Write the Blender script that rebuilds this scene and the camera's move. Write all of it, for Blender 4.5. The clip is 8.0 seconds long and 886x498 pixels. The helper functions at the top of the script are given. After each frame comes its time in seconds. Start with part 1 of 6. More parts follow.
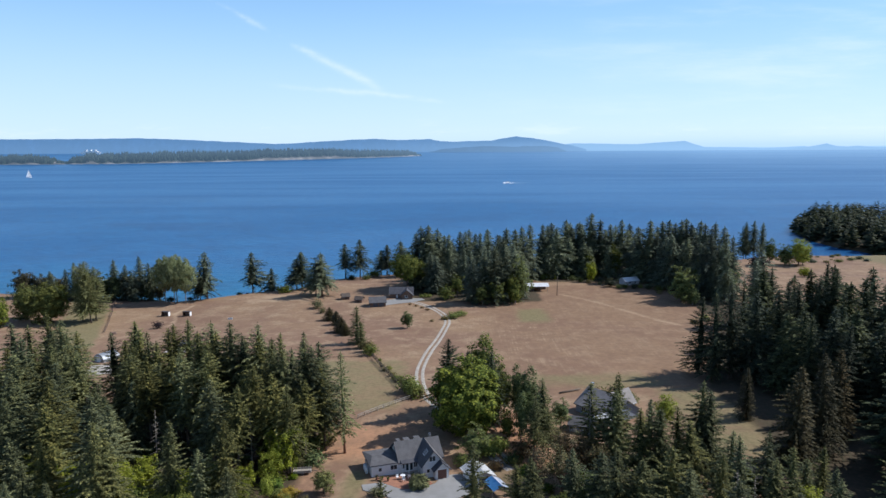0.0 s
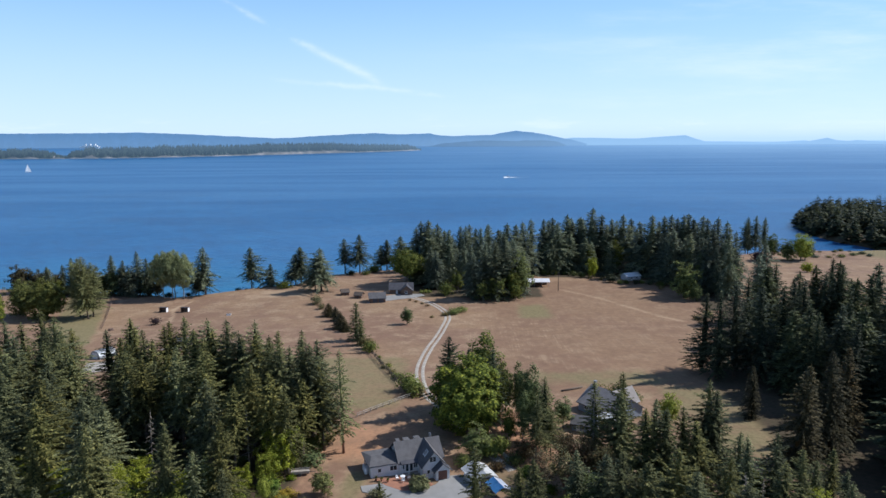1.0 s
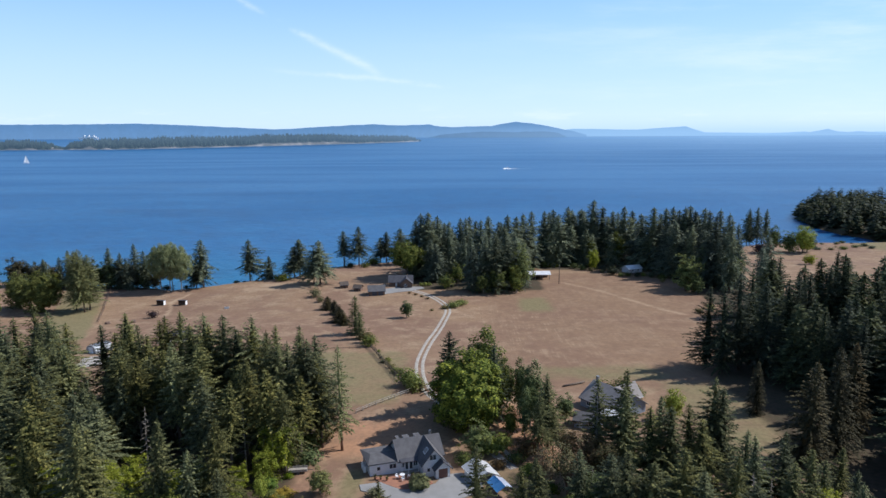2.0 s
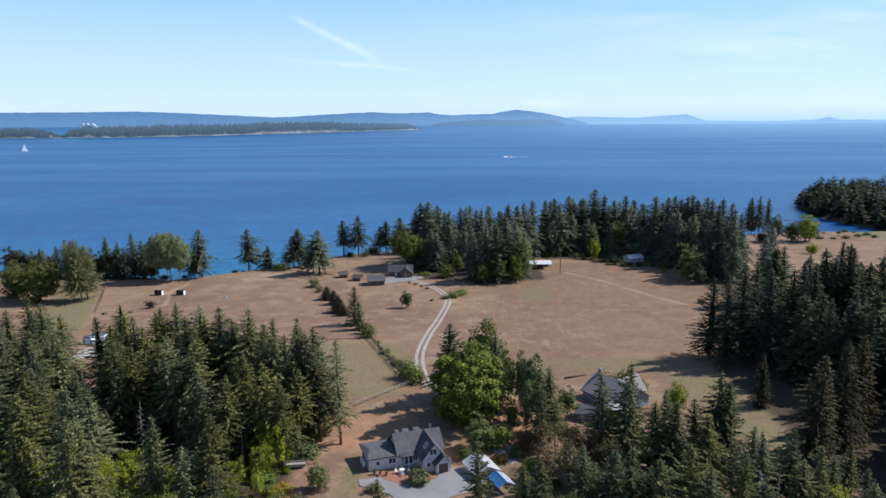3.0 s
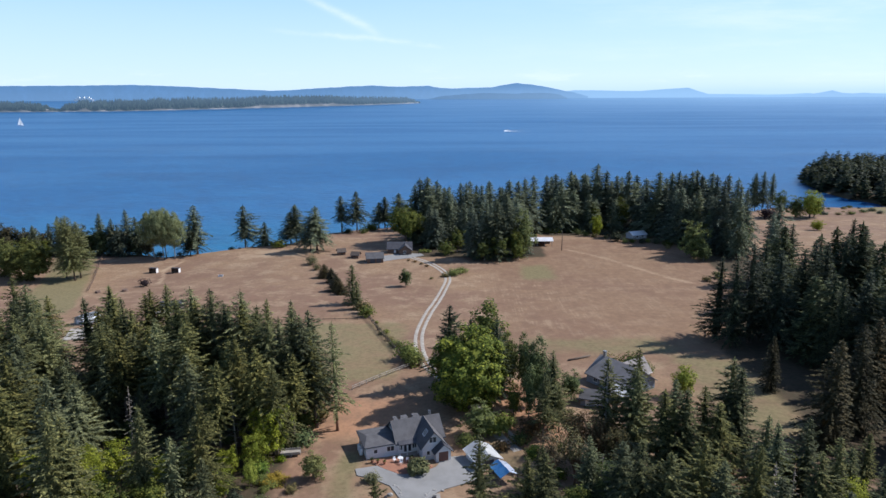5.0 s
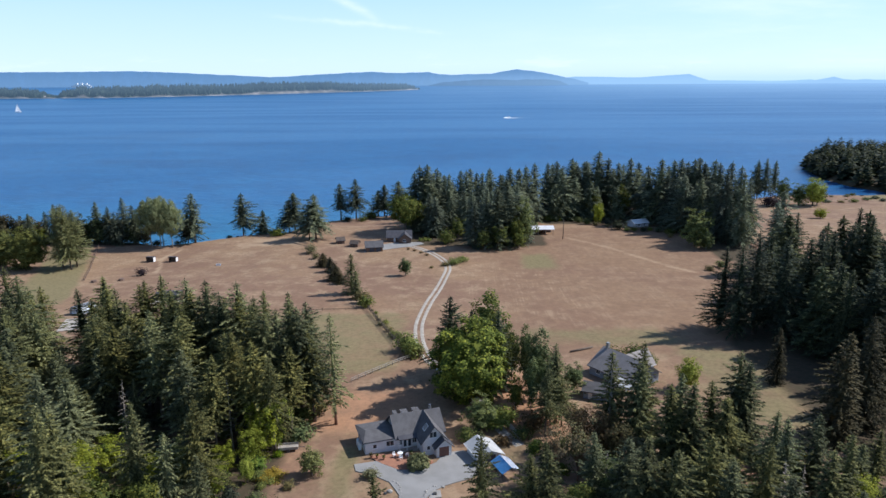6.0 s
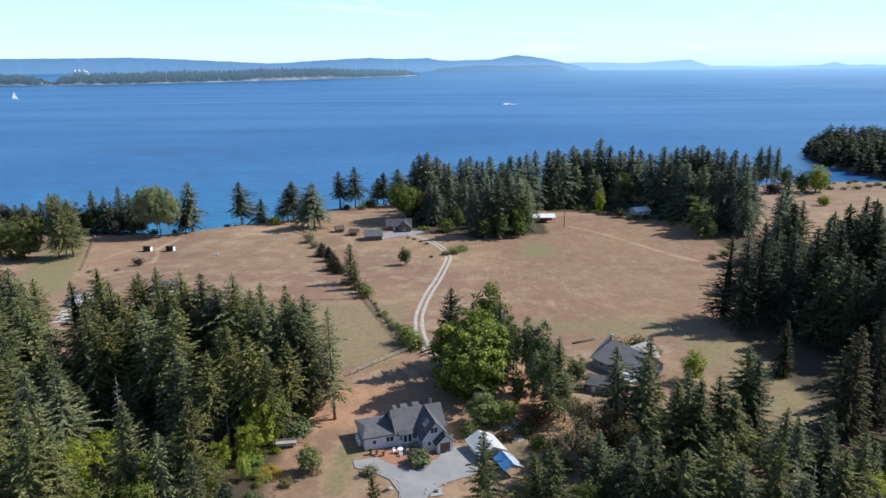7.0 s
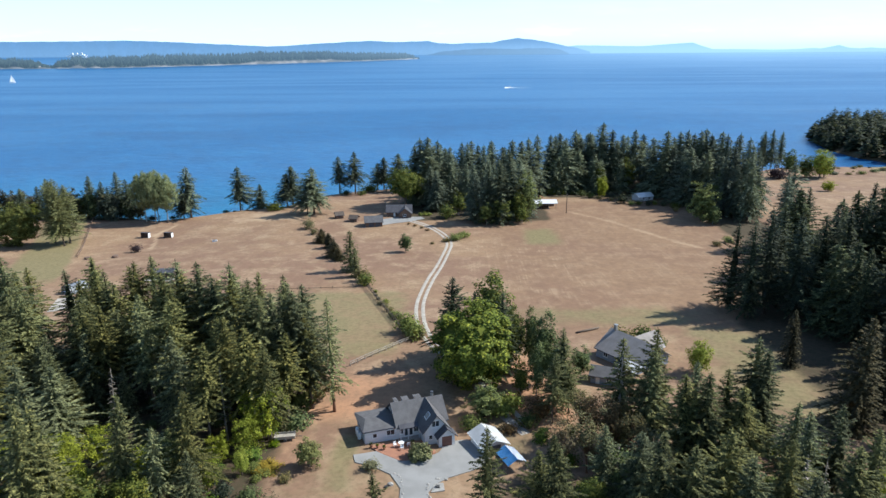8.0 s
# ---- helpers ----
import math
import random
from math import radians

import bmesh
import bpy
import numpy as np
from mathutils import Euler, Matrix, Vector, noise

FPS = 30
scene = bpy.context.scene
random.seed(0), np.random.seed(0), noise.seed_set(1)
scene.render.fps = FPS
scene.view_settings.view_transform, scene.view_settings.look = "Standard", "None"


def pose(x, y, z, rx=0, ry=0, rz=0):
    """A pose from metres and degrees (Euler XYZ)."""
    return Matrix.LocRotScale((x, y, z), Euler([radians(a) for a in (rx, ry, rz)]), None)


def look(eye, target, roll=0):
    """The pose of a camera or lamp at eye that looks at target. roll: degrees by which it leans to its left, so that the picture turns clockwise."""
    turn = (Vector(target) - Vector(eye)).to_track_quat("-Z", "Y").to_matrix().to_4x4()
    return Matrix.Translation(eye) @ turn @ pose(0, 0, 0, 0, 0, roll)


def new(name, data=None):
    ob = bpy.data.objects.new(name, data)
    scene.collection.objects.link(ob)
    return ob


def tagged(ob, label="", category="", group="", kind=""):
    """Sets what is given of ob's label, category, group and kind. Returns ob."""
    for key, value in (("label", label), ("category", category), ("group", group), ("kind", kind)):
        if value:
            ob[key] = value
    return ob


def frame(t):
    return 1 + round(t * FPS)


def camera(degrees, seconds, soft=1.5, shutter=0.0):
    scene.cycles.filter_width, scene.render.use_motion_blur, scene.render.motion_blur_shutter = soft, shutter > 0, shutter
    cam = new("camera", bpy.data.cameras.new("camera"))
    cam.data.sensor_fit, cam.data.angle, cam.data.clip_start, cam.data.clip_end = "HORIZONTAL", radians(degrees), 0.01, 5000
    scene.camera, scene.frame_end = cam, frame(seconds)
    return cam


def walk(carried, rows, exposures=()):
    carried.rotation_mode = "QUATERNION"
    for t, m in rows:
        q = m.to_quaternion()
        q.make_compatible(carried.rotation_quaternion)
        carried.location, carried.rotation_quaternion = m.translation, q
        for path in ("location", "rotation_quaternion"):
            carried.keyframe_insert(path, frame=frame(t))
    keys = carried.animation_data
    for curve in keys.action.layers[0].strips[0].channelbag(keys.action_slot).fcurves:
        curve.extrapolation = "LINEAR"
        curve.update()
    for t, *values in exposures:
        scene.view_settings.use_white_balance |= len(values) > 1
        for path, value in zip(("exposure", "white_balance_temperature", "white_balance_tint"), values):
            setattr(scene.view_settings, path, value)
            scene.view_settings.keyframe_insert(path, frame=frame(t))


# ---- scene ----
cam = camera(65.6, 8.0)
PATH = [
    (0, (1.065, -1.36, 101.047), (1.009, 0.618, 100.754), -0.3),
    (0.5, (0.977, 0.305, 101.02), (0.922, 2.282, 100.721), -0.3),
    (1, (0.836, 2.022, 101.017), (0.78, 3.998, 100.708), -0.3),
    (1.5, (0.689, 3.774, 101.043), (0.634, 5.747, 100.723), -0.3),
    (3, (0.425, 8.858, 101.063), (0.37, 10.823, 100.696), -0.3),
    (3.5, (0.367, 10.473, 101.054), (0.312, 12.435, 100.669), -0.3),
    (4, (0.308, 12.138, 101.028), (0.254, 14.097, 100.625), -0.3),
    (4.5, (0.239, 13.939, 101.004), (0.185, 15.893, 100.583), -0.3),
    (6, (-0.105, 19.398, 100.937), (-0.158, 21.34, 100.461), -0.3),
    (6.5, (-0.253, 21.277, 100.968), (-0.306, 23.214, 100.474), -0.4),
    (7, (-0.401, 23.127, 101.005), (-0.453, 25.059, 100.492), -0.4),
    (7.5, (-0.583, 24.976, 101.07), (-0.636, 26.902, 100.536), -0.4),
    (8, (-0.767, 26.797, 101.107), (-0.82, 28.717, 100.55), -0.4),
]
LIGHT = [(0.0, 0.08, 5950, 11), (4.0, 0.12, 5930, 13), (6.0, 0.22, 5960, 12), (7.0, 0.37, 6000, 9), (8.0, 0.58, 6040, 6)]      # the clip's camera opens up as it tilts down
walk(cam, [(t, look(eye, target, roll)) for t, eye, target, roll in PATH], LIGHT)

# ---- world, sun, exposure ----
SUN_AZ, SUN_EL = 72.0, 42.0          # degrees from +y towards +x, degrees up
world = bpy.data.worlds.new("sky")
scene.world = world
world.use_nodes = True
wn, wl = world.node_tree.nodes, world.node_tree.links
wn.clear()
w_out = wn.new("ShaderNodeOutputWorld")
w_bg = wn.new("ShaderNodeBackground")
w_sky = wn.new("ShaderNodeTexSky")
w_sky.sky_type = "NISHITA"
w_sky.sun_disc = False
w_sky.sun_elevation, w_sky.sun_rotation = radians(SUN_EL), radians(SUN_AZ)
w_sky.altitude, w_sky.air_density, w_sky.dust_density, w_sky.ozone_density = 100, 1.0, 0.05, 3.5
w_bg.inputs["Strength"].default_value = 0.115
wl.new(w_bg.outputs[0], w_out.inputs[0])


def sky_clouds():
    """Thin cirrus over the strait: two long streaks, a faint veil and a low bank along the horizon."""
    tc = wn.new("ShaderNodeTexCoord")
    sep = wn.new("ShaderNodeSeparateXYZ")
    wl.new(tc.outputs["Generated"], sep.inputs[0])

    def m(op, a, b=None, c=None):
        x = wn.new("ShaderNodeMath")
        x.operation = op
        for i, v in enumerate((a, b, c)):
            if isinstance(v, (int, float)):
                x.inputs[i].default_value = v
            elif v is not None:
                wl.new(v, x.inputs[i])
        return x.outputs[0]

    def tex(sx, sy, detail=6, rough=0.6, off=0.0):
        cb = wn.new("ShaderNodeCombineXYZ")
        wl.new(m("MULTIPLY", u, sx), cb.inputs[0])
        wl.new(m("MULTIPLY", v, sy), cb.inputs[1])
        cb.inputs[2].default_value = off
        t = wn.new("ShaderNodeTexNoise")
        t.inputs["Scale"].default_value, t.inputs["Detail"].default_value, t.inputs["Roughness"].default_value = 1.0, detail, rough
        wl.new(cb.outputs[0], t.inputs["Vector"])
        return t.outputs["Fac"]

    def step(x, lo, hi):
        r = wn.new("ShaderNodeMapRange")
        r.interpolation_type = "SMOOTHSTEP"
        r.inputs["From Min"].default_value, r.inputs["From Max"].default_value = lo, hi
        wl.new(x, r.inputs["Value"])
        return r.outputs["Result"]

    ahead = m("MAXIMUM", sep.outputs[1], 0.05)
    u, v = m("DIVIDE", sep.outputs[0], ahead), m("DIVIDE", sep.outputs[2], ahead)
    wisp = tex(9, 30, 7, 0.65)

    def streak(a, b, wide0, wide1, amount, seed):
        d = (Vector(b) - Vector(a))
        n = d.length
        d.normalize()
        du, dv = m("SUBTRACT", u, a[0]), m("SUBTRACT", v, a[1])
        s = m("ADD", m("MULTIPLY", du, d.x), m("MULTIPLY", dv, d.y))
        c = m("ADD", m("MULTIPLY", du, -d.y), m("MULTIPLY", dv, d.x))
        c = m("ADD", c, m("MULTIPLY", m("SUBTRACT", tex(14, 14, 4, 0.6, seed), 0.5), 0.014))
        w = m("MULTIPLY_ADD", m("DIVIDE", s, n), wide1 - wide0, wide0)
        g = m("POWER", 2.718, m("MULTIPLY", m("POWER", m("DIVIDE", c, m("MAXIMUM", w, 0.001)), 2.0), -1.0))
        run = m("MULTIPLY", step(s, -0.06, 0.05), step(s, n + 0.03, n - 0.015))
        torn = step(tex(11, 11, 4, 0.6, seed + 5), 0.36, 0.6)
        return m("MULTIPLY", m("MULTIPLY", g, run), m("MULTIPLY", m("MULTIPLY", step(wisp, 0.3, 0.62), torn), amount))

    cloud = m("ADD", streak((-0.356, 0.207), (-0.128, 0.088), 0.0026, 0.0055, 0.42, 1.0), streak((-0.245, 0.087), (-0.03, 0.066), 0.0036, 0.003, 0.38, 2.0))
    veil = m("MULTIPLY", step(tex(2.2, 14, 7, 0.62, 4.0), 0.45, 0.75), m("MULTIPLY", step(u, -0.2, 0.55), 0.45))
    low = m("MULTIPLY", step(tex(12, 60, 6, 0.65, 7.0), 0.5, 0.72), m("MULTIPLY", m("MULTIPLY", step(v, 0.01, 0.02), step(v, 0.045, 0.02)), 0.3))
    cloud = m("MINIMUM", m("ADD", cloud, m("ADD", veil, low)), 0.8)
    up = step(sep.outputs[2], 0.0, 0.01)
    mx = wn.new("ShaderNodeMix")
    mx.data_type = "RGBA"
    wl.new(m("MULTIPLY", cloud, up), mx.inputs[0])
    hz = wn.new("ShaderNodeMix")
    hz.data_type = "RGBA"
    wl.new(m("MULTIPLY", step(sep.outputs[2], 0.42, 0.08), 0.82), hz.inputs[0])
    wl.new(w_sky.outputs[0], hz.inputs[6])
    lo = wn.new("ShaderNodeMix")                         # summer haze over the water, paler towards the horizon
    lo.data_type = "RGBA"
    wl.new(step(sep.outputs[2], 0.24, 0.0), lo.inputs[0])
    lo.inputs[6].default_value, lo.inputs[7].default_value = (3.1, 5.7, 8.7, 1), (5.8, 7.4, 8.7, 1)
    wl.new(lo.outputs[2], hz.inputs[7])
    wl.new(hz.outputs[2], mx.inputs[6])
    mx.inputs[7].default_value = (8.0, 8.6, 9.2, 1)
    wl.new(mx.outputs[2], w_bg.inputs["Color"])


sky_clouds()

sun_data = bpy.data.lights.new("sun", "SUN")
sun_data.energy, sun_data.angle, sun_data.color = 5.0, radians(0.53), (1.0, 0.95, 0.87)
sun = new("sun", sun_data)
sa, se = radians(SUN_AZ), radians(SUN_EL)
SUN_DIR = Vector((math.sin(sa) * math.cos(se), math.cos(sa) * math.cos(se), math.sin(se)))
sun.matrix_world = look(SUN_DIR * 400, (0, 0, 0))


# ---- materials ----
def node_mat(name):
    m = bpy.data.materials.new(name)
    m.use_nodes = True
    nt = m.node_tree
    return m, nt.nodes, nt.links, nt.nodes["Principled BSDF"]


def noise_node(n, l, scale, detail=4.0, rough=0.55, vec=None):
    t = n.new("ShaderNodeTexNoise")
    t.inputs["Scale"].default_value = scale
    t.inputs["Detail"].default_value = detail
    t.inputs["Roughness"].default_value = rough
    if vec is not None:
        l.new(vec, t.inputs["Vector"])
    return t.outputs["Fac"]


def ramp(n, l, fac, lo, hi):
    r = n.new("ShaderNodeMapRange")
    r.interpolation_type = "SMOOTHSTEP"
    r.inputs["From Min"].default_value, r.inputs["From Max"].default_value = lo, hi
    l.new(fac, r.inputs["Value"])
    return r.outputs["Result"]


def mix(n, l, fac, a, b):
    x = n.new("ShaderNodeMix")
    x.data_type = "RGBA"
    for sock, v in ((x.inputs[0], fac), (x.inputs[6], a), (x.inputs[7], b)):
        if isinstance(v, (int, float)):
            sock.default_value = v
        elif isinstance(v, tuple):
            sock.default_value = (*v, 1.0)
        else:
            l.new(v, sock)
    return x.outputs[2]


def mathn(n, l, op, a, b=None, c=None):
    x = n.new("ShaderNodeMath")
    x.operation = op
    for i, v in enumerate((a, b, c)):
        if v is None:
            continue
        if isinstance(v, (int, float)):
            x.inputs[i].default_value = v
        else:
            l.new(v, x.inputs[i])
    return x.outputs[0]


def surface(name, c1, c2, rough=0.8, scale=1.5, bump=0.3, metal=0.0, fine=14.0, spec=0.4, grain=None):
    """Two-scale mottled surface in real-world size."""
    m, n, l, p = node_mat(name)
    geo = n.new("ShaderNodeNewGeometry")
    pos = geo.outputs["Position"]
    if grain:
        mp = n.new("ShaderNodeMapping")
        mp.inputs["Scale"].default_value = grain
        l.new(pos, mp.inputs["Vector"])
        pos = mp.outputs[0]
    big = noise_node(n, l, scale, 5, 0.6, pos)
    small = noise_node(n, l, fine, 4, 0.6, pos)
    col = mix(n, l, ramp(n, l, big, 0.3, 0.7), c1, c2)
    dark = tuple(0.72 * v for v in c1)
    col = mix(n, l, mathn(n, l, "MULTIPLY", ramp(n, l, small, 0.45, 0.75), 0.55), col, dark)
    l.new(col, p.inputs["Base Color"])
    p.inputs["Roughness"].default_value, p.inputs["Metallic"].default_value = rough, metal
    p.inputs["Specular IOR Level"].default_value = spec
    b = n.new("ShaderNodeBump")
    b.inputs["Strength"].default_value, b.inputs["Distance"].default_value = bump, 0.03
    l.new(small, b.inputs["Height"])
    l.new(b.outputs[0], p.inputs["Normal"])
    return m


def foliage(name, dark, mid, light, through_light=0.25, vary=1.0, rough=0.75):
    """Leaves or needles: colour varies from spray to spray and from tree to tree."""
    m, n, l, p = node_mat(name)
    geo, obj = n.new("ShaderNodeNewGeometry"), n.new("ShaderNodeObjectInfo")
    isl = geo.outputs["Random Per Island"]
    patch = noise_node(n, l, 0.45, 3, 0.5, geo.outputs["Position"])
    col = mix(n, l, ramp(n, l, isl, 0.0, 0.75), dark, mid)
    k = mathn(n, l, "MULTIPLY", ramp(n, l, patch, 0.42, 0.68), ramp(n, l, isl, 0.2, 1.0))
    col = mix(n, l, k, col, light)
    hsv = n.new("ShaderNodeHueSaturation")
    l.new(col, hsv.inputs["Color"])
    l.new(mathn(n, l, "MULTIPLY_ADD", obj.outputs["Random"], 0.7 * vary, 1.04 - 0.35 * vary), hsv.inputs["Value"])
    other = mathn(n, l, "FRACT", mathn(n, l, "MULTIPLY", obj.outputs["Random"], 7.31))
    l.new(mathn(n, l, "MULTIPLY_ADD", other, -0.036 * vary, 0.5 + 0.013 * vary), hsv.inputs["Hue"])
    l.new(mathn(n, l, "MULTIPLY_ADD", other, 0.35 * vary, 1.0 - 0.2 * vary), hsv.inputs["Saturation"])
    l.new(hsv.outputs[0], p.inputs["Base Color"])
    p.inputs["Roughness"].default_value = rough
    p.inputs["Specular IOR Level"].default_value = 0.14
    tr, ms = n.new("ShaderNodeBsdfTranslucent"), n.new("ShaderNodeMixShader")
    l.new(hsv.outputs[0], tr.inputs["Color"])
    ms.inputs[0].default_value = through_light
    l.new(p.outputs[0], ms.inputs[1])
    l.new(tr.outputs[0], ms.inputs[2])
    l.new(ms.outputs[0], n["Material Output"].inputs["Surface"])
    return m


FIR = foliage("fir_needles", (0.046, 0.057, 0.026), (0.19, 0.193, 0.073), (0.385, 0.37, 0.13), 0.34)
# FIR at about three quarters brightness, to darken the trees that use it.
FIR_DIM = foliage("dim_fir_needles", (0.036, 0.046, 0.022), (0.14, 0.148, 0.06), (0.29, 0.285, 0.105), 0.3)
# Darker copy of FIR: the right-hand wood's shade is put into the needles.
FIR_DARK = foliage("dark_fir_needles", (0.02, 0.03, 0.019), (0.06, 0.073, 0.04), (0.155, 0.165, 0.075), 0.23)
# Lighter copy of the dark fir, making up in colour for the deep wood's shade.
FIR_MID = foliage("mid_fir_needles", (0.027, 0.038, 0.02), (0.078, 0.094, 0.042), (0.18, 0.19, 0.075), 0.24)
# Paler, greyer fir tones: the haze of distance is put into the colour.
FIR_COAST_HAZED = foliage("hazed_coast_fir_needles", (0.075, 0.092, 0.066), (0.175, 0.20, 0.125), (0.25, 0.275, 0.16), 0.34)
CEDAR = foliage("cedar_sprays", (0.032, 0.032, 0.016), (0.075, 0.066, 0.03), (0.14, 0.11, 0.045), 0.15)
FIR_PALE = foliage("pale_fir_needles", (0.06, 0.07, 0.034), (0.135, 0.145, 0.06), (0.23, 0.23, 0.09), 0.28, 0.35)
PINE_PALE = foliage("pale_pine_needles", (0.10, 0.11, 0.05), (0.22, 0.225, 0.09), (0.34, 0.33, 0.14), 0.33, 0.35)
GARDEN_LEAF = foliage("pale_garden_leaves", (0.11, 0.115, 0.04), (0.23, 0.235, 0.075), (0.37, 0.36, 0.12), 0.35, 0.35)
OCHRE = foliage("ochre_leaves", (0.20, 0.145, 0.02), (0.34, 0.25, 0.035), (0.46, 0.35, 0.06), 0.3, 0.35)
OLIVE = foliage("olive_maple_leaves", (0.065, 0.075, 0.022), (0.15, 0.16, 0.042), (0.28, 0.275, 0.07), 0.28, 0.35)
PALE_LEAF = foliage("pale_green_leaves", (0.10, 0.125, 0.05), (0.21, 0.24, 0.085), (0.36, 0.385, 0.13), 0.48, 0.35)
BRIGHT = foliage("bright_yellow_leaves", (0.13, 0.155, 0.02), (0.28, 0.315, 0.036), (0.46, 0.47, 0.06), 0.42, 0.35)
MAPLE = foliage("maple_leaves", (0.034, 0.062, 0.010), (0.085, 0.14, 0.016), (0.25, 0.29, 0.028), 0.25)
# Brighter, yellower maple copy: sunlight on the crown is put into its leaves.
MAPLE_SUN = foliage("sunny_maple_leaves", (0.05, 0.072, 0.014), (0.145, 0.175, 0.026), (0.38, 0.375, 0.048), 0.2, 0.0)
BROAD = foliage("broad_leaves", (0.044, 0.066, 0.020), (0.115, 0.14, 0.036), (0.23, 0.235, 0.055), 0.32)
WILLOW = foliage("willow_leaves", (0.15, 0.168, 0.08), (0.29, 0.315, 0.14), (0.43, 0.445, 0.2), 0.4, 0.35)
YELLOW = foliage("yellow_green_leaves", (0.10, 0.13, 0.035), (0.225, 0.255, 0.065), (0.40, 0.41, 0.11), 0.42, 0.35)
DRYBUSH = foliage("dry_shrub_leaves", (0.075, 0.075, 0.035), (0.17, 0.155, 0.065), (0.30, 0.25, 0.09), 0.3)
RUSTBUSH = foliage("rust_shrub_leaves", (0.07, 0.06, 0.03), (0.16, 0.12, 0.055), (0.28, 0.185, 0.075), 0.3)
SHOREBROWN = foliage("brown_shore_leaves", (0.04, 0.042, 0.024), (0.10, 0.09, 0.045), (0.18, 0.15, 0.07), 0.22)
PLUM = foliage("plum_leaves", (0.02, 0.013, 0.016), (0.045, 0.026, 0.03), (0.08, 0.05, 0.045), 0.2)

BARK = surface("grey_brown_bark", (0.16, 0.12, 0.09), (0.09, 0.07, 0.055), 0.9, 1.2, 0.8, fine=9, grain=(3, 3, 0.6))
BARK_RED = surface("red_brown_bark", (0.22, 0.11, 0.065), (0.14, 0.08, 0.05), 0.85, 1.2, 0.5, fine=9, grain=(3, 3, 0.6))
BARK_PALE = surface("pale_bark", (0.33, 0.29, 0.24), (0.2, 0.17, 0.14), 0.85, 1.2, 0.5, fine=9, grain=(3, 3, 0.6))
SHINGLE = surface("grey_roof_shingles", (0.088, 0.084, 0.086), (0.125, 0.12, 0.122), 0.85, 0.6, 0.5, fine=7)
SHINGLE_PALE = surface("pale_grey_roof_shingles", (0.25, 0.225, 0.205), (0.32, 0.29, 0.27), 0.85, 0.6, 0.5, fine=7)
SHINGLE_DARK = surface("charcoal_roof_shingles", (0.05, 0.05, 0.06), (0.08, 0.08, 0.09), 0.85, 0.6, 0.5, fine=7)
WHITE = surface("white_painted_siding", (0.70, 0.70, 0.70), (0.62, 0.62, 0.63), 0.6, 0.7, 0.3, fine=5, grain=(1, 1, 6))
TRIM = surface("white_trim_paint", (0.8, 0.8, 0.79), (0.74, 0.74, 0.74), 0.5, 1.0, 0.1)
BLUEGREY = surface("blue_grey_siding", (0.30, 0.34, 0.40), (0.24, 0.28, 0.34), 0.65, 0.7, 0.3, fine=5, grain=(1, 1, 6))
DARKTRIM = surface("dark_fascia_paint", (0.055, 0.06, 0.075), (0.08, 0.085, 0.1), 0.6, 1.0, 0.1)
TIMBER = surface("weathered_brown_boards", (0.19, 0.12, 0.085), (0.12, 0.08, 0.06), 0.85, 0.9, 0.5, fine=6, grain=(4, 4, 0.6))
GREYWOOD = surface("silvered_fence_wood", (0.42, 0.38, 0.33), (0.27, 0.24, 0.2), 0.85, 0.9, 0.5, fine=6)
DARKWOOD = surface("dark_fence_wood", (0.12, 0.09, 0.07), (0.07, 0.055, 0.045), 0.85, 0.9, 0.5, fine=6)
DOOR_BROWN = surface("brown_door_paint", (0.19, 0.085, 0.06), (0.14, 0.065, 0.05), 0.55, 0.8, 0.2)
METAL_WHITE = surface("white_metal_roof", (0.74, 0.74, 0.74), (0.6, 0.6, 0.6), 0.55, 0.5, 0.15, 0.0, 6)
# METAL_WHITE at about 0.7 brightness, for roofs that came out too white.
METAL_PALE = surface("pale_metal_roof", (0.52, 0.52, 0.51), (0.40, 0.40, 0.39), 0.6, 0.5, 0.15, 0.0, 6)
METAL_GREY = surface("galvanised_sheet", (0.34, 0.36, 0.37), (0.24, 0.25, 0.26), 0.5, 0.5, 0.2, 0.35, 6)
TARP = surface("blue_tarpaulin", (0.08, 0.30, 0.62), (0.16, 0.42, 0.75), 0.45, 0.8, 0.6, fine=4)
TARP_WHITE = surface("white_tarpaulin", (0.7, 0.74, 0.82), (0.6, 0.66, 0.78), 0.5, 0.8, 0.6, fine=4)
GRAVEL = surface("pale_gravel", (0.42, 0.38, 0.32), (0.32, 0.28, 0.23), 0.95, 0.5, 0.6, fine=18)
PAVING = surface("grey_gravel_paving", (0.28, 0.272, 0.258), (0.225, 0.218, 0.205), 0.9, 0.25, 0.4, fine=16)
SOIL_RED = surface("red_bark_mulch", (0.36, 0.17, 0.10), (0.27, 0.13, 0.085), 0.95, 0.6, 0.8, fine=8)
STONE = surface("pale_stone", (0.36, 0.34, 0.31), (0.25, 0.235, 0.21), 0.85, 1.5, 0.6, fine=8)
DARKTHING = surface("dark_weathered_surface", (0.05, 0.05, 0.055), (0.08, 0.075, 0.07), 0.7, 1.0, 0.3)


def glass_mat():
    m, n, l, p = node_mat("window_glass")
    p.inputs["Base Color"].default_value = (0.03, 0.04, 0.05, 1)
    p.inputs["Roughness"].default_value = 0.06
    return m


GLASS = glass_mat()


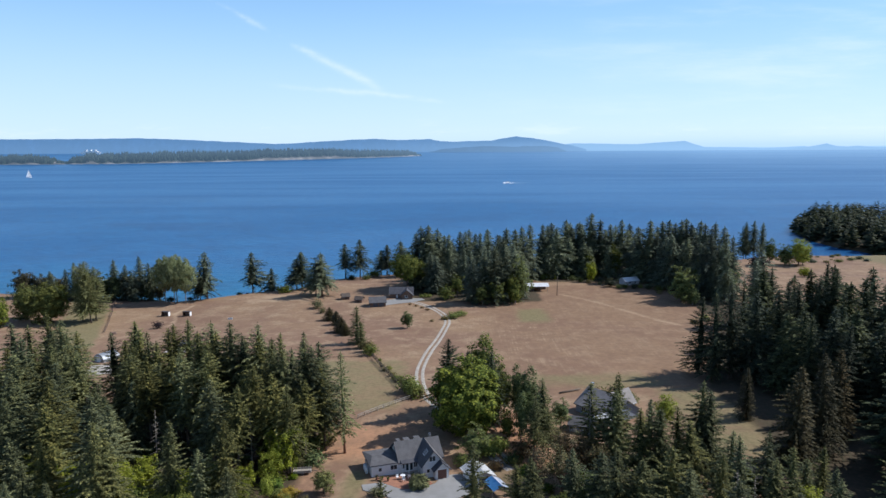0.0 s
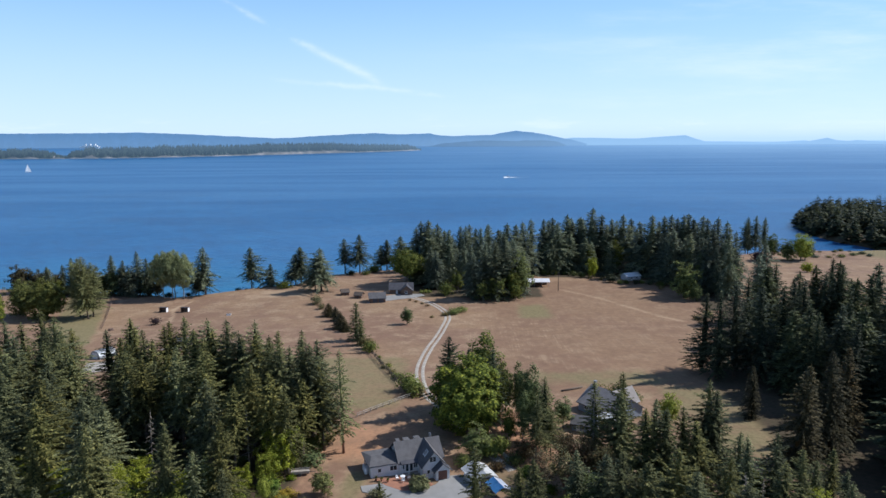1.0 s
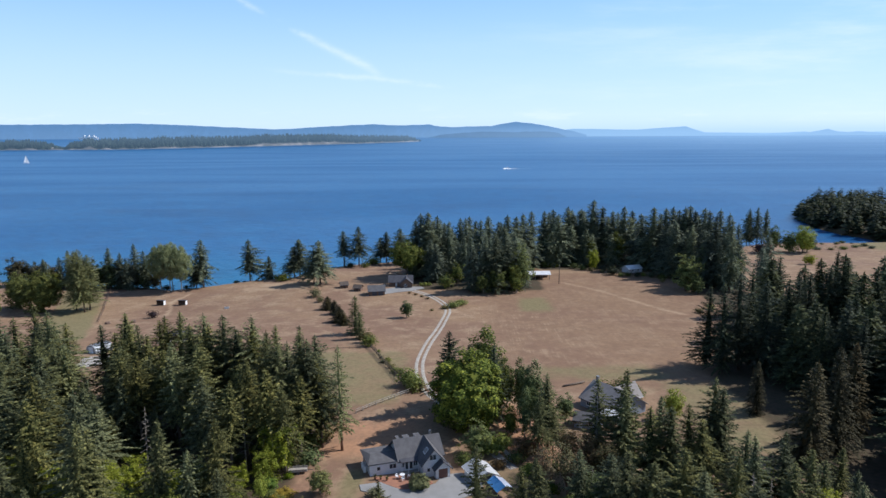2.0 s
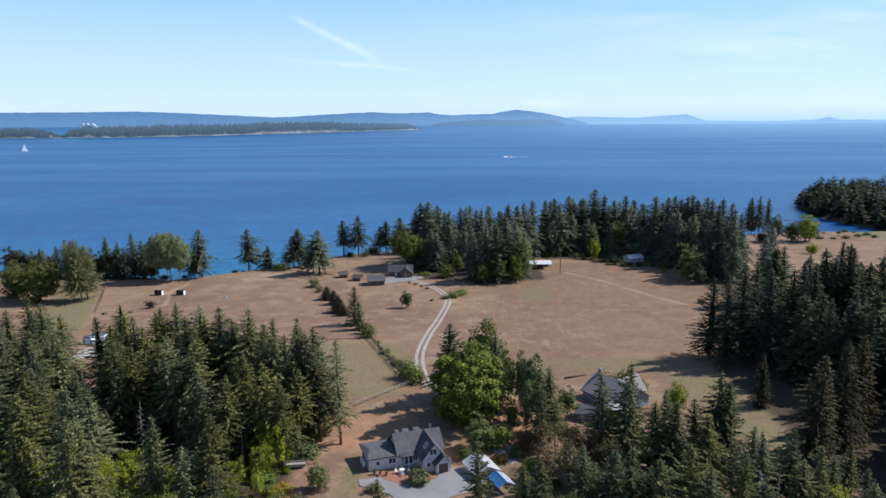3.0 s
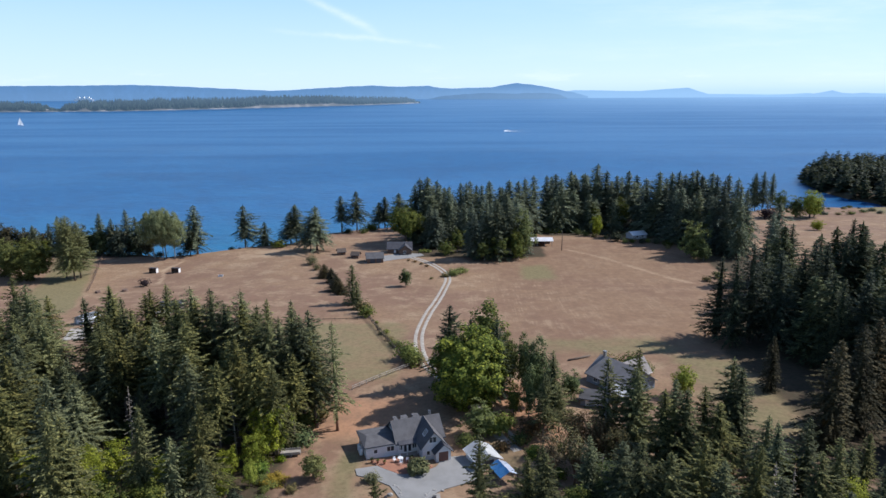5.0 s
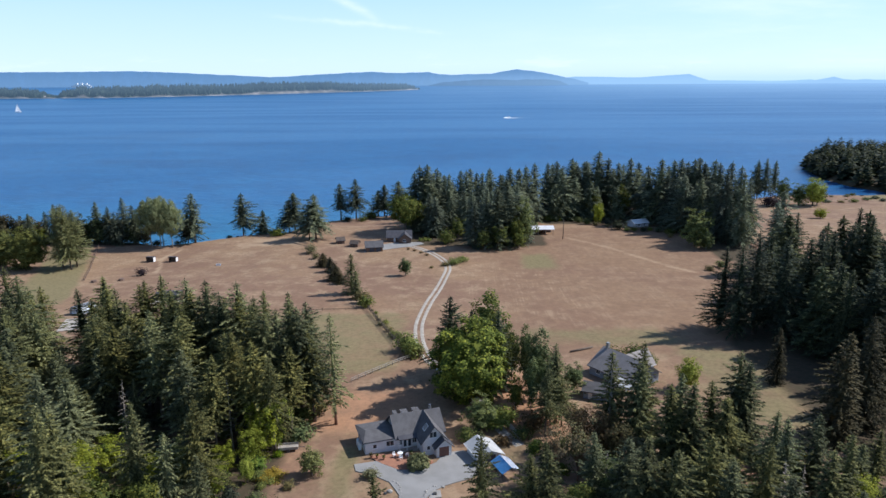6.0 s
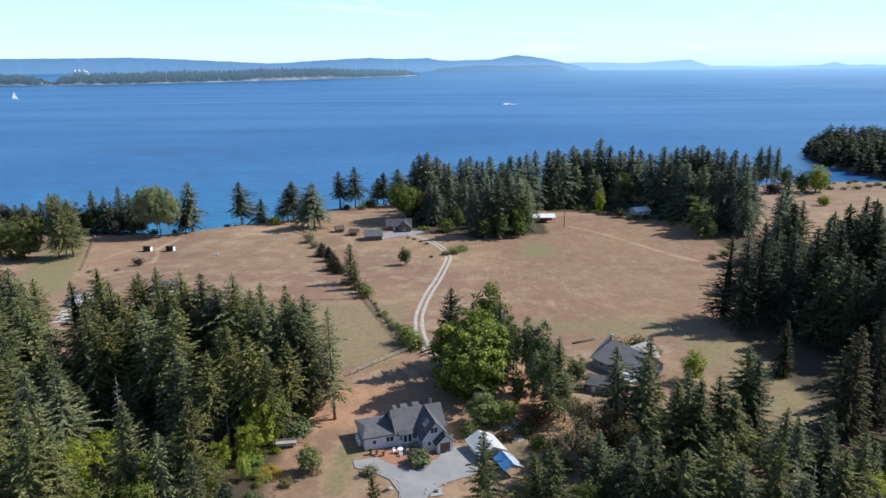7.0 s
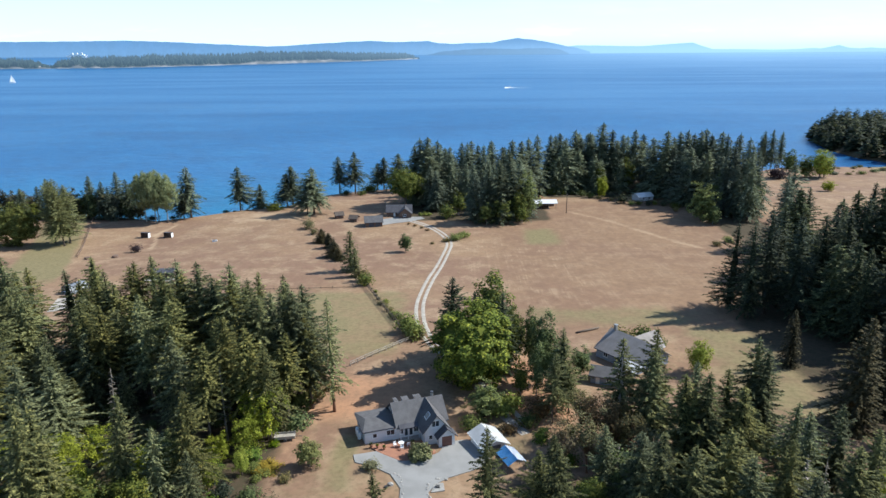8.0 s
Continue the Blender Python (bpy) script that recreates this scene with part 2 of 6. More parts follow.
def ground_mat():
    m, n, l, p = node_mat("dry_grass_ground")
    geo = n.new("ShaderNodeNewGeometry")
    pos = geo.outputs["Position"]
    a1, a2 = n.new("ShaderNodeVertexColor"), n.new("ShaderNodeVertexColor")
    a1.layer_name, a2.layer_name = "growth", "wear"
    s1, s2 = n.new("ShaderNodeSeparateColor"), n.new("ShaderNodeSeparateColor")
    l.new(a1.outputs["Color"], s1.inputs[0])
    l.new(a2.outputs["Color"], s2.inputs[0])
    wide = noise_node(n, l, 0.022, 5, 0.6, pos)
    mid = noise_node(n, l, 0.11, 6, 0.65, pos)
    tuft = noise_node(n, l, 0.8, 6, 0.7, pos)
    fine = noise_node(n, l, 6.0, 3, 0.6, pos)
    streak_map = n.new("ShaderNodeMapping")
    streak_map.inputs["Rotation"].default_value = (0, 0, radians(-6))
    streak_map.inputs["Scale"].default_value = (0.95, 0.005, 1)
    l.new(pos, streak_map.inputs["Vector"])
    streak = noise_node(n, l, 1.0, 2, 0.5, streak_map.outputs[0])
    straw, rosy, pale = (0.275, 0.176, 0.105), (0.215, 0.128, 0.085), (0.38, 0.27, 0.17)
    col = mix(n, l, ramp(n, l, wide, 0.38, 0.62), straw, rosy)
    col = mix(n, l, mathn(n, l, "MULTIPLY", ramp(n, l, mid, 0.46, 0.66), 0.6), col, pale)
    clump = noise_node(n, l, 0.3, 6, 0.75, pos)
    col = mix(n, l, mathn(n, l, "MULTIPLY", ramp(n, l, clump, 0.48, 0.62), 0.32), col, (0.2, 0.125, 0.075))
    col = mix(n, l, mathn(n, l, "MULTIPLY", ramp(n, l, clump, 0.46, 0.34), 0.25), col, (0.36, 0.28, 0.15))
    col = mix(n, l, mathn(n, l, "MULTIPLY", ramp(n, l, tuft, 0.45, 0.7), 0.62), col, (0.145, 0.10, 0.058))
    def edge(src, amount):
        return ramp(n, l, mathn(n, l, "MULTIPLY_ADD", mathn(n, l, "SUBTRACT", mid, 0.5), amount, src), 0.25, 0.8)
    col = mix(n, l, mathn(n, l, "MULTIPLY", edge(a1.outputs["Alpha"], 0.8), 0.55), col, mix(n, l, ramp(n, l, clump, 0.38, 0.62), (0.232, 0.142, 0.084), (0.175, 0.106, 0.066)))
    col = mix(n, l, mathn(n, l, "MULTIPLY", mathn(n, l, "MULTIPLY", ramp(n, l, streak, 0.46, 0.66), ramp(n, l, mid, 0.42, 0.62)), s2.outputs[0]), col, pale)
    # greener growth, red soil, forest litter, trodden pale earth: the edges break up with the noise
    col = mix(n, l, edge(s1.outputs[0], 0.9), col, mix(n, l, ramp(n, l, tuft, 0.35, 0.7), (0.225, 0.182, 0.092), (0.15, 0.125, 0.062)))
    col = mix(n, l, edge(s1.outputs[1], 0.9), col, mix(n, l, ramp(n, l, tuft, 0.35, 0.7), (0.40, 0.215, 0.12), (0.30, 0.17, 0.10)))
    col = mix(n, l, edge(s2.outputs[1], 0.9), col, pale)
    col = mix(n, l, edge(s1.outputs[2], 0.7), col, mix(n, l, ramp(n, l, tuft, 0.35, 0.7), (0.085, 0.06, 0.038), (0.05, 0.045, 0.025)))
    col = mix(n, l, edge(s2.outputs[2], 0.6), col, mix(n, l, ramp(n, l, tuft, 0.35, 0.7), (0.2, 0.175, 0.145), (0.11, 0.095, 0.08)))
    l.new(col, p.inputs["Base Color"])
    p.inputs["Roughness"].default_value = 0.95
    p.inputs["Specular IOR Level"].default_value = 0.15
    b = n.new("ShaderNodeBump")
    b.inputs["Strength"].default_value, b.inputs["Distance"].default_value = 0.5, 0.12
    l.new(mathn(n, l, "ADD", tuft, mathn(n, l, "MULTIPLY", fine, 0.5)), b.inputs["Height"])
    l.new(b.outputs[0], p.inputs["Normal"])
    return m


def sea_mat():
    m, n, l, p = node_mat("sea_water")
    geo = n.new("ShaderNodeNewGeometry")
    pos = geo.outputs["Position"]
    mp = n.new("ShaderNodeMapping")
    mp.inputs["Scale"].default_value = (0.0013, 0.0014, 1)
    mp.inputs["Rotation"].default_value = (0, 0, radians(8))
    l.new(pos, mp.inputs["Vector"])
    cats = noise_node(n, l, 1.0, 3, 0.5, mp.outputs[0])
    chop = noise_node(n, l, 0.10, 5, 0.65, pos)
    ripple = noise_node(n, l, 0.5, 4, 0.6, pos)
    depth = n.new("ShaderNodeSeparateXYZ")
    l.new(pos, depth.inputs[0])
    deep, gust, shallow = (0.004, 0.093, 0.242), (0.002, 0.054, 0.16), (0.010, 0.135, 0.25)
    near_by = ramp(n, l, depth.outputs[1], 2100, 600)          # colour patterns fade with distance to hide stripes far out
    pw = n.new("ShaderNodeMapping")
    pw.inputs["Scale"].default_value = (0.0024, 0.0055, 1)
    pw.inputs["Rotation"].default_value = (0, 0, radians(-9))
    l.new(pos, pw.inputs["Vector"])
    paws = noise_node(n, l, 1.0, 4, 0.55, pw.outputs[0])
    # Wind-ruffled patches are darkened in the water colour itself.
    col = mix(n, l, mathn(n, l, "MULTIPLY", ramp(n, l, cats, 0.42, 0.62), 0.28), deep, gust)
    col = mix(n, l, mathn(n, l, "MULTIPLY", mathn(n, l, "MULTIPLY", ramp(n, l, paws, 0.54, 0.66), near_by), 0.75), col, gust)
    near_shore = ramp(n, l, mathn(n, l, "MULTIPLY_ADD", cats, 160.0, depth.outputs[1]), 720, 480)
    col = mix(n, l, near_shore, col, shallow)
    rp = n.new("ShaderNodeMapping")
    rp.inputs["Scale"].default_value = (0.02, 0.026, 1)
    rp.inputs["Rotation"].default_value = (0, 0, radians(-12))
    l.new(pos, rp.inputs["Vector"])
    rows = noise_node(n, l, 1.0, 3, 0.6, rp.outputs[0])

    # Bright and dark wave faces are painted into the water colour.
    def wave_tone(src, lo, hi, amount, tone):
        return mix(n, l, mathn(n, l, "MULTIPLY", mathn(n, l, "MULTIPLY", ramp(n, l, src, lo, hi), near_by), amount), col, tone)

    col = wave_tone(rows, 0.5, 0.68, 0.4, (0.002, 0.040, 0.115))
    col = wave_tone(rows, 0.48, 0.3, 0.4, (0.014, 0.14, 0.29))
    wp = n.new("ShaderNodeMapping")
    wp.inputs["Scale"].default_value = (0.07, 0.12, 1)
    wp.inputs["Rotation"].default_value = (0, 0, radians(24))
    l.new(pos, wp.inputs["Vector"])
    wavelet = noise_node(n, l, 1.0, 4, 0.7, wp.outputs[0])
    col = wave_tone(wavelet, 0.5, 0.62, 0.6, (0.002, 0.044, 0.14))
    col = wave_tone(wavelet, 0.47, 0.34, 0.35, (0.018, 0.16, 0.36))
    l.new(col, p.inputs["Base Color"])
    rgh = mathn(n, l, "MULTIPLY_ADD", ramp(n, l, cats, 0.35, 0.7), 0.06, 0.32)
    l.new(rgh, p.inputs["Roughness"])
    p.inputs["IOR"].default_value = 1.33
    p.inputs["Specular IOR Level"].default_value = 0.5
    b = n.new("ShaderNodeBump")
    b.inputs["Strength"].default_value, b.inputs["Distance"].default_value = 0.75, 1.0
    l.new(mathn(n, l, "MULTIPLY_ADD", ripple, 0.35, chop), b.inputs["Height"])
    l.new(b.outputs[0], p.inputs["Normal"])
    return m


GROUND, SEA = ground_mat(), sea_mat()


def far_mat(name, colour, haze_glow, patch=0.0):
    """Plain distant land: the bluish haze of the air is painted in as emission."""
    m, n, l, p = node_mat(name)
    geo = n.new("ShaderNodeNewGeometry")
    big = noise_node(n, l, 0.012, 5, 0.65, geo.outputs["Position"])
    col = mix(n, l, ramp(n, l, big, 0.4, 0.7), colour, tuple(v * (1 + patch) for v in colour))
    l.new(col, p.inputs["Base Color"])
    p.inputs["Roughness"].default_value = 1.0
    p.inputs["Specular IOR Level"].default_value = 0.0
    p.inputs["Emission Color"].default_value = (*haze_glow, 1)
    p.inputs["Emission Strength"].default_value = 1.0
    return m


# ---- mesh helpers ----
def part(name, bm, material, parent=None, label=""):
    me = bpy.data.meshes.new(name)
    bm.normal_update()
    bm.to_mesh(me)
    bm.free()
    me.materials.append(material)
    ob = new(name, me)
    if parent is not None:
        ob.parent = parent
    if label:
        tagged(ob, label)
    return ob


def raw_mesh(name, verts, faces, material, smooth=False):
    me = bpy.data.meshes.new(name)
    me.from_pydata([tuple(v) for v in verts], [], [tuple(int(i) for i in f) for f in faces])
    me.materials.append(material)
    if smooth:
        me.polygons.foreach_set("use_smooth", [True] * len(me.polygons))
    me.update()
    return me


def anchor(name, m, label, category, group=""):
    e = new(name)
    e.empty_display_size = 0.5
    e.matrix_basis = m
    return tagged(e, label, category, group)


def box(bm, x0, x1, y0, y1, z0, z1, bevel=0.0):
    r = bmesh.ops.create_cube(bm, size=1.0)
    for v in r["verts"]:
        v.co = Vector((x0 + (x1 - x0) * (v.co.x + 0.5), y0 + (y1 - y0) * (v.co.y + 0.5), z0 + (z1 - z0) * (v.co.z + 0.5)))
    if bevel:
        bmesh.ops.bevel(bm, geom=list({e for v in r["verts"] for e in v.link_edges}), offset=bevel, segments=1, affect="EDGES")
    return bm


def slab(bm, pts, thick):
    """A closed plate: the polygon pts and the same lowered by thick."""
    top = [bm.verts.new(p) for p in pts]
    low = [bm.verts.new((p[0], p[1], p[2] - thick)) for p in pts]
    bm.faces.new(top)
    bm.faces.new(low[::-1])
    for i in range(len(pts)):
        j = (i + 1) % len(pts)
        bm.faces.new((top[j], top[i], low[i], low[j]))
    bmesh.ops.recalc_face_normals(bm, faces=bm.faces)
    return bm


def solid(bm, loop, way):
    """A closed prism: the polygon loop swept along way."""
    a = [bm.verts.new(p) for p in loop]
    b = [bm.verts.new(Vector(p) + Vector(way)) for p in loop]
    bm.faces.new(a)
    bm.faces.new(b[::-1])
    for i in range(len(loop)):
        j = (i + 1) % len(loop)
        bm.faces.new((a[j], a[i], b[i], b[j]))
    bmesh.ops.recalc_face_normals(bm, faces=bm.faces)
    return bm


def B():
    return bmesh.new()


def tube(points, radii, sides=7):
    """Verts and faces of a tapered tube through the points."""
    vs, fs = [], []
    for k, (p, r) in enumerate(zip(points, radii)):
        for i in range(sides):
            a = 2 * math.pi * i / sides
            vs.append((p[0] + r * math.cos(a), p[1] + r * math.sin(a), p[2]))
        if k:
            o = (k - 1) * sides
            for i in range(sides):
                j = (i + 1) % sides
                fs.append((o + i, o + j, o + sides + j, o + sides + i))
    fs.append(tuple(range(sides))[::-1])
    fs.append(tuple(range((len(points) - 1) * sides, len(points) * sides)))
    return vs, fs


def blend(a, b, t):
    t = max(0.0, min(1.0, t))
    t = t * t * (3 - 2 * t)
    return a + (b - a) * t


# ---- the lie of the land ----
SLOPE_Y = [0, 60, 140, 190, 254, 330, 380, 430, 520, 620]
SLOPE_Z = [29, 28.5, 27, 25.5, 21, 16.5, 16, 14.5, 8, 4]
COAST_X = [-900, -300, -200, -165, -150, -126, -102, -90, -60, 0, 100, 180, 230, 264, 300, 335, 350, 360, 700, 1500]
CAPE_Y = [600, 622, 680, 731, 800, 850, 910]
CAPE_X = [396, 390, 374, 370, 390, 408, 450]
COAST_Y = [520, 425, 408, 396, 408, 420, 426, 462, 494, 520, 530, 540, 590, 614, 622, 622, 622, 624, 640, 640]


def plain(x, y):
    z = float(np.interp(y, SLOPE_Y, SLOPE_Z))
    return z - 2.5 * max(0.0, min(1.0, (-x - 90) / 60)) * max(0.0, min(1.0, (y - 230) / 100))


def inland(x, y):
    """Metres from the shore, negative at sea."""
    cape = min(x - float(np.interp(y, CAPE_Y, CAPE_X)), 905 - y)      # the cape beyond the cove
    wob = 3.0 * noise.noise((x * 0.03, y * 0.03, 2.0))
    return max(float(np.interp(x, COAST_X, COAST_Y)) - y, cape) + wob


def ground_z(x, y):
    d = inland(x, y) if y > 330 else 99.0
    z = plain(x, y)
    if y > 640:
        z = 6 + 4 * noise.noise((x * 0.01, y * 0.01, 5))
    z += 0.35 * noise.noise((x * 0.03, y * 0.03, 0)) + 0.12 * noise.noise((x * 0.12, y * 0.12, 3))
    if d < 16:
        z = blend(-1.5, z, (d + 4) / 18) if d > -4 else -1.5 + max(-6, 0.12 * (d + 4))
    return z


def axis(stops):
    out = []
    for a, b, step in stops:
        out += list(np.arange(a, b, step))
    return out + [stops[-1][1]]


def soft(v, lo, hi, fade):
    return max(0.0, min(1.0, (v - lo) / fade + 0.5)) * max(0.0, min(1.0, (hi - v) / fade + 0.5))


def near_line(x, y, pts, width):
    best = 1e9
    for (ax, ay), (bx, by) in zip(pts, pts[1:]):
        dx, dy = bx - ax, by - ay
        t = max(0.0, min(1.0, ((x - ax) * dx + (y - ay) * dy) / (dx * dx + dy * dy)))
        best = min(best, math.hypot(x - ax - t * dx, y - ay - t * dy))
    return max(0.0, min(1.0, 1.4 - best / width))


FIELD_TRACK = [(58, 395), (75, 372), (92, 340), (104, 318)]
SHED_TRACK = [(-150, 372), (-152, 352), (-146, 338), (-143, 325)]


def build_ground():
    xs = axis([(-4800, -1200, 600), (-1200, -340, 60), (-340, -240, 6), (-240, 300, 2.0), (300, 440, 5), (440, 900, 20), (900, 4800, 300)])
    ys = axis([(-4800, -200, 400), (-200, 80, 20), (80, 300, 2.0), (300, 480, 2.0), (480, 700, 5), (700, 920, 12)])
    verts, growth, wear = [], [], []
    for y in ys:
        for x in xs:
            verts.append((x, y, ground_z(x, y)))
            green = max(soft(x, -78, -16, 10) * soft(y, 186, 250, 8) * 0.62,
                        soft(x + 166 + (y - 306) * 0.4375, -26, -2, 6) * soft(y, 260, 400, 20) * 0.85,
                        soft(x, -26, -20, 4) * soft(y, 128, 150, 6) * 0.6,
                        soft(x, -50, -8, 8) * soft(y, 90, 142, 8) * 0.34,
                        soft(x, 4, 14, 5) * soft(y, 140, 165, 8) * 0.55,
                        soft(x, 58, 110, 14) * soft(y, 150, 215, 14) * 0.62,
                        soft(x, 28, 46, 10) * soft(y, 322, 356, 16) * 0.8,
                        soft(x, 12, 75, 24) * soft(y, 212, 232, 10) * 0.6,
                        soft(x, 330, 600, 30) * soft(y, 520, 640, 30) * 0.7)
            red = max(soft(x, -36, -8, 10) * soft(y, 152, 180, 12) * 0.6, soft(x, -44, -28, 8) * soft(y, 130, 152, 10) * 0.42,
                      soft(x, 8, 24, 6) * soft(y, 150, 190, 12) * 0.75)
            # Forest litter; spread further under the left grove to darken its shaded floor.
            litter = max(soft(x, -140, -36, 6) * soft(y, 60, 196, 10), soft(x, 6, 140, 8) * soft(y, 60, 134, 8), soft(x - max(0.0, y - 215) * 0.4, 80, 260, 8) * soft(y, 120, 345, 10),
                         soft(x, -34, 46, 6) * soft(y, 372, 470, 8), soft(x, 50, 175, 8) * soft(y, 440, 560, 12), soft(x, 125, 152, 8) * soft(y, 340, 450, 12),
                         soft(x, 338, 760, 8) * soft(y, 634, 920, 8), soft(x, -240, -166, 8) * soft(y, 384, 430, 6))
            stubble = soft(x - (y - 225) * 0.1, 4, 130, 20) * soft(y, 205, 425, 16)
            growth.append((green, red, litter, stubble))
            mown = 0.1 + 0.36 * soft(x, 0, 42, 16) * soft(y, 232, 335, 40) + 0.15 * soft(x, 40, 110, 20) * soft(y, 240, 330, 30)
            trod = max(near_line(x, y, FIELD_TRACK, 3.2) * 0.55, near_line(x, y, SHED_TRACK, 1.8) * 0.7, soft(x, -125, -80, 10) * soft(y, 372, 400, 10) * 0.5) if y > 300 else 0.0
            d = inland(x, y) if y > 330 else 99
            rock = max(0.0, min(1.0, (6 - d) / 6)) if d < 10 else 0.0
            if x > 345 and y > 626:
                rock = 0.0
            wear.append((mown, trod, rock, 1.0))
    w = len(xs)
    faces = [(j * w + i, j * w + i + 1, (j + 1) * w + i + 1, (j + 1) * w + i) for j in range(len(ys) - 1) for i in range(w - 1)]
    me = raw_mesh("ground", verts, faces, GROUND, smooth=True)
    for name, data in (("growth", growth), ("wear", wear)):
        at = me.color_attributes.new(name, "FLOAT_COLOR", "POINT")
        at.data.foreach_set("color", np.array(data, dtype=np.float32).ravel())
    return tagged(new("ground", me), "dry tan grass fields sloping down to a low shore bluff", "ground", kind="structure")


build_ground()


def sea_z(d):
    """Flat to 600 m; from there lifted to fit the horizon line in the camera's view, in place of the miles beyond."""
    return 70.0 * ((d - 600) / 4300) ** 2 if d > 600 else 0.0


def build_sea():
    xs = axis([(-4900, -1500, 200), (-1500, 1500, 100), (1500, 4900, 200)])
    ys = axis([(340, 1000, 60), (1000, 4900, 100)])
    verts = [(x, y, sea_z(y)) for y in ys for x in xs]
    w = len(xs)
    faces = [(j * w + i, j * w + i + 1, (j + 1) * w + i + 1, (j + 1) * w + i) for j in range(len(ys) - 1) for i in range(w - 1)]
    return tagged(new("water", raw_mesh("water", verts, faces, SEA, True)), "wide blue sea strait ruffled by light wind", "water", kind="structure")


build_sea()


# ---- distance: islands and hills across the strait ----
def ridge(name, y0, prof, base_b, colour, haze_glow, label, rough=3.0, patch=0.5, depth=60, seed=1):
    """A long hill. prof: heading (x over y) and rise (z over y) along its crest."""
    m = far_mat(name, colour, haze_glow, patch)
    hx, hb = [p[0] for p in prof], [p[1] for p in prof]
    verts, faces = [], []
    steps = max(60, int((hx[-1] - hx[0]) * 700))
    for i in range(steps + 1):
        a = hx[0] + (hx[-1] - hx[0]) * i / steps
        zt = 101 + y0 * float(np.interp(a, hx, hb)) + rough * noise.fractal((a * 60, seed, 0), 1.0, 2.0, 5)
        zb = 101 + y0 * base_b
        for k, (f, dy) in enumerate(((0.0, 0), (0.45, depth * 0.4), (0.8, depth * 0.7), (1.0, depth))):
            verts.append((a * (y0 + dy), y0 + dy, zb - 10 + (zt - zb + 10) * f + (rough * 0.5 * noise.noise((a * 90, k * 3.1, seed)) if 0 < k < 3 else 0)))
        if i:
            o = (i - 1) * 4
            for k in range(3):
                faces.append((o + k, o + 4 + k, o + 5 + k, o + 1 + k))
    return tagged(new("backdrop_" + name, raw_mesh(name, verts, faces, m, True)), label, "hills", kind="structure")


# The last colour of each ridge is its painted haze, given as emission.
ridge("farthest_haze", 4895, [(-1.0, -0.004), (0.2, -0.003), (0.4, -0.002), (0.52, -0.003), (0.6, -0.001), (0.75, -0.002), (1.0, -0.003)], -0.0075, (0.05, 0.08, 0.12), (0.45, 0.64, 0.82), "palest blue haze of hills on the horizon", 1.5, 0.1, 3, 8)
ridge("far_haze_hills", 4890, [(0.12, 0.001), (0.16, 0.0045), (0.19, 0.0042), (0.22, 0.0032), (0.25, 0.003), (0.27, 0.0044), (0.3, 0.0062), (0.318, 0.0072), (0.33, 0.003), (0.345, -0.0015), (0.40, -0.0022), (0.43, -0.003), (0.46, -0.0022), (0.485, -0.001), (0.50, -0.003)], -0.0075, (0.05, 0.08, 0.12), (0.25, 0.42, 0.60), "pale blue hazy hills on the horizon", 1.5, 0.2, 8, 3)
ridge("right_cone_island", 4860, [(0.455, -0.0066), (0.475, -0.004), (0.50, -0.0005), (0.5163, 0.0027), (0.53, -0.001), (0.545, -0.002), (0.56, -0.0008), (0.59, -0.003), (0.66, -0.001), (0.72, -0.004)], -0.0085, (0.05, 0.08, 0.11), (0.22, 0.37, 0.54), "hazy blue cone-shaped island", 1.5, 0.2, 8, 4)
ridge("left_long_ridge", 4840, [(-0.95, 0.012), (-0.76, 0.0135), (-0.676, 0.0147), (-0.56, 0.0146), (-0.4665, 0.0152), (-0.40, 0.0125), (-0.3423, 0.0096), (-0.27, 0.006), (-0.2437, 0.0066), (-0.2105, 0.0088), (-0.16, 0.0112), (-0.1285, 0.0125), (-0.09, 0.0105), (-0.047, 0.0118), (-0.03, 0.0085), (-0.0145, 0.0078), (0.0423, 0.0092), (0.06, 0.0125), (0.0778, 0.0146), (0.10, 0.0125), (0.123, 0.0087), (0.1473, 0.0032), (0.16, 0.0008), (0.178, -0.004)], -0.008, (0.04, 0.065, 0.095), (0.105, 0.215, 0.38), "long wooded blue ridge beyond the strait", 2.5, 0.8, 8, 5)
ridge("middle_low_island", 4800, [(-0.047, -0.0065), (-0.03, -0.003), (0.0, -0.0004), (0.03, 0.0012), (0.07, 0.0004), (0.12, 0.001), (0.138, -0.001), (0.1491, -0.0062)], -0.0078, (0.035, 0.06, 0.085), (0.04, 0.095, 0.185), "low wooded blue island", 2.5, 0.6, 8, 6)


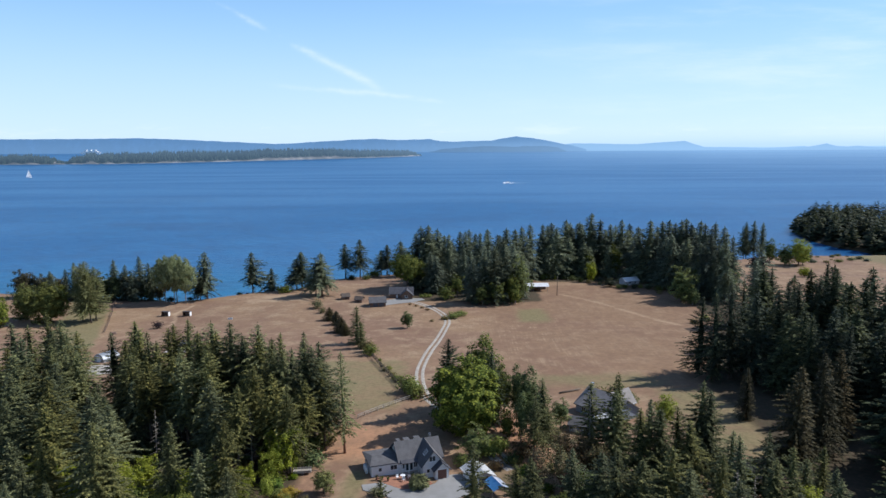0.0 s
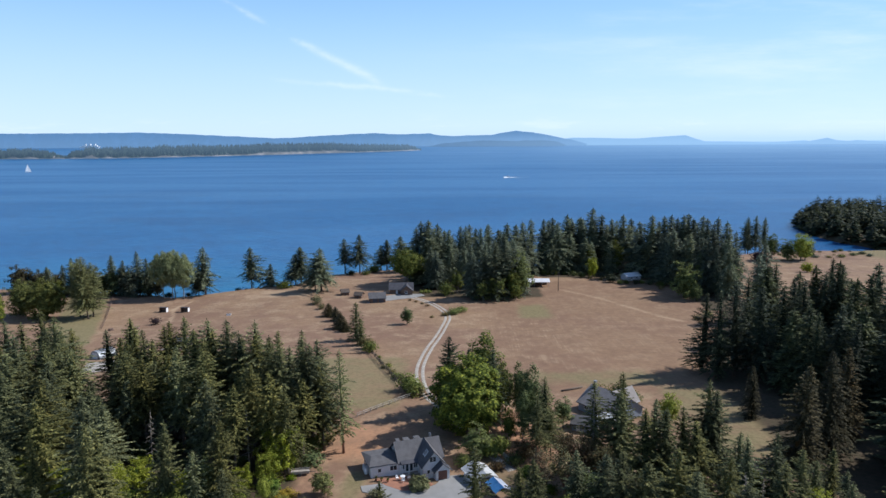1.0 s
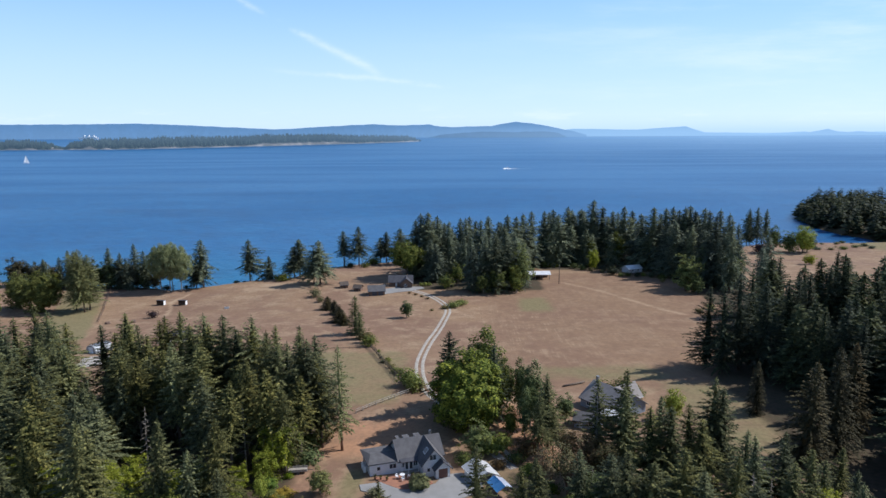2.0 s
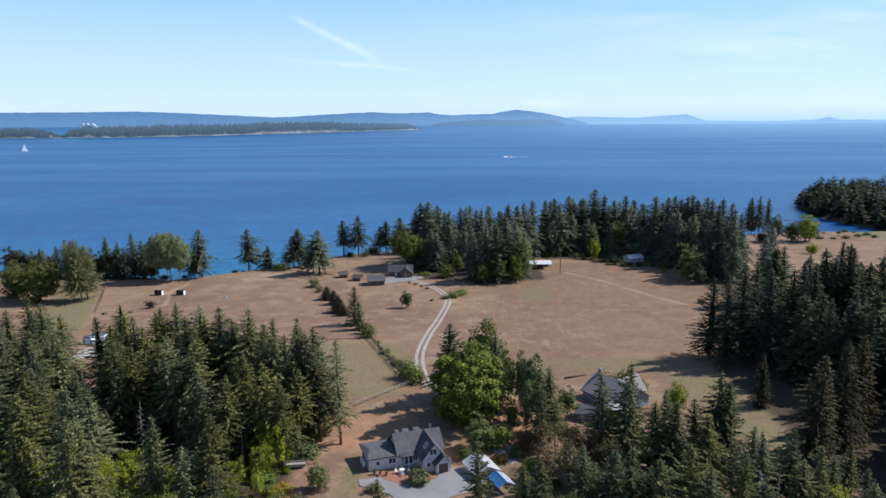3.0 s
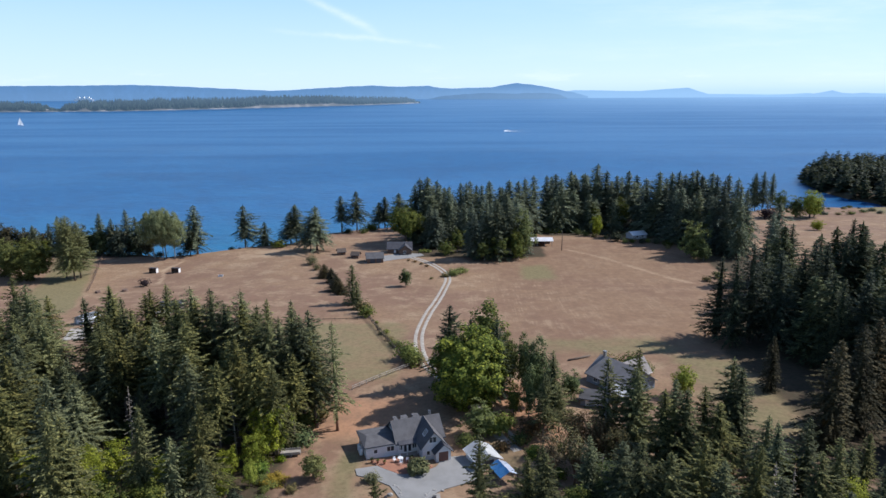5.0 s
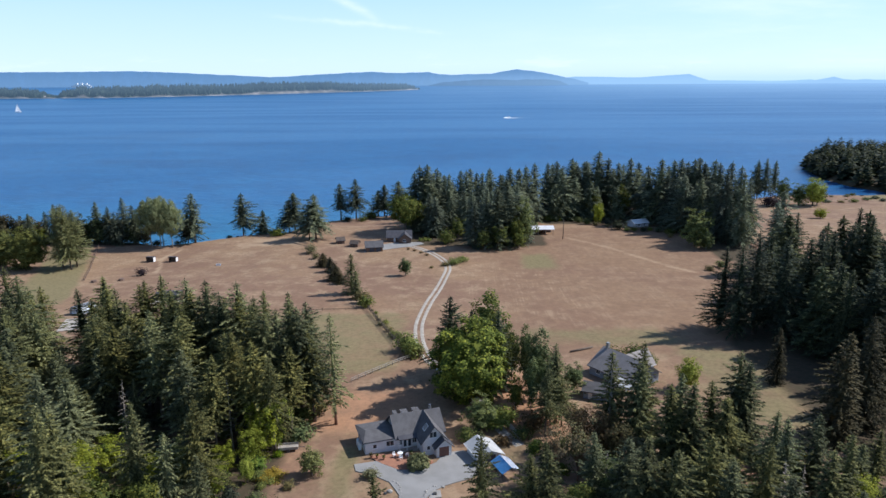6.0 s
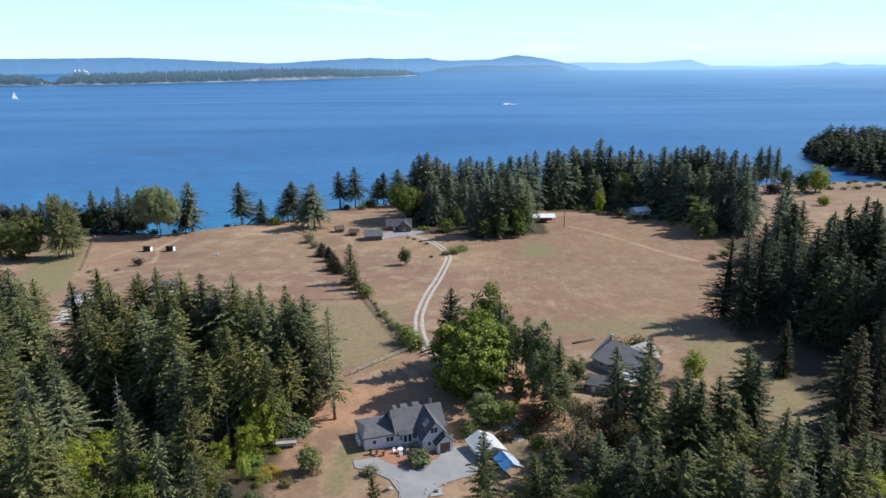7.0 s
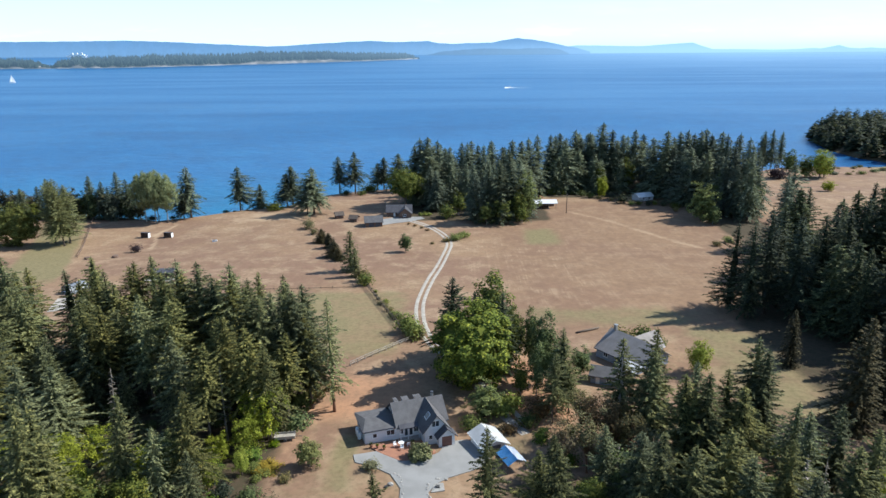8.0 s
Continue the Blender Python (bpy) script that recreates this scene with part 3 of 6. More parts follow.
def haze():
    """Glowing see-through sheet added to paint haze over the far water, thickest at the horizon and towards the sun."""
    m, n, l, p = node_mat("painted_sea_haze")
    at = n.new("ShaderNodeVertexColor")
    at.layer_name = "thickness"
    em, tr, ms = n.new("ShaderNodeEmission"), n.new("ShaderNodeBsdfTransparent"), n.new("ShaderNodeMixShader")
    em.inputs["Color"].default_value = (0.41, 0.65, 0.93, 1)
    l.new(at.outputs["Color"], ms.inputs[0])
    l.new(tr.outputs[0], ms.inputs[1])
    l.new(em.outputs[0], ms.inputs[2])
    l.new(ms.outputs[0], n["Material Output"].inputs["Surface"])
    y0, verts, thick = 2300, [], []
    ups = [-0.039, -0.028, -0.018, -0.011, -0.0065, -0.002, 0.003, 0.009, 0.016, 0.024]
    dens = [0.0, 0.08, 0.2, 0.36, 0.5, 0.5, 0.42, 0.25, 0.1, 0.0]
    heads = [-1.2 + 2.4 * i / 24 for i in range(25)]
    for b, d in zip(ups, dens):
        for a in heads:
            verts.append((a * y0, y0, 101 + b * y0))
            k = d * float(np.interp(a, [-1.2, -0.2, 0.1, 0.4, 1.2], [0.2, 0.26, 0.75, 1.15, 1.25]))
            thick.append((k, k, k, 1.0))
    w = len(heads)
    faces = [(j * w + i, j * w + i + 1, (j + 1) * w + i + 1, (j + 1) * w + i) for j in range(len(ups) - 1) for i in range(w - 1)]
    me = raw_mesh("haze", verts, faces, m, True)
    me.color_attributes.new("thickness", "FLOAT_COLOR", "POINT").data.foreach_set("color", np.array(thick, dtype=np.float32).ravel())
    tagged(new("backdrop_painted_haze", me), "glowing see-through sheet painted as haze over the far water", "haze", kind="structure")


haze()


def far_woods(name, spots, material, seed):
    """Far woods: many small ragged conifers in one mesh. spots: x, y, z, height, radius."""
    rng = random.Random(seed)
    vs, fs = [], []
    for x, y, z, h, r in spots:
        tiers = 4 if h < 60 else 5
        for k in range(tiers):
            z0, z1 = z + h * (0.05 + 0.8 * k / tiers), z + h * min(1.0, 0.45 + 0.75 * k / tiers)
            rr = r * (1 - 0.8 * k / tiers) * rng.uniform(0.8, 1.25)
            o = len(vs)
            n = 6
            a0 = rng.random() * 6
            for i in range(n):
                a = a0 + i * 2 * math.pi / n
                q = rr * rng.uniform(0.65, 1.25)
                vs.append((x + q * math.cos(a), y + q * math.sin(a), z0 + rng.uniform(-0.04, 0.04) * h))
            vs.append((x + rng.uniform(-0.1, 0.1) * r, y, z1))
            for i in range(n):
                fs.append((o + i, o + (i + 1) % n, o + n))
    return new(name, raw_mesh(name, vs, fs, material))


def left_island():
    rng = random.Random(11)
    # Rock and woods both carry painted haze as a faint blue emission.
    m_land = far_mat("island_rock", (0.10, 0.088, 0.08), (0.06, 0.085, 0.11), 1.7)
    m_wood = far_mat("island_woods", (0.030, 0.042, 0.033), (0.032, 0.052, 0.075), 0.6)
    shore = [(-0.80, 3270), (-0.68, 3290), (-0.62, 3300), (-0.557, 3310), (-0.5, 3330), (-0.44, 3400), (-0.36, 3520), (-0.28, 3660), (-0.20, 3820), (-0.12, 4000), (-0.075, 4150), (-0.0585, 4210)]
    crest = [(-0.80, 0.6), (-0.68, 0.75), (-0.606, 0.7), (-0.594, 0.2), (-0.578, 0.05), (-0.57, 0.5), (-0.545, 0.75), (-0.5, 0.95), (-0.4, 1.0), (-0.3, 0.95), (-0.2, 0.85), (-0.12, 0.75), (-0.08, 0.55), (-0.062, 0.12), (-0.0585, 0.0)]
    hx, hy = [s[0] for s in shore], [s[1] for s in shore]
    cx, cv = [c[0] for c in crest], [c[1] for c in crest]
    verts, faces, spots = [], [], []
    n = 500
    for i in range(n + 1):
        a = -0.80 + 0.7415 * i / n
        beach = soft(a, -0.3, -0.17, 0.03)
        y = float(np.interp(a, hx, hy)) + 6 * noise.noise((a * 120, 0, 9))
        hgt = float(np.interp(a, cx, cv))
        zs = sea_z(y)
        cliff = max(2.0, 5 + 24 * noise.noise((a * 45, 4, 1)) * soft(a, -0.9, -0.42, 0.2) + 7 * beach) * min(1, hgt * 2.5)
        for dy, z in ((0, zs - 2), (6, zs + cliff * 0.7), (25, zs + cliff), (110, zs + cliff + 32 * hgt), (190, zs + 18 * hgt)):
            verts.append((a * (y + dy), y + dy, z))
        if i:
            o = (i - 1) * 5
            for k in range(4):
                faces.append((o + k, o + 5 + k, o + 6 + k, o + 1 + k))
        for _ in range(7):
            dy = rng.uniform(14 + 14 * beach, 120)
            if rng.random() < min(1.0, hgt * 1.5 + 0.1):
                zz = zs + cliff + 32 * hgt * dy / 120
                aa = a + rng.uniform(-0.0008, 0.0008)
                spots.append((aa * (y + dy), y + dy, zz - 3, rng.uniform(26, 34) * (0.45 + 0.55 * hgt), rng.uniform(5, 8)))
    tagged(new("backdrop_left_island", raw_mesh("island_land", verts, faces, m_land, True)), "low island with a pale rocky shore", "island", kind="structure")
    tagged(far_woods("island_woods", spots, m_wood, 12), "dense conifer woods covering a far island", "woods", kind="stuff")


left_island()


# ---- trees ----
def kite(vs, fs, base, way, side, length, width):
    """One spray of needles or leaves: a thin four-cornered blade."""
    o = len(vs)
    mid = base + way * (length * 0.45)
    vs.extend((base, mid + side * (width * 0.5), base + way * length, mid - side * (width * 0.5)))
    fs.append((o, o + 1, o + 2, o + 3))


def trunk_mesh(name, rng, height, radius, material, sides=8, wobble=0.25):
    n = 8
    pts, rad = [], []
    for k in range(n + 1):
        t = k / n
        pts.append((wobble * math.sin(2.3 * t + 1) * t, wobble * math.cos(1.7 * t) * t * 0.6, height * t - (0.6 if k == 0 else 0)))
        rad.append(radius * (1.35 if k == 0 else 1.0) * (1 - t) ** 0.85 + 0.025)
    v, f = tube(pts, rad, sides)
    return raw_mesh(name, v, f, material, True)


def blade(vs, fs, base, way, side, length, width):
    """One small twig of needles: a narrow three-cornered blade, broad near its foot and pointed at its tip."""
    o = len(vs)
    foot = base + way * (length * 0.12)
    vs.extend((foot + side * (width * 0.5), base + way * length, foot - side * (width * 0.5)))
    fs.append((o, o + 1, o + 2))


def conifer_crown(name, seed, height, reach, clear, step, per, density, size, material, droop=0.5, rag=0.35, top_lift=30, core=0.22, lean=0.22, full=0.72):
    """Boughs that spiral up the stem without even tiers. Each carries side twigs that shorten towards its tip; the outline is lumpy, with a thin leader."""
    rng = random.Random(seed)
    vs, fs = [], []
    z0 = clear * height
    a_lean = rng.random() * 6.28
    count = int((height * 0.985 - z0) / step * per * 1.2)
    turn = rng.random() * 6.28
    for b in range(count):
        u = (b + rng.random()) / count
        u = u * (0.82 + 0.18 * u)
        z = z0 + (height * 0.985 - z0) * u
        turn += 2.4 + rng.uniform(-0.5, 0.5)
        prof = (1 - u) ** full * min(1.0, 0.7 + 1.3 * u) * (1.0 if u < 0.86 else 0.8)
        lump = 1 + rag * 1.5 * noise.noise((1.3 * math.cos(turn) + seed, 1.3 * math.sin(turn), z * 0.22)) + 0.3 * rag * noise.noise((turn, z, seed))
        r = max(0.3, reach * prof * lump * rng.uniform(1 - rag * 0.55, 1 + rag * 0.45) * (1 + lean * math.cos(turn - a_lean)) + 0.2)
        if rng.random() < 0.05:
            r *= 1.28
        rise = math.tan(radians(-14 + (top_lift + 14) * u + rng.uniform(-10, 10)))
        out = Vector((math.cos(turn), math.sin(turn), 0))
        across = Vector((-out.y, out.x, 0))
        n = max(4, int(r * density))
        for k in range(n):
            s = 0.16 + 0.84 * (k + rng.random()) / n
            d = s * r
            tip_up = 0.06 * max(0.0, s - 0.6) * r
            p = out * d + Vector((0, 0, z + d * rise - droop * 0.075 * d * d + tip_up + rng.uniform(-0.16, 0.1) * size))
            sg = 1 if k % 2 else -1
            w = radians(rng.uniform(30, 78) * (1.08 - 0.72 * s)) * sg
            way = (out * math.cos(w) + across * math.sin(w) + Vector((0, 0, rng.uniform(-0.6, 0.18)))).normalized()
            side = way.cross(Vector((rng.uniform(-0.7, 0.7), rng.uniform(-0.7, 0.7), 1))).normalized()
            blade(vs, fs, p - way * 0.1, way, side, size * rng.uniform(0.8, 1.6) * (1.2 - 0.5 * s) * (0.75 + 0.07 * r), size * rng.uniform(0.34, 0.62))
    ring = None
    for k in range(10):                                 # ragged inner cone, added to block light through the crown
        u = k / 9
        q = core * reach * (1 - u) ** 0.8 * min(1.0, 0.5 + 2 * u) + 0.05
        o = len(vs)
        for i in range(7):
            a, w = i * 0.8976 + k * 0.4, q * rng.uniform(0.4, 1.4)
            vs.append(Vector((w * math.cos(a), w * math.sin(a), z0 + (height - z0) * 0.96 * u + rng.uniform(-0.3, 0.3))))
        if ring is not None:
            fs.extend((ring + i, ring + (i + 1) % 7, o + (i + 1) % 7, o + i) for i in range(7))
        ring = o
    for k in range(7):
        blade(vs, fs, Vector((0, 0, height * (0.945 + 0.008 * k))), Vector((rng.uniform(-0.3, 0.3), rng.uniform(-0.3, 0.3), 1)).normalized(), Vector((math.cos(k), math.sin(k), 0)), size * 0.9, size * 0.3)
    return raw_mesh(name, vs, fs, material)


def leafy_crown(name, seed, height, reach, bottom, clumps, leaves, size, material, top=1.0, hollow=0.55, hang=0.0, lobes=0.22, core=0.5):
    """A crown of many clumps of leaves round an uneven outline, with gaps between."""
    rng = random.Random(seed)
    vs, fs = [], []
    mid_z, half = height * (bottom + top) / 2, height * (top - bottom) / 2
    centres = []
    for c in range(clumps):
        zt = 1 - 2 * (c + 0.5) / clumps
        a = c * 2.39996 + rng.uniform(-0.3, 0.3)
        rr = math.sqrt(max(0, 1 - zt * zt))
        q = rng.uniform(hollow, 1.0) * (1 + lobes * noise.noise((2.2 * math.cos(a) * rr, 2.2 * math.sin(a) * rr, zt * 2 + seed)) * 2)
        centres.append(Vector((reach * q * rr * math.cos(a), reach * q * rr * math.sin(a), mid_z + half * q * zt)))
    cr = reach * 1.5 / math.sqrt(clumps) + size * 0.6
    for c in centres:
        out = (c - Vector((0, 0, mid_z - half * 0.3))).normalized()
        for k in range(leaves):
            v = Vector((rng.gauss(0, 1), rng.gauss(0, 1), rng.gauss(0, 0.75)))
            v = v.normalized() * cr * rng.random() ** 0.4
            p = c + v + Vector((0, 0, -hang * rng.random()))
            face = (out * 0.7 + v.normalized() * 0.5 + Vector((rng.uniform(-0.6, 0.6), rng.uniform(-0.6, 0.6), rng.uniform(0, 0.8)))).normalized()
            way = face.cross(Vector((rng.uniform(-1, 1), rng.uniform(-1, 1), rng.uniform(-1, 1)))).normalized()
            if hang:
                way = (way + Vector((0, 0, -1.2))).normalized()
            side = face.cross(way).normalized()
            s = size * rng.uniform(0.6, 1.35)
            kite(vs, fs, p, way, side, s, s * (0.35 if hang else 0.8))
    ring = None
    for k in range(9):                                  # uneven inner blob, added to stop light passing between the leaves
        zt = -1 + k / 4
        rr = core * (math.sqrt(max(0.0, 1 - zt * zt)) + 0.02)
        o = len(vs)
        for i in range(10):
            a, w = i * 0.6283 + k * 0.3, reach * rr * rng.uniform(0.7, 1.25)
            vs.append(Vector((w * math.cos(a), w * math.sin(a), mid_z + half * core * zt * rng.uniform(0.9, 1.2))))
        if ring is not None:
            fs.extend((ring + i, ring + (i + 1) % 10, o + (i + 1) % 10, o + i) for i in range(10))
        ring = o
    tall = height * top / max(v.z for v in vs)          # the topmost leaf ends at the tree's height
    vs = [Vector((v.x, v.y, v.z * tall)) for v in vs]
    return raw_mesh(name, vs, fs, material), [Vector((c.x, c.y, c.z * tall)) for c in centres]


def limbs_mesh(name, rng, centres, start, radius, material, count=9):
    vs, fs = [], []
    for c in centres[:: max(1, len(centres) // count)]:
        a = Vector((0, 0, start * rng.uniform(0.75, 1.15)))
        m = a.lerp(c, 0.5) + Vector((rng.uniform(-0.4, 0.4), rng.uniform(-0.4, 0.4), 0.5))
        v, f = tube([a, m, a.lerp(c, 0.9)], [radius, radius * 0.6, radius * 0.2], 5)
        o = len(vs)
        vs += v
        fs += [tuple(i + o for i in q) for q in f]
    return raw_mesh(name, vs, fs, material, True)


def tree_kind(name, crown, trunk, limbs=None, label="", category="tree"):
    return {"name": name, "crown": crown, "trunk": trunk, "limbs": limbs, "label": label, "category": category}


def plant(kind, x, y, height, nominal, rng, group, label="", sink=0.15, wide=1.0, z=None):
    """One tree or shrub of its own, on the ground at x, y."""
    s = height / nominal
    q = s * wide * rng.uniform(0.85, 1.15)
    zz = ground_z(x, y) if z is None else z
    lean = Euler((rng.uniform(-0.035, 0.035), rng.uniform(-0.035, 0.035), rng.uniform(0, 6.28)))
    e = anchor(kind["name"], Matrix.LocRotScale((x, y, zz - sink), lean, (q, q, s)), label or kind["label"], kind["category"], group)
    for key in ("trunk", "limbs", "crown"):
        if kind[key] is not None:
            ob = new({"trunk": "trunk", "limbs": "crown" if kind["crown"] is None else "branches", "crown": "crown"}[key], kind[key])
            ob.parent = e
            if key == "limbs":
                tagged(ob, kind="stuff")
    return e


rt = random.Random(5)


def fir_kinds(material, label, name, seeds, near=True, clear=(0.12, 0.3), reach=(4.8, 6.4), pale=False):
    out = []
    for s in seeds:
        r = random.Random(s)
        h = 28.0
        c, q = r.uniform(*clear), r.uniform(*reach)
        if near:
            crown = conifer_crown("fir_crown", s, h, q, c, 0.9, 7.5, 6.6, 0.72, material, r.uniform(0.2, 0.5), 0.55, full=r.uniform(0.72, 0.92))
        else:
            crown = conifer_crown("fir_crown", s, h, q, c, 0.95, 7, 3.4, 1.3, material, r.uniform(0.3, 0.7), 0.55, core=0.34)
        out.append(tree_kind(name, crown, trunk_mesh("fir_trunk", r, h * 0.97, 0.36, BARK), None, label))
    return out


FIRS = fir_kinds(FIR, "tall Douglas fir with olive green needles", "douglas_fir", (1, 2, 3, 4, 5))
FIRS_DIM = fir_kinds(FIR_DIM, "fir with darkened grey-green needles", "douglas_fir", (27, 28, 29, 30))
FIRS_HIGH = fir_kinds(FIR, "tall fir with a long bare grey trunk", "douglas_fir", (18, 19, 20, 23), clear=(0.26, 0.4), reach=(4.8, 5.8))
FIRS_DARK = fir_kinds(FIR_DARK, "tall dark green Douglas fir in a dense wood", "douglas_fir", (6, 7, 8, 9), reach=(4.8, 6.2), clear=(0.05, 0.16))
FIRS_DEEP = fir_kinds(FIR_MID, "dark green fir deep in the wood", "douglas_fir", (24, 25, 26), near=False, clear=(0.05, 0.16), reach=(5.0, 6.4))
FIRS_FAR = fir_kinds(FIR_COAST_HAZED, "dark green fir standing near the shore", "douglas_fir", (10, 11, 12, 13, 14), near=False, reach=(5.2, 7.0), clear=(0.03, 0.12))
FIRS_BARE = fir_kinds(FIR_COAST_HAZED, "slim dark fir with a bare lower trunk", "douglas_fir", (15, 16, 17), near=False, clear=(0.16, 0.3), reach=(6.6, 8.0))
CEDARS = []
for s in (21, 22):
    r_ = random.Random(s)
    CEDARS.append(tree_kind("red_cedar", conifer_crown("cedar_crown", s, 24.0, 5.6, 0.02, 0.6, 7, 5.5, 0.75, CEDAR, 0.9, 0.22, 20), trunk_mesh("cedar_trunk", r_, 23.0, 0.42, BARK_RED), None, "dense conical red cedar with drooping sprays"))
SPARSE = [tree_kind("douglas_fir", conifer_crown("fir_crown", 31, 26.0, 5.4, 0.2, 0.9, 6, 5.0, 0.8, PINE_PALE, 0.55, 0.7, 25, core=0.1), trunk_mesh("fir_trunk", random.Random(31), 25.4, 0.36, BARK_RED), None, "lone open-branched fir with a bare red trunk")]
PALE_FIRS = [tree_kind("grand_fir", conifer_crown("fir_crown", 33, 15.0, 2.9, 0.05, 0.6, 6, 4.0, 0.8, FIR_PALE, 0.4, 0.3, 30), trunk_mesh("fir_trunk", random.Random(33), 14.6, 0.22, BARK), None, "pale grey-green young fir in the hedgerow")]


def leafy_kind(name, label, material, seed, height, reach, bottom, clumps, leaves, size, bark, trunk_r, top=1.0, hollow=0.55, hang=0.0, limb_count=9, category="tree", lobes=0.22, core=0.5):
    crown, centres = leafy_crown("leaf_crown", seed, height, reach, bottom, clumps, leaves, size, material, top, hollow, hang, lobes, core)
    r = random.Random(seed)
    start = height * max(0.12, bottom * 0.9)
    return tree_kind(name, crown, trunk_mesh("leaf_tree_trunk", r, height * 0.72, trunk_r, bark, wobble=0.5), limbs_mesh("leaf_tree_limbs", r, centres, start, trunk_r * 0.5, bark, limb_count), label, category)


MAPLES = [leafy_kind("bigleaf_maple", "broad bright green bigleaf maple tree", MAPLE, 41, 20.0, 8.0, 0.04, 130, 84, 0.55, BARK, 0.5),
          leafy_kind("bigleaf_maple", "rounded green bigleaf maple", MAPLE, 42, 20.0, 8.4, 0.12, 100, 60, 0.72, BARK, 0.5)]
BROADS = [leafy_kind("red_alder", "olive green broadleaf tree with an open crown", BROAD, 43, 16.0, 4.2, 0.1, 74, 48, 0.55, BARK_PALE, 0.24),
          leafy_kind("red_alder", "olive green broadleaf tree with an uneven crown", BROAD, 44, 16.0, 5.0, 0.15, 78, 46, 0.55, BARK_PALE, 0.26, hollow=0.4, lobes=0.4)]
YELLOWS = [leafy_kind("yellow_maple", "yellow-green young broadleaf tree", BRIGHT, 45, 10.0, 3.6, 0.04, 56, 60, 0.36, BARK, 0.18)]
WILLOWS = [leafy_kind("willow", "pale green willow with hanging foliage and several stems", WILLOW, 46, 26.0, 7.6, 0.3, 150, 84, 0.75, BARK_PALE, 0.3, hollow=0.7, hang=0.5, lobes=0.12, limb_count=16, core=0.6)]
SHORES = [leafy_kind("shore_tree", "dark olive broadleaf tree on the shore, leafy to the ground", BROAD, 49, 16.0, 5.2, 0.0, 80, 34, 0.9, BARK, 0.26, hollow=0.4, lobes=0.4),
          leafy_kind("shore_tree", "brownish madrone thicket tree on the shore", SHOREBROWN, 50, 16.0, 5.6, 0.02, 80, 34, 0.9, BARK_RED, 0.26, hollow=0.4, lobes=0.4)]
PINE_TALL = [tree_kind("shore_pine", conifer_crown("pine_crown", 60, 30.0, 6.8, 0.18, 0.8, 8, 6.6, 0.85, PINE_PALE, 0.2, 0.5, 40, full=0.55), trunk_mesh("pine_trunk", random.Random(60), 29.0, 0.34, BARK), None, "tall pale green shore pine with bare lower stem")]
GREAT_MAPLE = leafy_kind("bigleaf_maple", "great bigleaf maple with a dense sunlit yellow-green crown", MAPLE_SUN, 40, 20.0, 7.2, 0.02, 200, 84, 0.5, BARK, 0.5, hollow=0.84, lobes=0.26, core=0.66)
LANE_MAPLE = leafy_kind("bigleaf_maple", "olive green maple leafy to the ground", OLIVE, 34, 20.0, 7.4, 0.0, 150, 60, 0.6, BARK, 0.5, hollow=0.75, lobes=0.3, core=0.75)
SHADE_MAPLE = leafy_kind("bigleaf_maple", "broad dark maple with a bare trunk shading the house", BROAD, 36, 20.0, 8.6, 0.3, 150, 60, 0.6, BARK, 0.6, hollow=0.7, lobes=0.25, core=0.6)
FIELD_TREE = leafy_kind("field_maple", "pale green broadleaf tree at the field edge", PALE_LEAF, 37, 16.0, 4.6, 0.0, 90, 44, 0.6, BARK, 0.26, lobes=0.4)
GROVE_LEAFY = [leafy_kind("vine_maple", "yellow-green maple with fine leaves in the grove", BRIGHT, 38, 12.0, 4.0, 0.05, 70, 52, 0.36, BARK, 0.2, lobes=0.4, core=0.3),
               leafy_kind("red_alder", "mid-green alder with fine leaves in the grove", BROAD, 39, 12.0, 3.8, 0.08, 70, 52, 0.36, BARK_PALE, 0.2, lobes=0.4)]
MADRONES = [leafy_kind("madrone", "thin madrone with reddish limbs and sparse olive leaves", DRYBUSH, 47, 14.0, 4.2, 0.3, 54, 36, 0.36, BARK_RED, 0.2, hollow=0.3, limb_count=18, lobes=0.5, core=0.05),
            leafy_kind("madrone", "half-bare madrone with rust-brown foliage", RUSTBUSH, 48, 13.0, 3.8, 0.25, 48, 32, 0.34, BARK_RED, 0.18, hollow=0.3, limb_count=20, lobes=0.5, core=0.05)]


def shrub_kind(name, label, material, seed, clumps=24, leaves=24, size=0.32):
    crown, centres = leafy_crown("shrub_crown", seed, 3.0, 1.9, 0.0, clumps, leaves, size, material, 1.0, 0.5)
    r = random.Random(seed)
    return tree_kind(name, crown, trunk_mesh("shrub_stem", r, 1.6, 0.09, BARK, 6, 0.2), None, label, "shrub")


SHRUBS = [shrub_kind("shrub", "rounded olive green leafy shrub", BROAD, 51), shrub_kind("shrub", "leafy mid-green garden shrub", MAPLE, 52), shrub_kind("shrub", "dry yellowish shrub in grass", DRYBUSH, 53),
          shrub_kind("shrub", "rust-brown dry woodland shrub", RUSTBUSH, 54), shrub_kind("shrub", "bright yellow-green leafy shrub", YELLOW, 55), shrub_kind("shrub", "dark green dense evergreen shrub", FIR_DARK, 56)]
PLUMS = [shrub_kind("plum_tree", "dark plum-leaved small round tree", PLUM, 57)]


def stand(spots, kinds, nominal, seed, group, wide=1.0):
    r = random.Random(seed)
    for i, (x, y, h) in enumerate(spots):
        plant(r.choice(kinds), x, y, h, nominal, r, group, wide=wide)


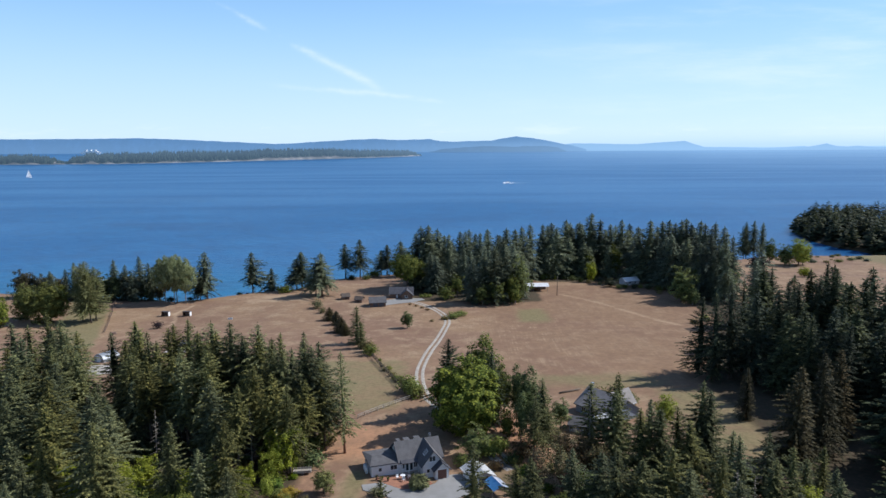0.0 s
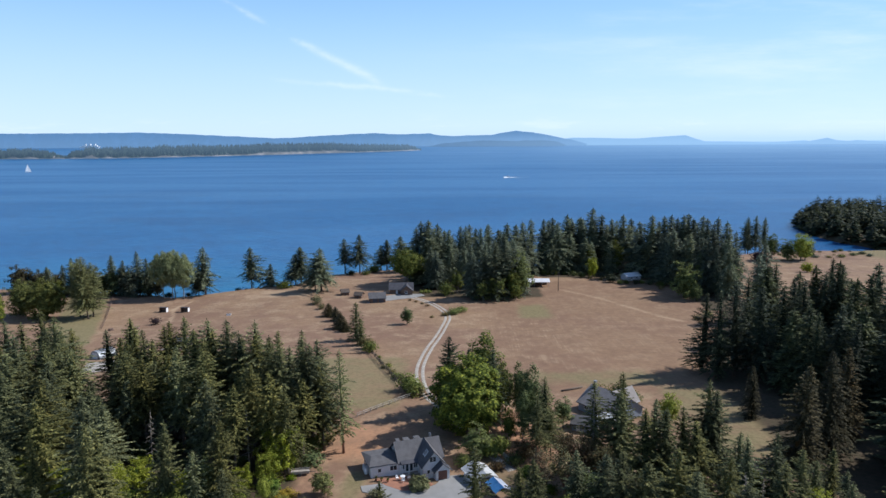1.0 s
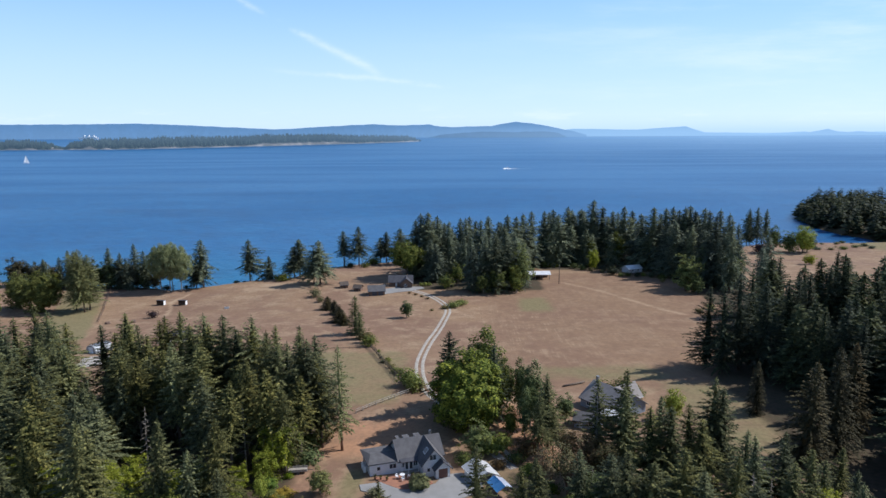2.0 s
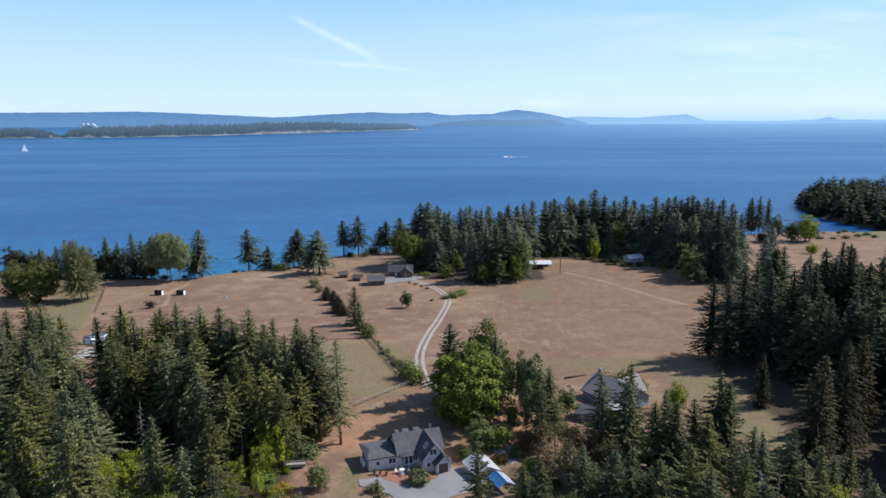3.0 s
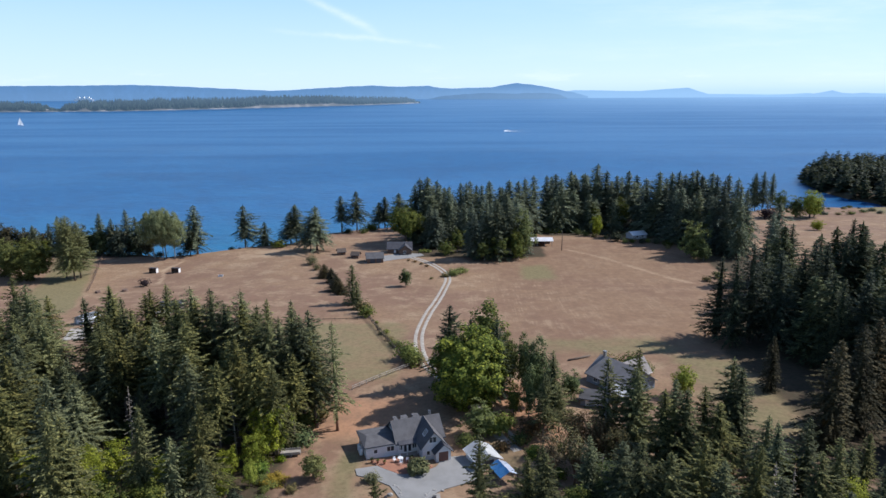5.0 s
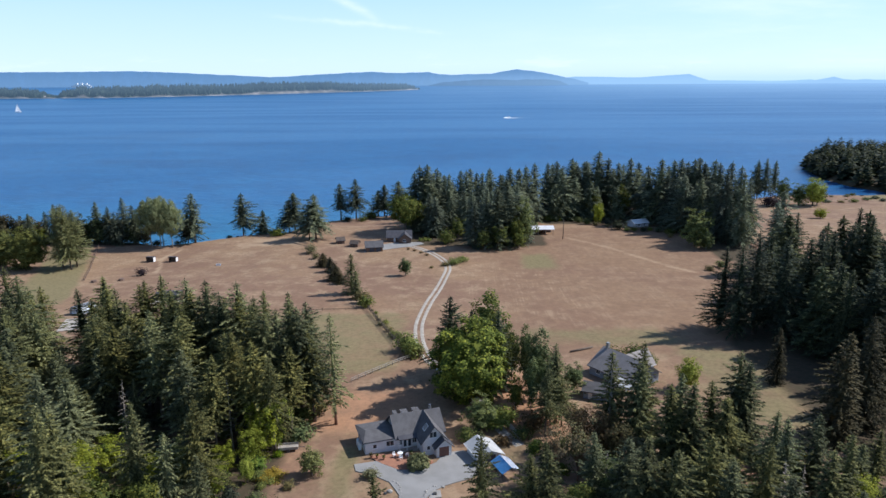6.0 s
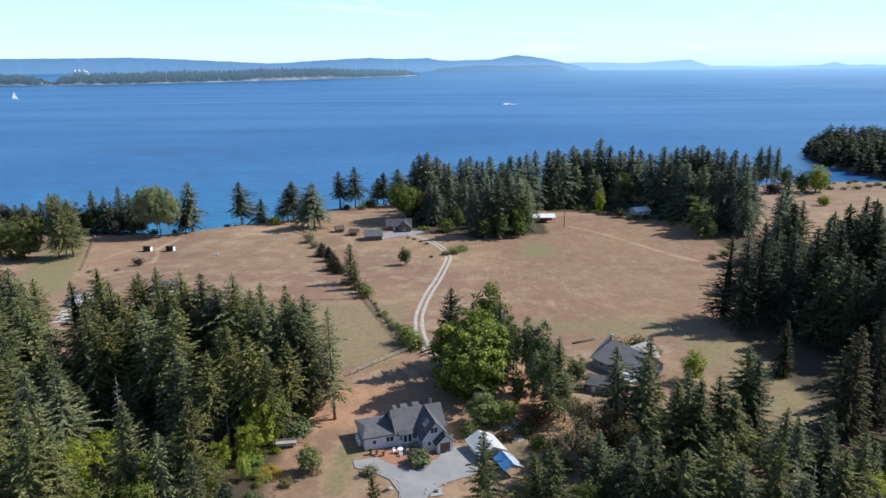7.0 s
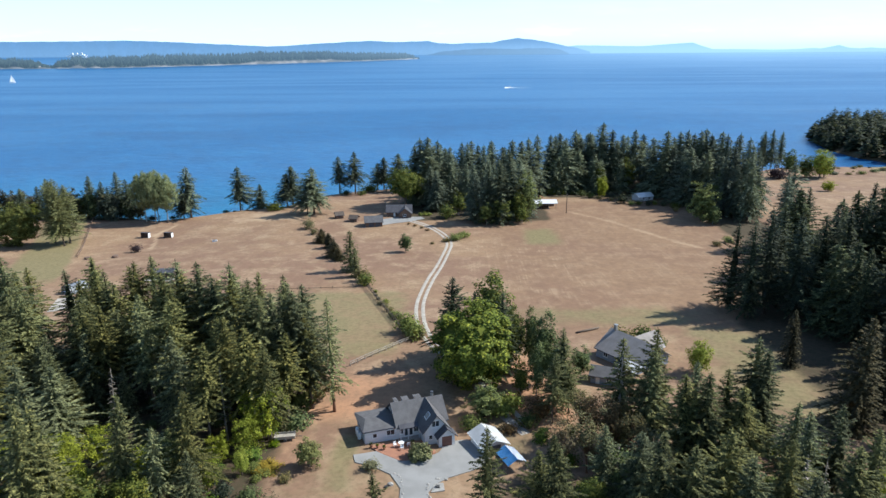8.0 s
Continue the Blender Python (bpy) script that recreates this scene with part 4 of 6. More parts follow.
def fill(kinds, nominal, seed, group, x0, x1, y0, y1, n, h0, h1, gap, taken, keep=None, wide=1.0, joined=""):
    """More trees of a wood between those already placed, no closer than gap."""
    r = random.Random(seed)
    placed = tries = 0
    vs, fs, total = [], [], 0
    while placed < n and tries < n * 60:
        tries += 1
        x, y = r.uniform(x0, x1), r.uniform(y0, y1)
        if keep and not keep(x, y):
            continue
        if any((x - a) ** 2 + (y - b) ** 2 < gap * gap for a, b in taken):
            continue
        taken.append((x, y))
        placed += 1
        if not joined:
            plant(r.choice(kinds), x, y, r.uniform(h0, h1), nominal, r, group, wide=wide)
            continue
        k, s = r.choice(kinds), r.uniform(h0, h1) / nominal
        m = np.array(Matrix.LocRotScale((x, y, ground_z(x, y) - 0.2), Euler((0, 0, r.uniform(0, 6.28))), (s * wide, s * wide, s)))
        for me in (k["trunk"], k["crown"]):
            co = np.empty(len(me.vertices) * 3)
            me.vertices.foreach_get("co", co)
            vs.append(co.reshape(-1, 3) @ m[:3, :3].T + m[:3, 3])
            fs += [tuple(i + total for i in p.vertices) for p in me.polygons]
            total += len(me.vertices)
    if joined:
        tagged(new("inner_woods", raw_mesh("inner_woods", np.concatenate(vs), fs, kinds[0]["crown"].materials[0])), joined, "woods", kind="stuff")


SHORE_FIRS = [(-149, 391, 28), (-154, 393, 19), (-128, 411, 28), (-118, 417, 21), (-98, 414, 23), (-101, 412, 19), (-81, 391, 25), (-84, 388, 20), (-79, 461, 24), (-69, 461, 27), (-53, 484, 22), (-42, 472, 25), (-57, 482, 18)]
POINT_GROVE = [(-27, 420, 34), (-23, 416, 38), (-19, 414, 39), (-15, 424, 36), (-10, 440, 31), (-1, 482, 31), (5, 488, 32), (10, 492, 29), (19, 455, 34), (24, 440, 31), (28, 425, 36), (34, 430, 35), (41, 445, 36), (46, 450, 37), (7, 368, 25), (19, 371, 31), (25, 376, 35), (-18, 402, 25), (-14, 398, 23), (1, 440, 21), (-6, 450, 26), (13, 375, 26), (31, 380, 25)]
COAST_GROVE = [(58, 480, 36), (65, 488, 37), (73, 484, 39), (78, 480, 34), (84, 486, 37), (90, 478, 44), (97, 480, 39), (106, 484, 36), (111, 478, 39), (122, 490, 36), (120, 460, 35), (121, 440, 40), (132, 449, 39), (135, 446, 40), (140, 450, 38), (141, 440, 40), (147, 446, 41), (149, 440, 38), (150, 430, 40), (151, 420, 39), (128, 422, 31), (127, 412, 33), (134, 405, 32), (139, 400, 30)]
MEADOW_EDGE_FIRS = [(140, 385, 40), (146, 395, 42), (149, 390, 40), (145, 372, 38), (153, 384, 35), (138, 390, 30), (141, 380, 27), (251, 604, 35), (258, 606, 35), (248, 602, 31), (266, 608, 32), (141, 322, 37), (137, 315, 32)]
RIGHT_WOOD_FRONT = [(83, 231, 28), (86, 224, 30), (92, 226, 33), (99, 234, 33), (98, 221, 32), (129, 280, 32), (106, 224, 31), (110, 226, 34), (111, 220, 34), (141, 263, 36), (130, 247, 33), (135, 246, 35)]
RIGHT_WOOD_BACK = [(121, 270, 32), (116, 234, 34), (131, 252, 34), (139, 253, 36), (127, 219, 34), (158, 261, 34), (137, 219, 34)]
LEFT_GROVE_BACK = [(-114, 183, 26), (-93, 189, 27), (-78, 181, 28), (-81, 183, 26), (-75, 181, 29), (-65, 174, 30), (-63, 171, 28), (-58, 169, 31), (-55, 167, 28), (-51, 166, 31), (-50, 167, 28), (-43, 159, 27), (-38, 161, 30), (-36, 161, 27), (-85, 180, 26), (-68, 171, 28), (-45, 159, 28), (-33, 160, 22), (-89, 182, 26), (-87, 173, 24), (-80, 173, 25)]
RIGHT_NEAR = [(30, 147, 22), (36, 145, 25), (34, 142, 22), (53, 143, 24), (54, 141, 23), (41, 138, 22), (38, 134, 21), (42, 134, 21), (47, 138, 20), (48, 134, 19), (54, 123, 20), (61, 127, 19), (61, 118, 20), (29, 116, 20), (39, 117, 20), (48, 117, 19), (11, 116, 17), (14, 116, 18), (32, 114, 19), (57, 115, 19), (41, 113, 18)]
LEFT_NEAR = [(-56, 123, 22), (-50, 122, 17), (-70, 121, 28), (-64, 116, 24), (-65, 112, 26), (-46, 125, 22), (-43, 118, 15), (-73, 136, 26), (-84, 144, 27)]
LEFT_BLOCK = [(-108.5, 177, 30), (-116, 184, 30), (-104, 167, 29), (-113, 170, 30), (-99, 158, 28), (-107, 158, 29), (-94, 149, 26), (-102, 148, 28), (-89, 139, 25), (-97, 138, 27), (-83, 129, 24), (-91, 128, 25), (-121, 178, 29)]

HEDGEROW = [(-64.4, 328.3, 6.8), (-59.2, 316.8, 7.2), (-53.7, 300.7, 7.2), (-50.7, 293.9, 5.2), (-43, 277, 16), (-40, 269, 11), (-34.6, 257.4, 5.2), (-37.0, 262.8, 6.0), (-71.4, 344.2, 3.8), (-76.3, 355.7, 5.8), (-90.6, 443.3, 3.5)]
ROADSIDE = [(-24.7, 310.3, 8.5), (-13.4, 201.4, 7.8), (-15.8, 206.5, 8.5), (-11.8, 200.9, 5.2), (-23.0, 226.4, 2.2), (-20.7, 220.8, 3.0), (-26.5, 233.8, 2.0), (-3.5, 333.8, 4.5), (0.2, 339.0, 4.0), (-7.6, 330.7, 2.8), (-13.9, 325.8, 1.8), (-146.0, 317.3, 4.2), (-17.5, 136.5, 2.5), (-9.3, 138.6, 4.2)]
SHORE_BUSHES = [(-212, 333, 24), (-237, 382, 15), (-233.7, 385.3, 9.5), (-210, 393, 13), (-205, 393, 19), (-196, 388, 17), (-189, 393, 21), (-190, 385, 14), (-181, 388, 18), (-212.8, 392.8, 9.5), (-231, 388, 15), (-228, 391, 18), (-105.7, 404.0, 5.5), (-60.7, 469.9, 5.8), (-64.2, 455.7, 3.8)]
PINES = [(-193, 336, 30), (-186, 331, 32), (-186, 336, 28)]
BY_PATH = [(21, 160, 19), (18, 154, 16), (22, 158, 12)]


def spots_of(*lists):
    return [(x, y) for li in lists for x, y, h in li]


# shore line, from the west
stand(SHORE_FIRS, FIRS_BARE, 28, 61, "firs along the bluff", 1.4)
stand(PINES, PINE_TALL, 30, 62, "pines by the lane", 1.0)
for x, y, h in SHORE_BUSHES[1:]:
    h *= 1.22 if x < -170 else 1.0
    if h > 17:
        plant(rt.choice(FIRS_FAR), x, y, h, 28, rt, "trees along the shore", "dark fir among the shore trees", wide=1.2)
    else:
        plant(rt.choice(SHORES if h > 8 else SHRUBS[:1]), x, y, h, 16 if h > 8 else 3, rt, "trees along the shore", wide=1.1 if h > 8 else 1.4)
for x, y, h in ((-222, 391, 15), (-216, 390, 17), (-201, 390, 18), (-195, 392, 17), (-184, 391, 15), (-176, 388, 10), (-240, 395, 13), (-247, 396, 15), (-254, 398, 14), (-262, 396, 17)):
    plant(rt.choice(SHORES), x, y, h, 16, rt, "trees along the shore", wide=1.1)
for x, y, h in ((-168, 385, 3.5), (-158, 388, 2.5), (-134, 404, 2.2), (-112, 412, 3), (-90, 418, 4.5), (-86, 428, 5), (-92, 408, 4), (-74, 455, 4)):
    plant(SHRUBS[5], x, y, h, 3, rt, "shrubs on the bluff", wide=1.5)
plant(LANE_MAPLE, -208, 333, 22, 20, rt, "trees by the lane", "large olive green maple beside the lane", wide=1.05)
plant(LANE_MAPLE, -224, 340, 20, 20, rt, "trees by the lane", "sunlit olive green maple beside the lane", wide=1.0)
plant(GREAT_MAPLE, -225, 318, 17, 20, rt, "trees by the lane", wide=0.9)
for dx, dy, h in ((0, 0, 29), (-6, 2, 28), (6, 1, 27), (-1, 6, 28)):
    plant(WILLOWS[0], -163 + dx, 378 + dy, h, 26, rt, "willow clump by the shore", wide=0.88)

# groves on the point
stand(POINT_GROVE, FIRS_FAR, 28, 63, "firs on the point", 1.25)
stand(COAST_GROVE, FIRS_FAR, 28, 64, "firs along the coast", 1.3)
stand([s for s in MEADOW_EDGE_FIRS if s[1] > 600], FIRS_BARE, 28, 88, "tall firs by the cove", 0.8)
stand([s for s in MEADOW_EDGE_FIRS if s[1] < 600], FIRS_FAR, 28, 65, "firs at the meadow edge", 0.9)
taken = spots_of(POINT_GROVE, COAST_GROVE, MEADOW_EDGE_FIRS)
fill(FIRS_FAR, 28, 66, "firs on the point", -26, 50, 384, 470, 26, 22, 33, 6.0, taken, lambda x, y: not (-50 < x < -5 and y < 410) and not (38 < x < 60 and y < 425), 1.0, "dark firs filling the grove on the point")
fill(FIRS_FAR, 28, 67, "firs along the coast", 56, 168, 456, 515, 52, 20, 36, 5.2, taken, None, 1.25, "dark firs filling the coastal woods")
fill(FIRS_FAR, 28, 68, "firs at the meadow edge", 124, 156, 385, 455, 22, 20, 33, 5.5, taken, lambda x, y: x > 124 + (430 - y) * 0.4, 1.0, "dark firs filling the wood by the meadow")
plant(SHADE_MAPLE, -32.0, 404, 24.5, 20, rt, "", wide=0.85)
plant(YELLOWS[0], 85, 441, 13.5, 10, rt, "", "bright yellow-green poplar at the field edge", wide=0.85)
plant(FIELD_TREE, 121.4, 371, 20, 16, rt, "", wide=1.1)
plant(BROADS[0], 125, 364, 9, 16, rt, "", "small grey-green tree at the field edge", wide=1.4)
plant(BROADS[1], 148, 378, 22, 16, rt, "", "sunlit green broadleaf against the firs", wide=0.8)
plant(YELLOWS[0], 121, 470, 14, 10, rt, "", "yellow-green tree among the firs")
plant(YELLOWS[0], 266, 541, 22, 10, rt, "", "round yellow-green maple by the cove", wide=1.3)
plant(FIELD_TREE, 258, 546, 17, 16, rt, "", "lower yellow-green maple by the cove", wide=1.3)
plant(BROADS[0], 247, 548, 22, 16, rt, "", "pale half-bare tree by the cove", wide=1.0)
plant(FIELD_TREE, 33, 375, 27, 16, rt, "", "light green broadleaf at the grove edge", wide=0.7)
plant(BROADS[0], 28, 370, 17, 16, rt, "", "light green low broadleaf at the grove edge", wide=1.1)
plant(SHRUBS[0], -8, 378, 9, 3, rt, "", "pale rounded shrub at the grove edge", wide=0.8)
for x, y, h in ((20, 366, 14), (12, 364, 12), (30, 366, 10), (-2, 384, 14)):
    plant(rt.choice(BROADS), x, y, h, 16, rt, "broadleaf trees at the grove edge", wide=1.0)
for x, y, h in ((60, 470, 22), (86, 462, 20), (104, 462, 24), (140, 396, 22), (150, 386, 24)):
    plant(rt.choice(BROADS), x, y, h, 16, rt, "broadleaf trees among the coast firs", wide=0.9)
plant(PLUMS[0], 231, 536, 11, 3, rt, "", "", wide=1.0)
plant(PLUMS[0], -146, 318, 4.6, 3, rt, "", "")

# hedge and shrubs at the far side of the field
for i in range(17):
    plant(SHRUBS[rt.choice((0, 0, 5))], 46 + 1.9 * i, 452 + 0.35 * i + rt.uniform(-0.6, 0.6), rt.uniform(3.6, 5.0), 3, rt, "clipped hedge behind the barn", "dense olive green hedge shrub behind the barn", wide=0.75)
for x, y, h, k in ((78, 440, 4, 0), (82, 434, 3, 2), (90, 436, 5, 5), (94, 428, 4, 0), (97, 416, 3, 4), (101, 416, 3.4, 0), (106, 414, 4, 5), (110, 416, 3, 0), (93, 421, 6, 5), (88, 428, 3, 2), (114, 412, 4, 5), (118, 404, 4, 0), (116, 396, 3, 2), (120, 330, 3.5, 4), (112, 322, 3, 2), (74, 448, 4, 0)):
    plant(SHRUBS[k], x, y, h, 3, rt, "shrubs at the field edge", wide=1.2)
for i in range(20):
    plant(SHRUBS[rt.choice((0, 2, 2, 5))], rt.uniform(275, 345), rt.uniform(560, 606), rt.uniform(1.2, 3.4), 3, rt, "scrub by the cove", wide=1.8)
plant(YELLOWS[0], 236, 470, 7, 10, rt, "", "low yellow-green bush in the meadow", wide=2.0)
plant(PLUMS[0], 237, 540, 9, 3, rt, "", "dark red-leaved tree beside the meadow")
plant(MAPLES[1], 272, 546, 15, 20, rt, "", "sunlit yellow-green maple by the cove")

# hedgerow, drive side, paddock
for i, (x, y, h) in enumerate(HEDGEROW):
    if i in (4, 5):
        plant(PALE_FIRS[0], x, y, h, 15, rt, "hedgerow", wide=1.5)
    elif i in (0, 1, 2, 3):
        plant(CEDARS[i % 2], x, y, h, 24, rt, "hedgerow", "dark conical evergreen in the hedgerow", wide=2.5)
    else:
        plant(SHRUBS[rt.choice((0, 2))], x, y, h, 3, rt, "hedgerow", wide=0.9)
plant(BROADS[0], *ROADSIDE[0][:2], 8.5, 16, rt, "", "small round fruit tree in the dry field", wide=1.5)
for i, (x, y, h) in enumerate(ROADSIDE[1:11]):
    plant(SHRUBS[(4, 4, 2, 2, 4, 2, 4, 4, 2, 2)[i]], x, y, h * 0.8, 3, rt, "shrubs along the drive", wide=0.8 if h > 5 else 1.5)

for i in range(13):
    t = i / 12
    plant(SHRUBS[rt.choice((2, 2, 4))], -33 + 17 * t + rt.uniform(0.5, 2.2), 252 - 50 * t, rt.uniform(0.9, 2.2) + 1.2 * t * t, 3, rt, "shrubs along the paddock fence", wide=1.2)

# big maple and its neighbours
plant(GREAT_MAPLE, 1.8, 171, 21.5, 20, rt, "", wide=1.02)
plant(FIRS_DARK[0], -3, 186, 22.5, 28, rt, "", "dark fir behind the great maple", wide=1.2)
plant(BROADS[0], 7.2, 193, 23, 16, rt, "", "grey-green tall broadleaf behind the maple", wide=0.9)
plant(FIRS_DARK[2], 8.5, 177, 21, 28, rt, "", "dark fir at the side of the great maple", wide=1.2)
# Extra fir hidden behind the maple, added so its shadow closes a gap.
plant(FIRS_DARK[1], 3, 181, 20, 28, rt, "", "dark fir behind the great maple", wide=1.1)
plant(FIELD_TREE, 4, 157, 8, 16, rt, "", "sunlit green tree beside the house", wide=1.3)
plant(BROADS[0], 12.5, 166, 9, 16, rt, "", "dark green broadleaf beside the maple", wide=0.9)
plant(SPARSE[0], -28, 158.7, 26, 26, rt, "", "", wide=0.8)
for x, y, h in ((16, 180, 17), (18, 172, 19), (11, 178, 16), (16, 166, 14), (13, 184, 16), (20, 166, 15)):
    plant(rt.choice(BROADS), x, y, h, 16, rt, "broadleaf trees between the houses", wide=0.65)
for x, y, h, k in ((-17.5, 136.5, 2.5, 2),  (7.5, 158, 4.5, 4), (10, 161, 4, 4), (13, 153, 3, 0), (16, 158, 4, 3), (9, 150.5, 2.5, 3), (1, 152, 3.5, 0), (-38.5, 135.6, 2.2, 4), (-36.5, 134.4, 1.6, 4), (-42, 128, 3.4, 5), (-37, 127, 2.6, 0), (-33, 124, 3, 5), (-29, 123, 2.2, 0), (-20, 126, 1.4, 2), (-24, 121, 2.6, 5), (-40, 139, 3.5, 1), (-34.5, 152, 4, 0), (-37, 151, 3, 2), (-36, 160, 5, 0), (-33, 164, 4, 2), (-41, 150, 5, 1)):
    plant(SHRUBS[k], x, y, h, 3, rt, "garden shrubs", wide=1.2)

plant(shrub_kind("shrub", "low ochre-yellow shrub mound beside the grove", OCHRE, 35, 30, 60, 0.28), -36.8, 136.0, 1.7, 3, rt, "garden shrubs", wide=2.2)
plant(FIRS_DIM[0], 3.3, 116, 21.5, 28, rt, "", "slender young fir before the white shed", wide=0.95)
plant(FIRS_DIM[2], -12.8, 107.5, 18.6, 28, rt, "", "young fir with a pale top below the forecourt", wide=1.05)
WEEPING = shrub_kind("weeping_maple", "pale olive green weeping maple on a mulch bed", PINE_PALE, 58, 50, 80, 0.3)
GARDEN_TREE = leafy_kind("garden_willow", "pale yellow-olive small tree with several stems", GARDEN_LEAF, 59, 7.0, 2.6, 0.12, 60, 70, 0.3, BARK, 0.12, hollow=0.45, lobes=0.4, core=0.3)
plant(GARDEN_TREE, -28.8, 137.2, 6.8, 7, rt, "", wide=1.05)
plant(WEEPING, -8.6, 140.4, 3.5, 3, rt, "", wide=0.98)

# woods at the right
stand([s for s in RIGHT_WOOD_FRONT if s[0] < 104], FIRS_DARK, 28, 71, "firs of the dark wood", 1.12)
stand([s for s in RIGHT_WOOD_FRONT if s[0] >= 104], FIRS_DARK, 28, 70, "firs of the dark wood", 1.25)
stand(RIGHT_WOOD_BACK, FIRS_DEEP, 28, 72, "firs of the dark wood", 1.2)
taken = spots_of(RIGHT_WOOD_FRONT, RIGHT_WOOD_BACK)
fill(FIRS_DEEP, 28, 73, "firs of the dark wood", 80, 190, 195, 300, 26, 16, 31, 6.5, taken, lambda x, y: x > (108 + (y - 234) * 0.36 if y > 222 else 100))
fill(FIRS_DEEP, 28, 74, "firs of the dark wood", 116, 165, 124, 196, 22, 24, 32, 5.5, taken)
# The last six are added to shade the open ground beyond the cedars.
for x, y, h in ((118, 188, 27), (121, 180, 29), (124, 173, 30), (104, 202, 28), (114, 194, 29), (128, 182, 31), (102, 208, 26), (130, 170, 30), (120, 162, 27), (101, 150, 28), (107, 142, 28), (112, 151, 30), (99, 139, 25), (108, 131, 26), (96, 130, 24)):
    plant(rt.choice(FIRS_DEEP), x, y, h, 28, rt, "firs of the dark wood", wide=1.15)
plant(CEDARS[0], 80, 183, 15, 24, rt, "cedars at the wood edge")
plant(CEDARS[1], 78, 152, 25, 24, rt, "cedars at the wood edge", wide=1.2)
for x, y, h in ((101, 194, 28), (108, 196, 30), (106, 184, 27), (112, 176, 28)):
    plant(rt.choice(FIRS_DARK), x, y, h, 28, rt, "firs of the dark wood", wide=1.15)
plant(CEDARS[1], 88, 160, 26, 24, rt, "cedars at the wood edge")
plant(CEDARS[0], 97, 170, 24, 24, rt, "cedars at the wood edge")
plant(BROADS[1], 27.5, 175.5, 9, 16, rt, "", "olive yellow broadleaf before the annex", wide=1.3)
plant(YELLOWS[0], 56.4, 179.4, 8.5, 10, rt, "", "small yellow-green tree by the second house")

for x, y, h in ((42, 198, 5.5), (47.5, 197, 6.5), (51, 195, 4.5)):
    plant(SHRUBS[0], x, y, h, 3, rt, "shrubs behind the second house", "dark olive rounded shrub behind the house", wide=0.9)

# woods below the camera
stand([s for s in LEFT_GROVE_BACK if s[0] < -72], FIRS + FIRS_HIGH, 28, 75, "firs of the near grove", 1.15)
stand([s for s in LEFT_GROVE_BACK if s[0] >= -72], FIRS_HIGH, 28, 75, "firs of the near grove", 1.15)
stand([s for s in LEFT_NEAR if s not in ((-84, 144, 27), (-73, 136, 26))], FIRS, 28, 76, "firs of the near grove", 1.05)
MID_ROW = [(-48, 150.6, 25), (-42.6, 148.3, 24), (-49, 142.4, 23), (-55, 144, 24), (-38.3, 146, 21)]
stand(MID_ROW, FIRS_HIGH, 28, 87, "firs of the near grove", 1.1)
stand(LEFT_BLOCK, FIRS_DIM, 28, 89, "firs of the near grove", 1.25)
taken = spots_of(LEFT_GROVE_BACK, LEFT_NEAR, MID_ROW, LEFT_BLOCK)
fill(FIRS_HIGH + FIRS[:2], 28, 77, "firs of the near grove", -118, -36, 148, 182, 34, 20, 27, 5.2, taken, lambda x, y: (y > 158 or x > -46 or x < -104) and abs(x + 0.55 * y) > 6.5, 1.15)
fill(FIRS, 28, 78, "firs of the near grove", -112, -62, 96, 122, 12, 17, 23, 5.5, taken)
stand([(-98.5, 187, 24), (-112, 192, 23), (-97, 194, 22), (-117, 194, 21), (-112.5, 188, 23), (-91, 178, 24), (-88, 157, 18), (-81, 148, 18), (-91, 161, 16), (-85, 151, 18), (-77, 140, 19), (-95, 168, 13), (-98, 175, 12), (-92, 152, 17), (-79, 156, 19), (-86, 165, 18)], FIRS + FIRS_DIM, 28, 86, "firs of the near grove", 1.2)
stand(BY_PATH, FIRS, 28, 83, "firs by the timber path", 1.1)
stand(RIGHT_NEAR, FIRS_DIM, 28, 79, "young firs below the houses", 1.3)
taken = spots_of(RIGHT_NEAR)
fill(FIRS_DIM, 28, 80, "young firs below the houses", 14, 96, 96, 130, 30, 13, 19, 4.8, taken, lambda x, y: not (15 < x < 33 and y > 126), 1.25)
for x, y, h in ((22, 136, 14), (27, 140, 15), (24, 143, 14), (33, 131, 13), (30, 137, 14), (17, 135, 13), (23, 148, 13), (29, 144, 13)):
    plant(rt.choice(MADRONES), x, y, h, 14, rt, "madrones among the young firs")
for x, y, h, k in ((-71, 126, 13, 1), (-67.5, 127, 12, 0), (-75, 126, 13, 0), (-56.8, 124.5, 9, 0), (-39.2, 146.8, 13, 0), (-40.6, 144.6, 12, 0), (-41.5, 141, 9, 0), (-50, 126, 14, 1), (-40.5, 134.4, 6, 0), (-60, 118, 11, 1), (-64, 120, 11, 0), (-53, 119, 11, 1)):
    plant(GROVE_LEAFY[k], x, y, h, 12, rt, "broadleaf trees in the near grove", wide=0.95)
for x, y, h, k in ((26.5, 125, 12, 1), (66, 122, 11, 0), (20, 122, 9, 1), (44, 124, 10, 1), (59, 131, 11, 1)):
    plant(GROVE_LEAFY[k], x, y, h, 12, rt, "broadleaf trees among the young firs", wide=0.95)
taken = []
# Low firs and dark shrubs added to darken the floor of the clearing.
fill(FIRS, 28, 84, "young firs in the shade of the grove", -86, -48, 140, 164, 9, 8, 14, 6.0, taken)
fill([SHRUBS[5], SHRUBS[0]], 3, 85, "undergrowth", -90, -46, 136, 166, 26, 1.5, 4, 3.0, taken, None, 1.3)
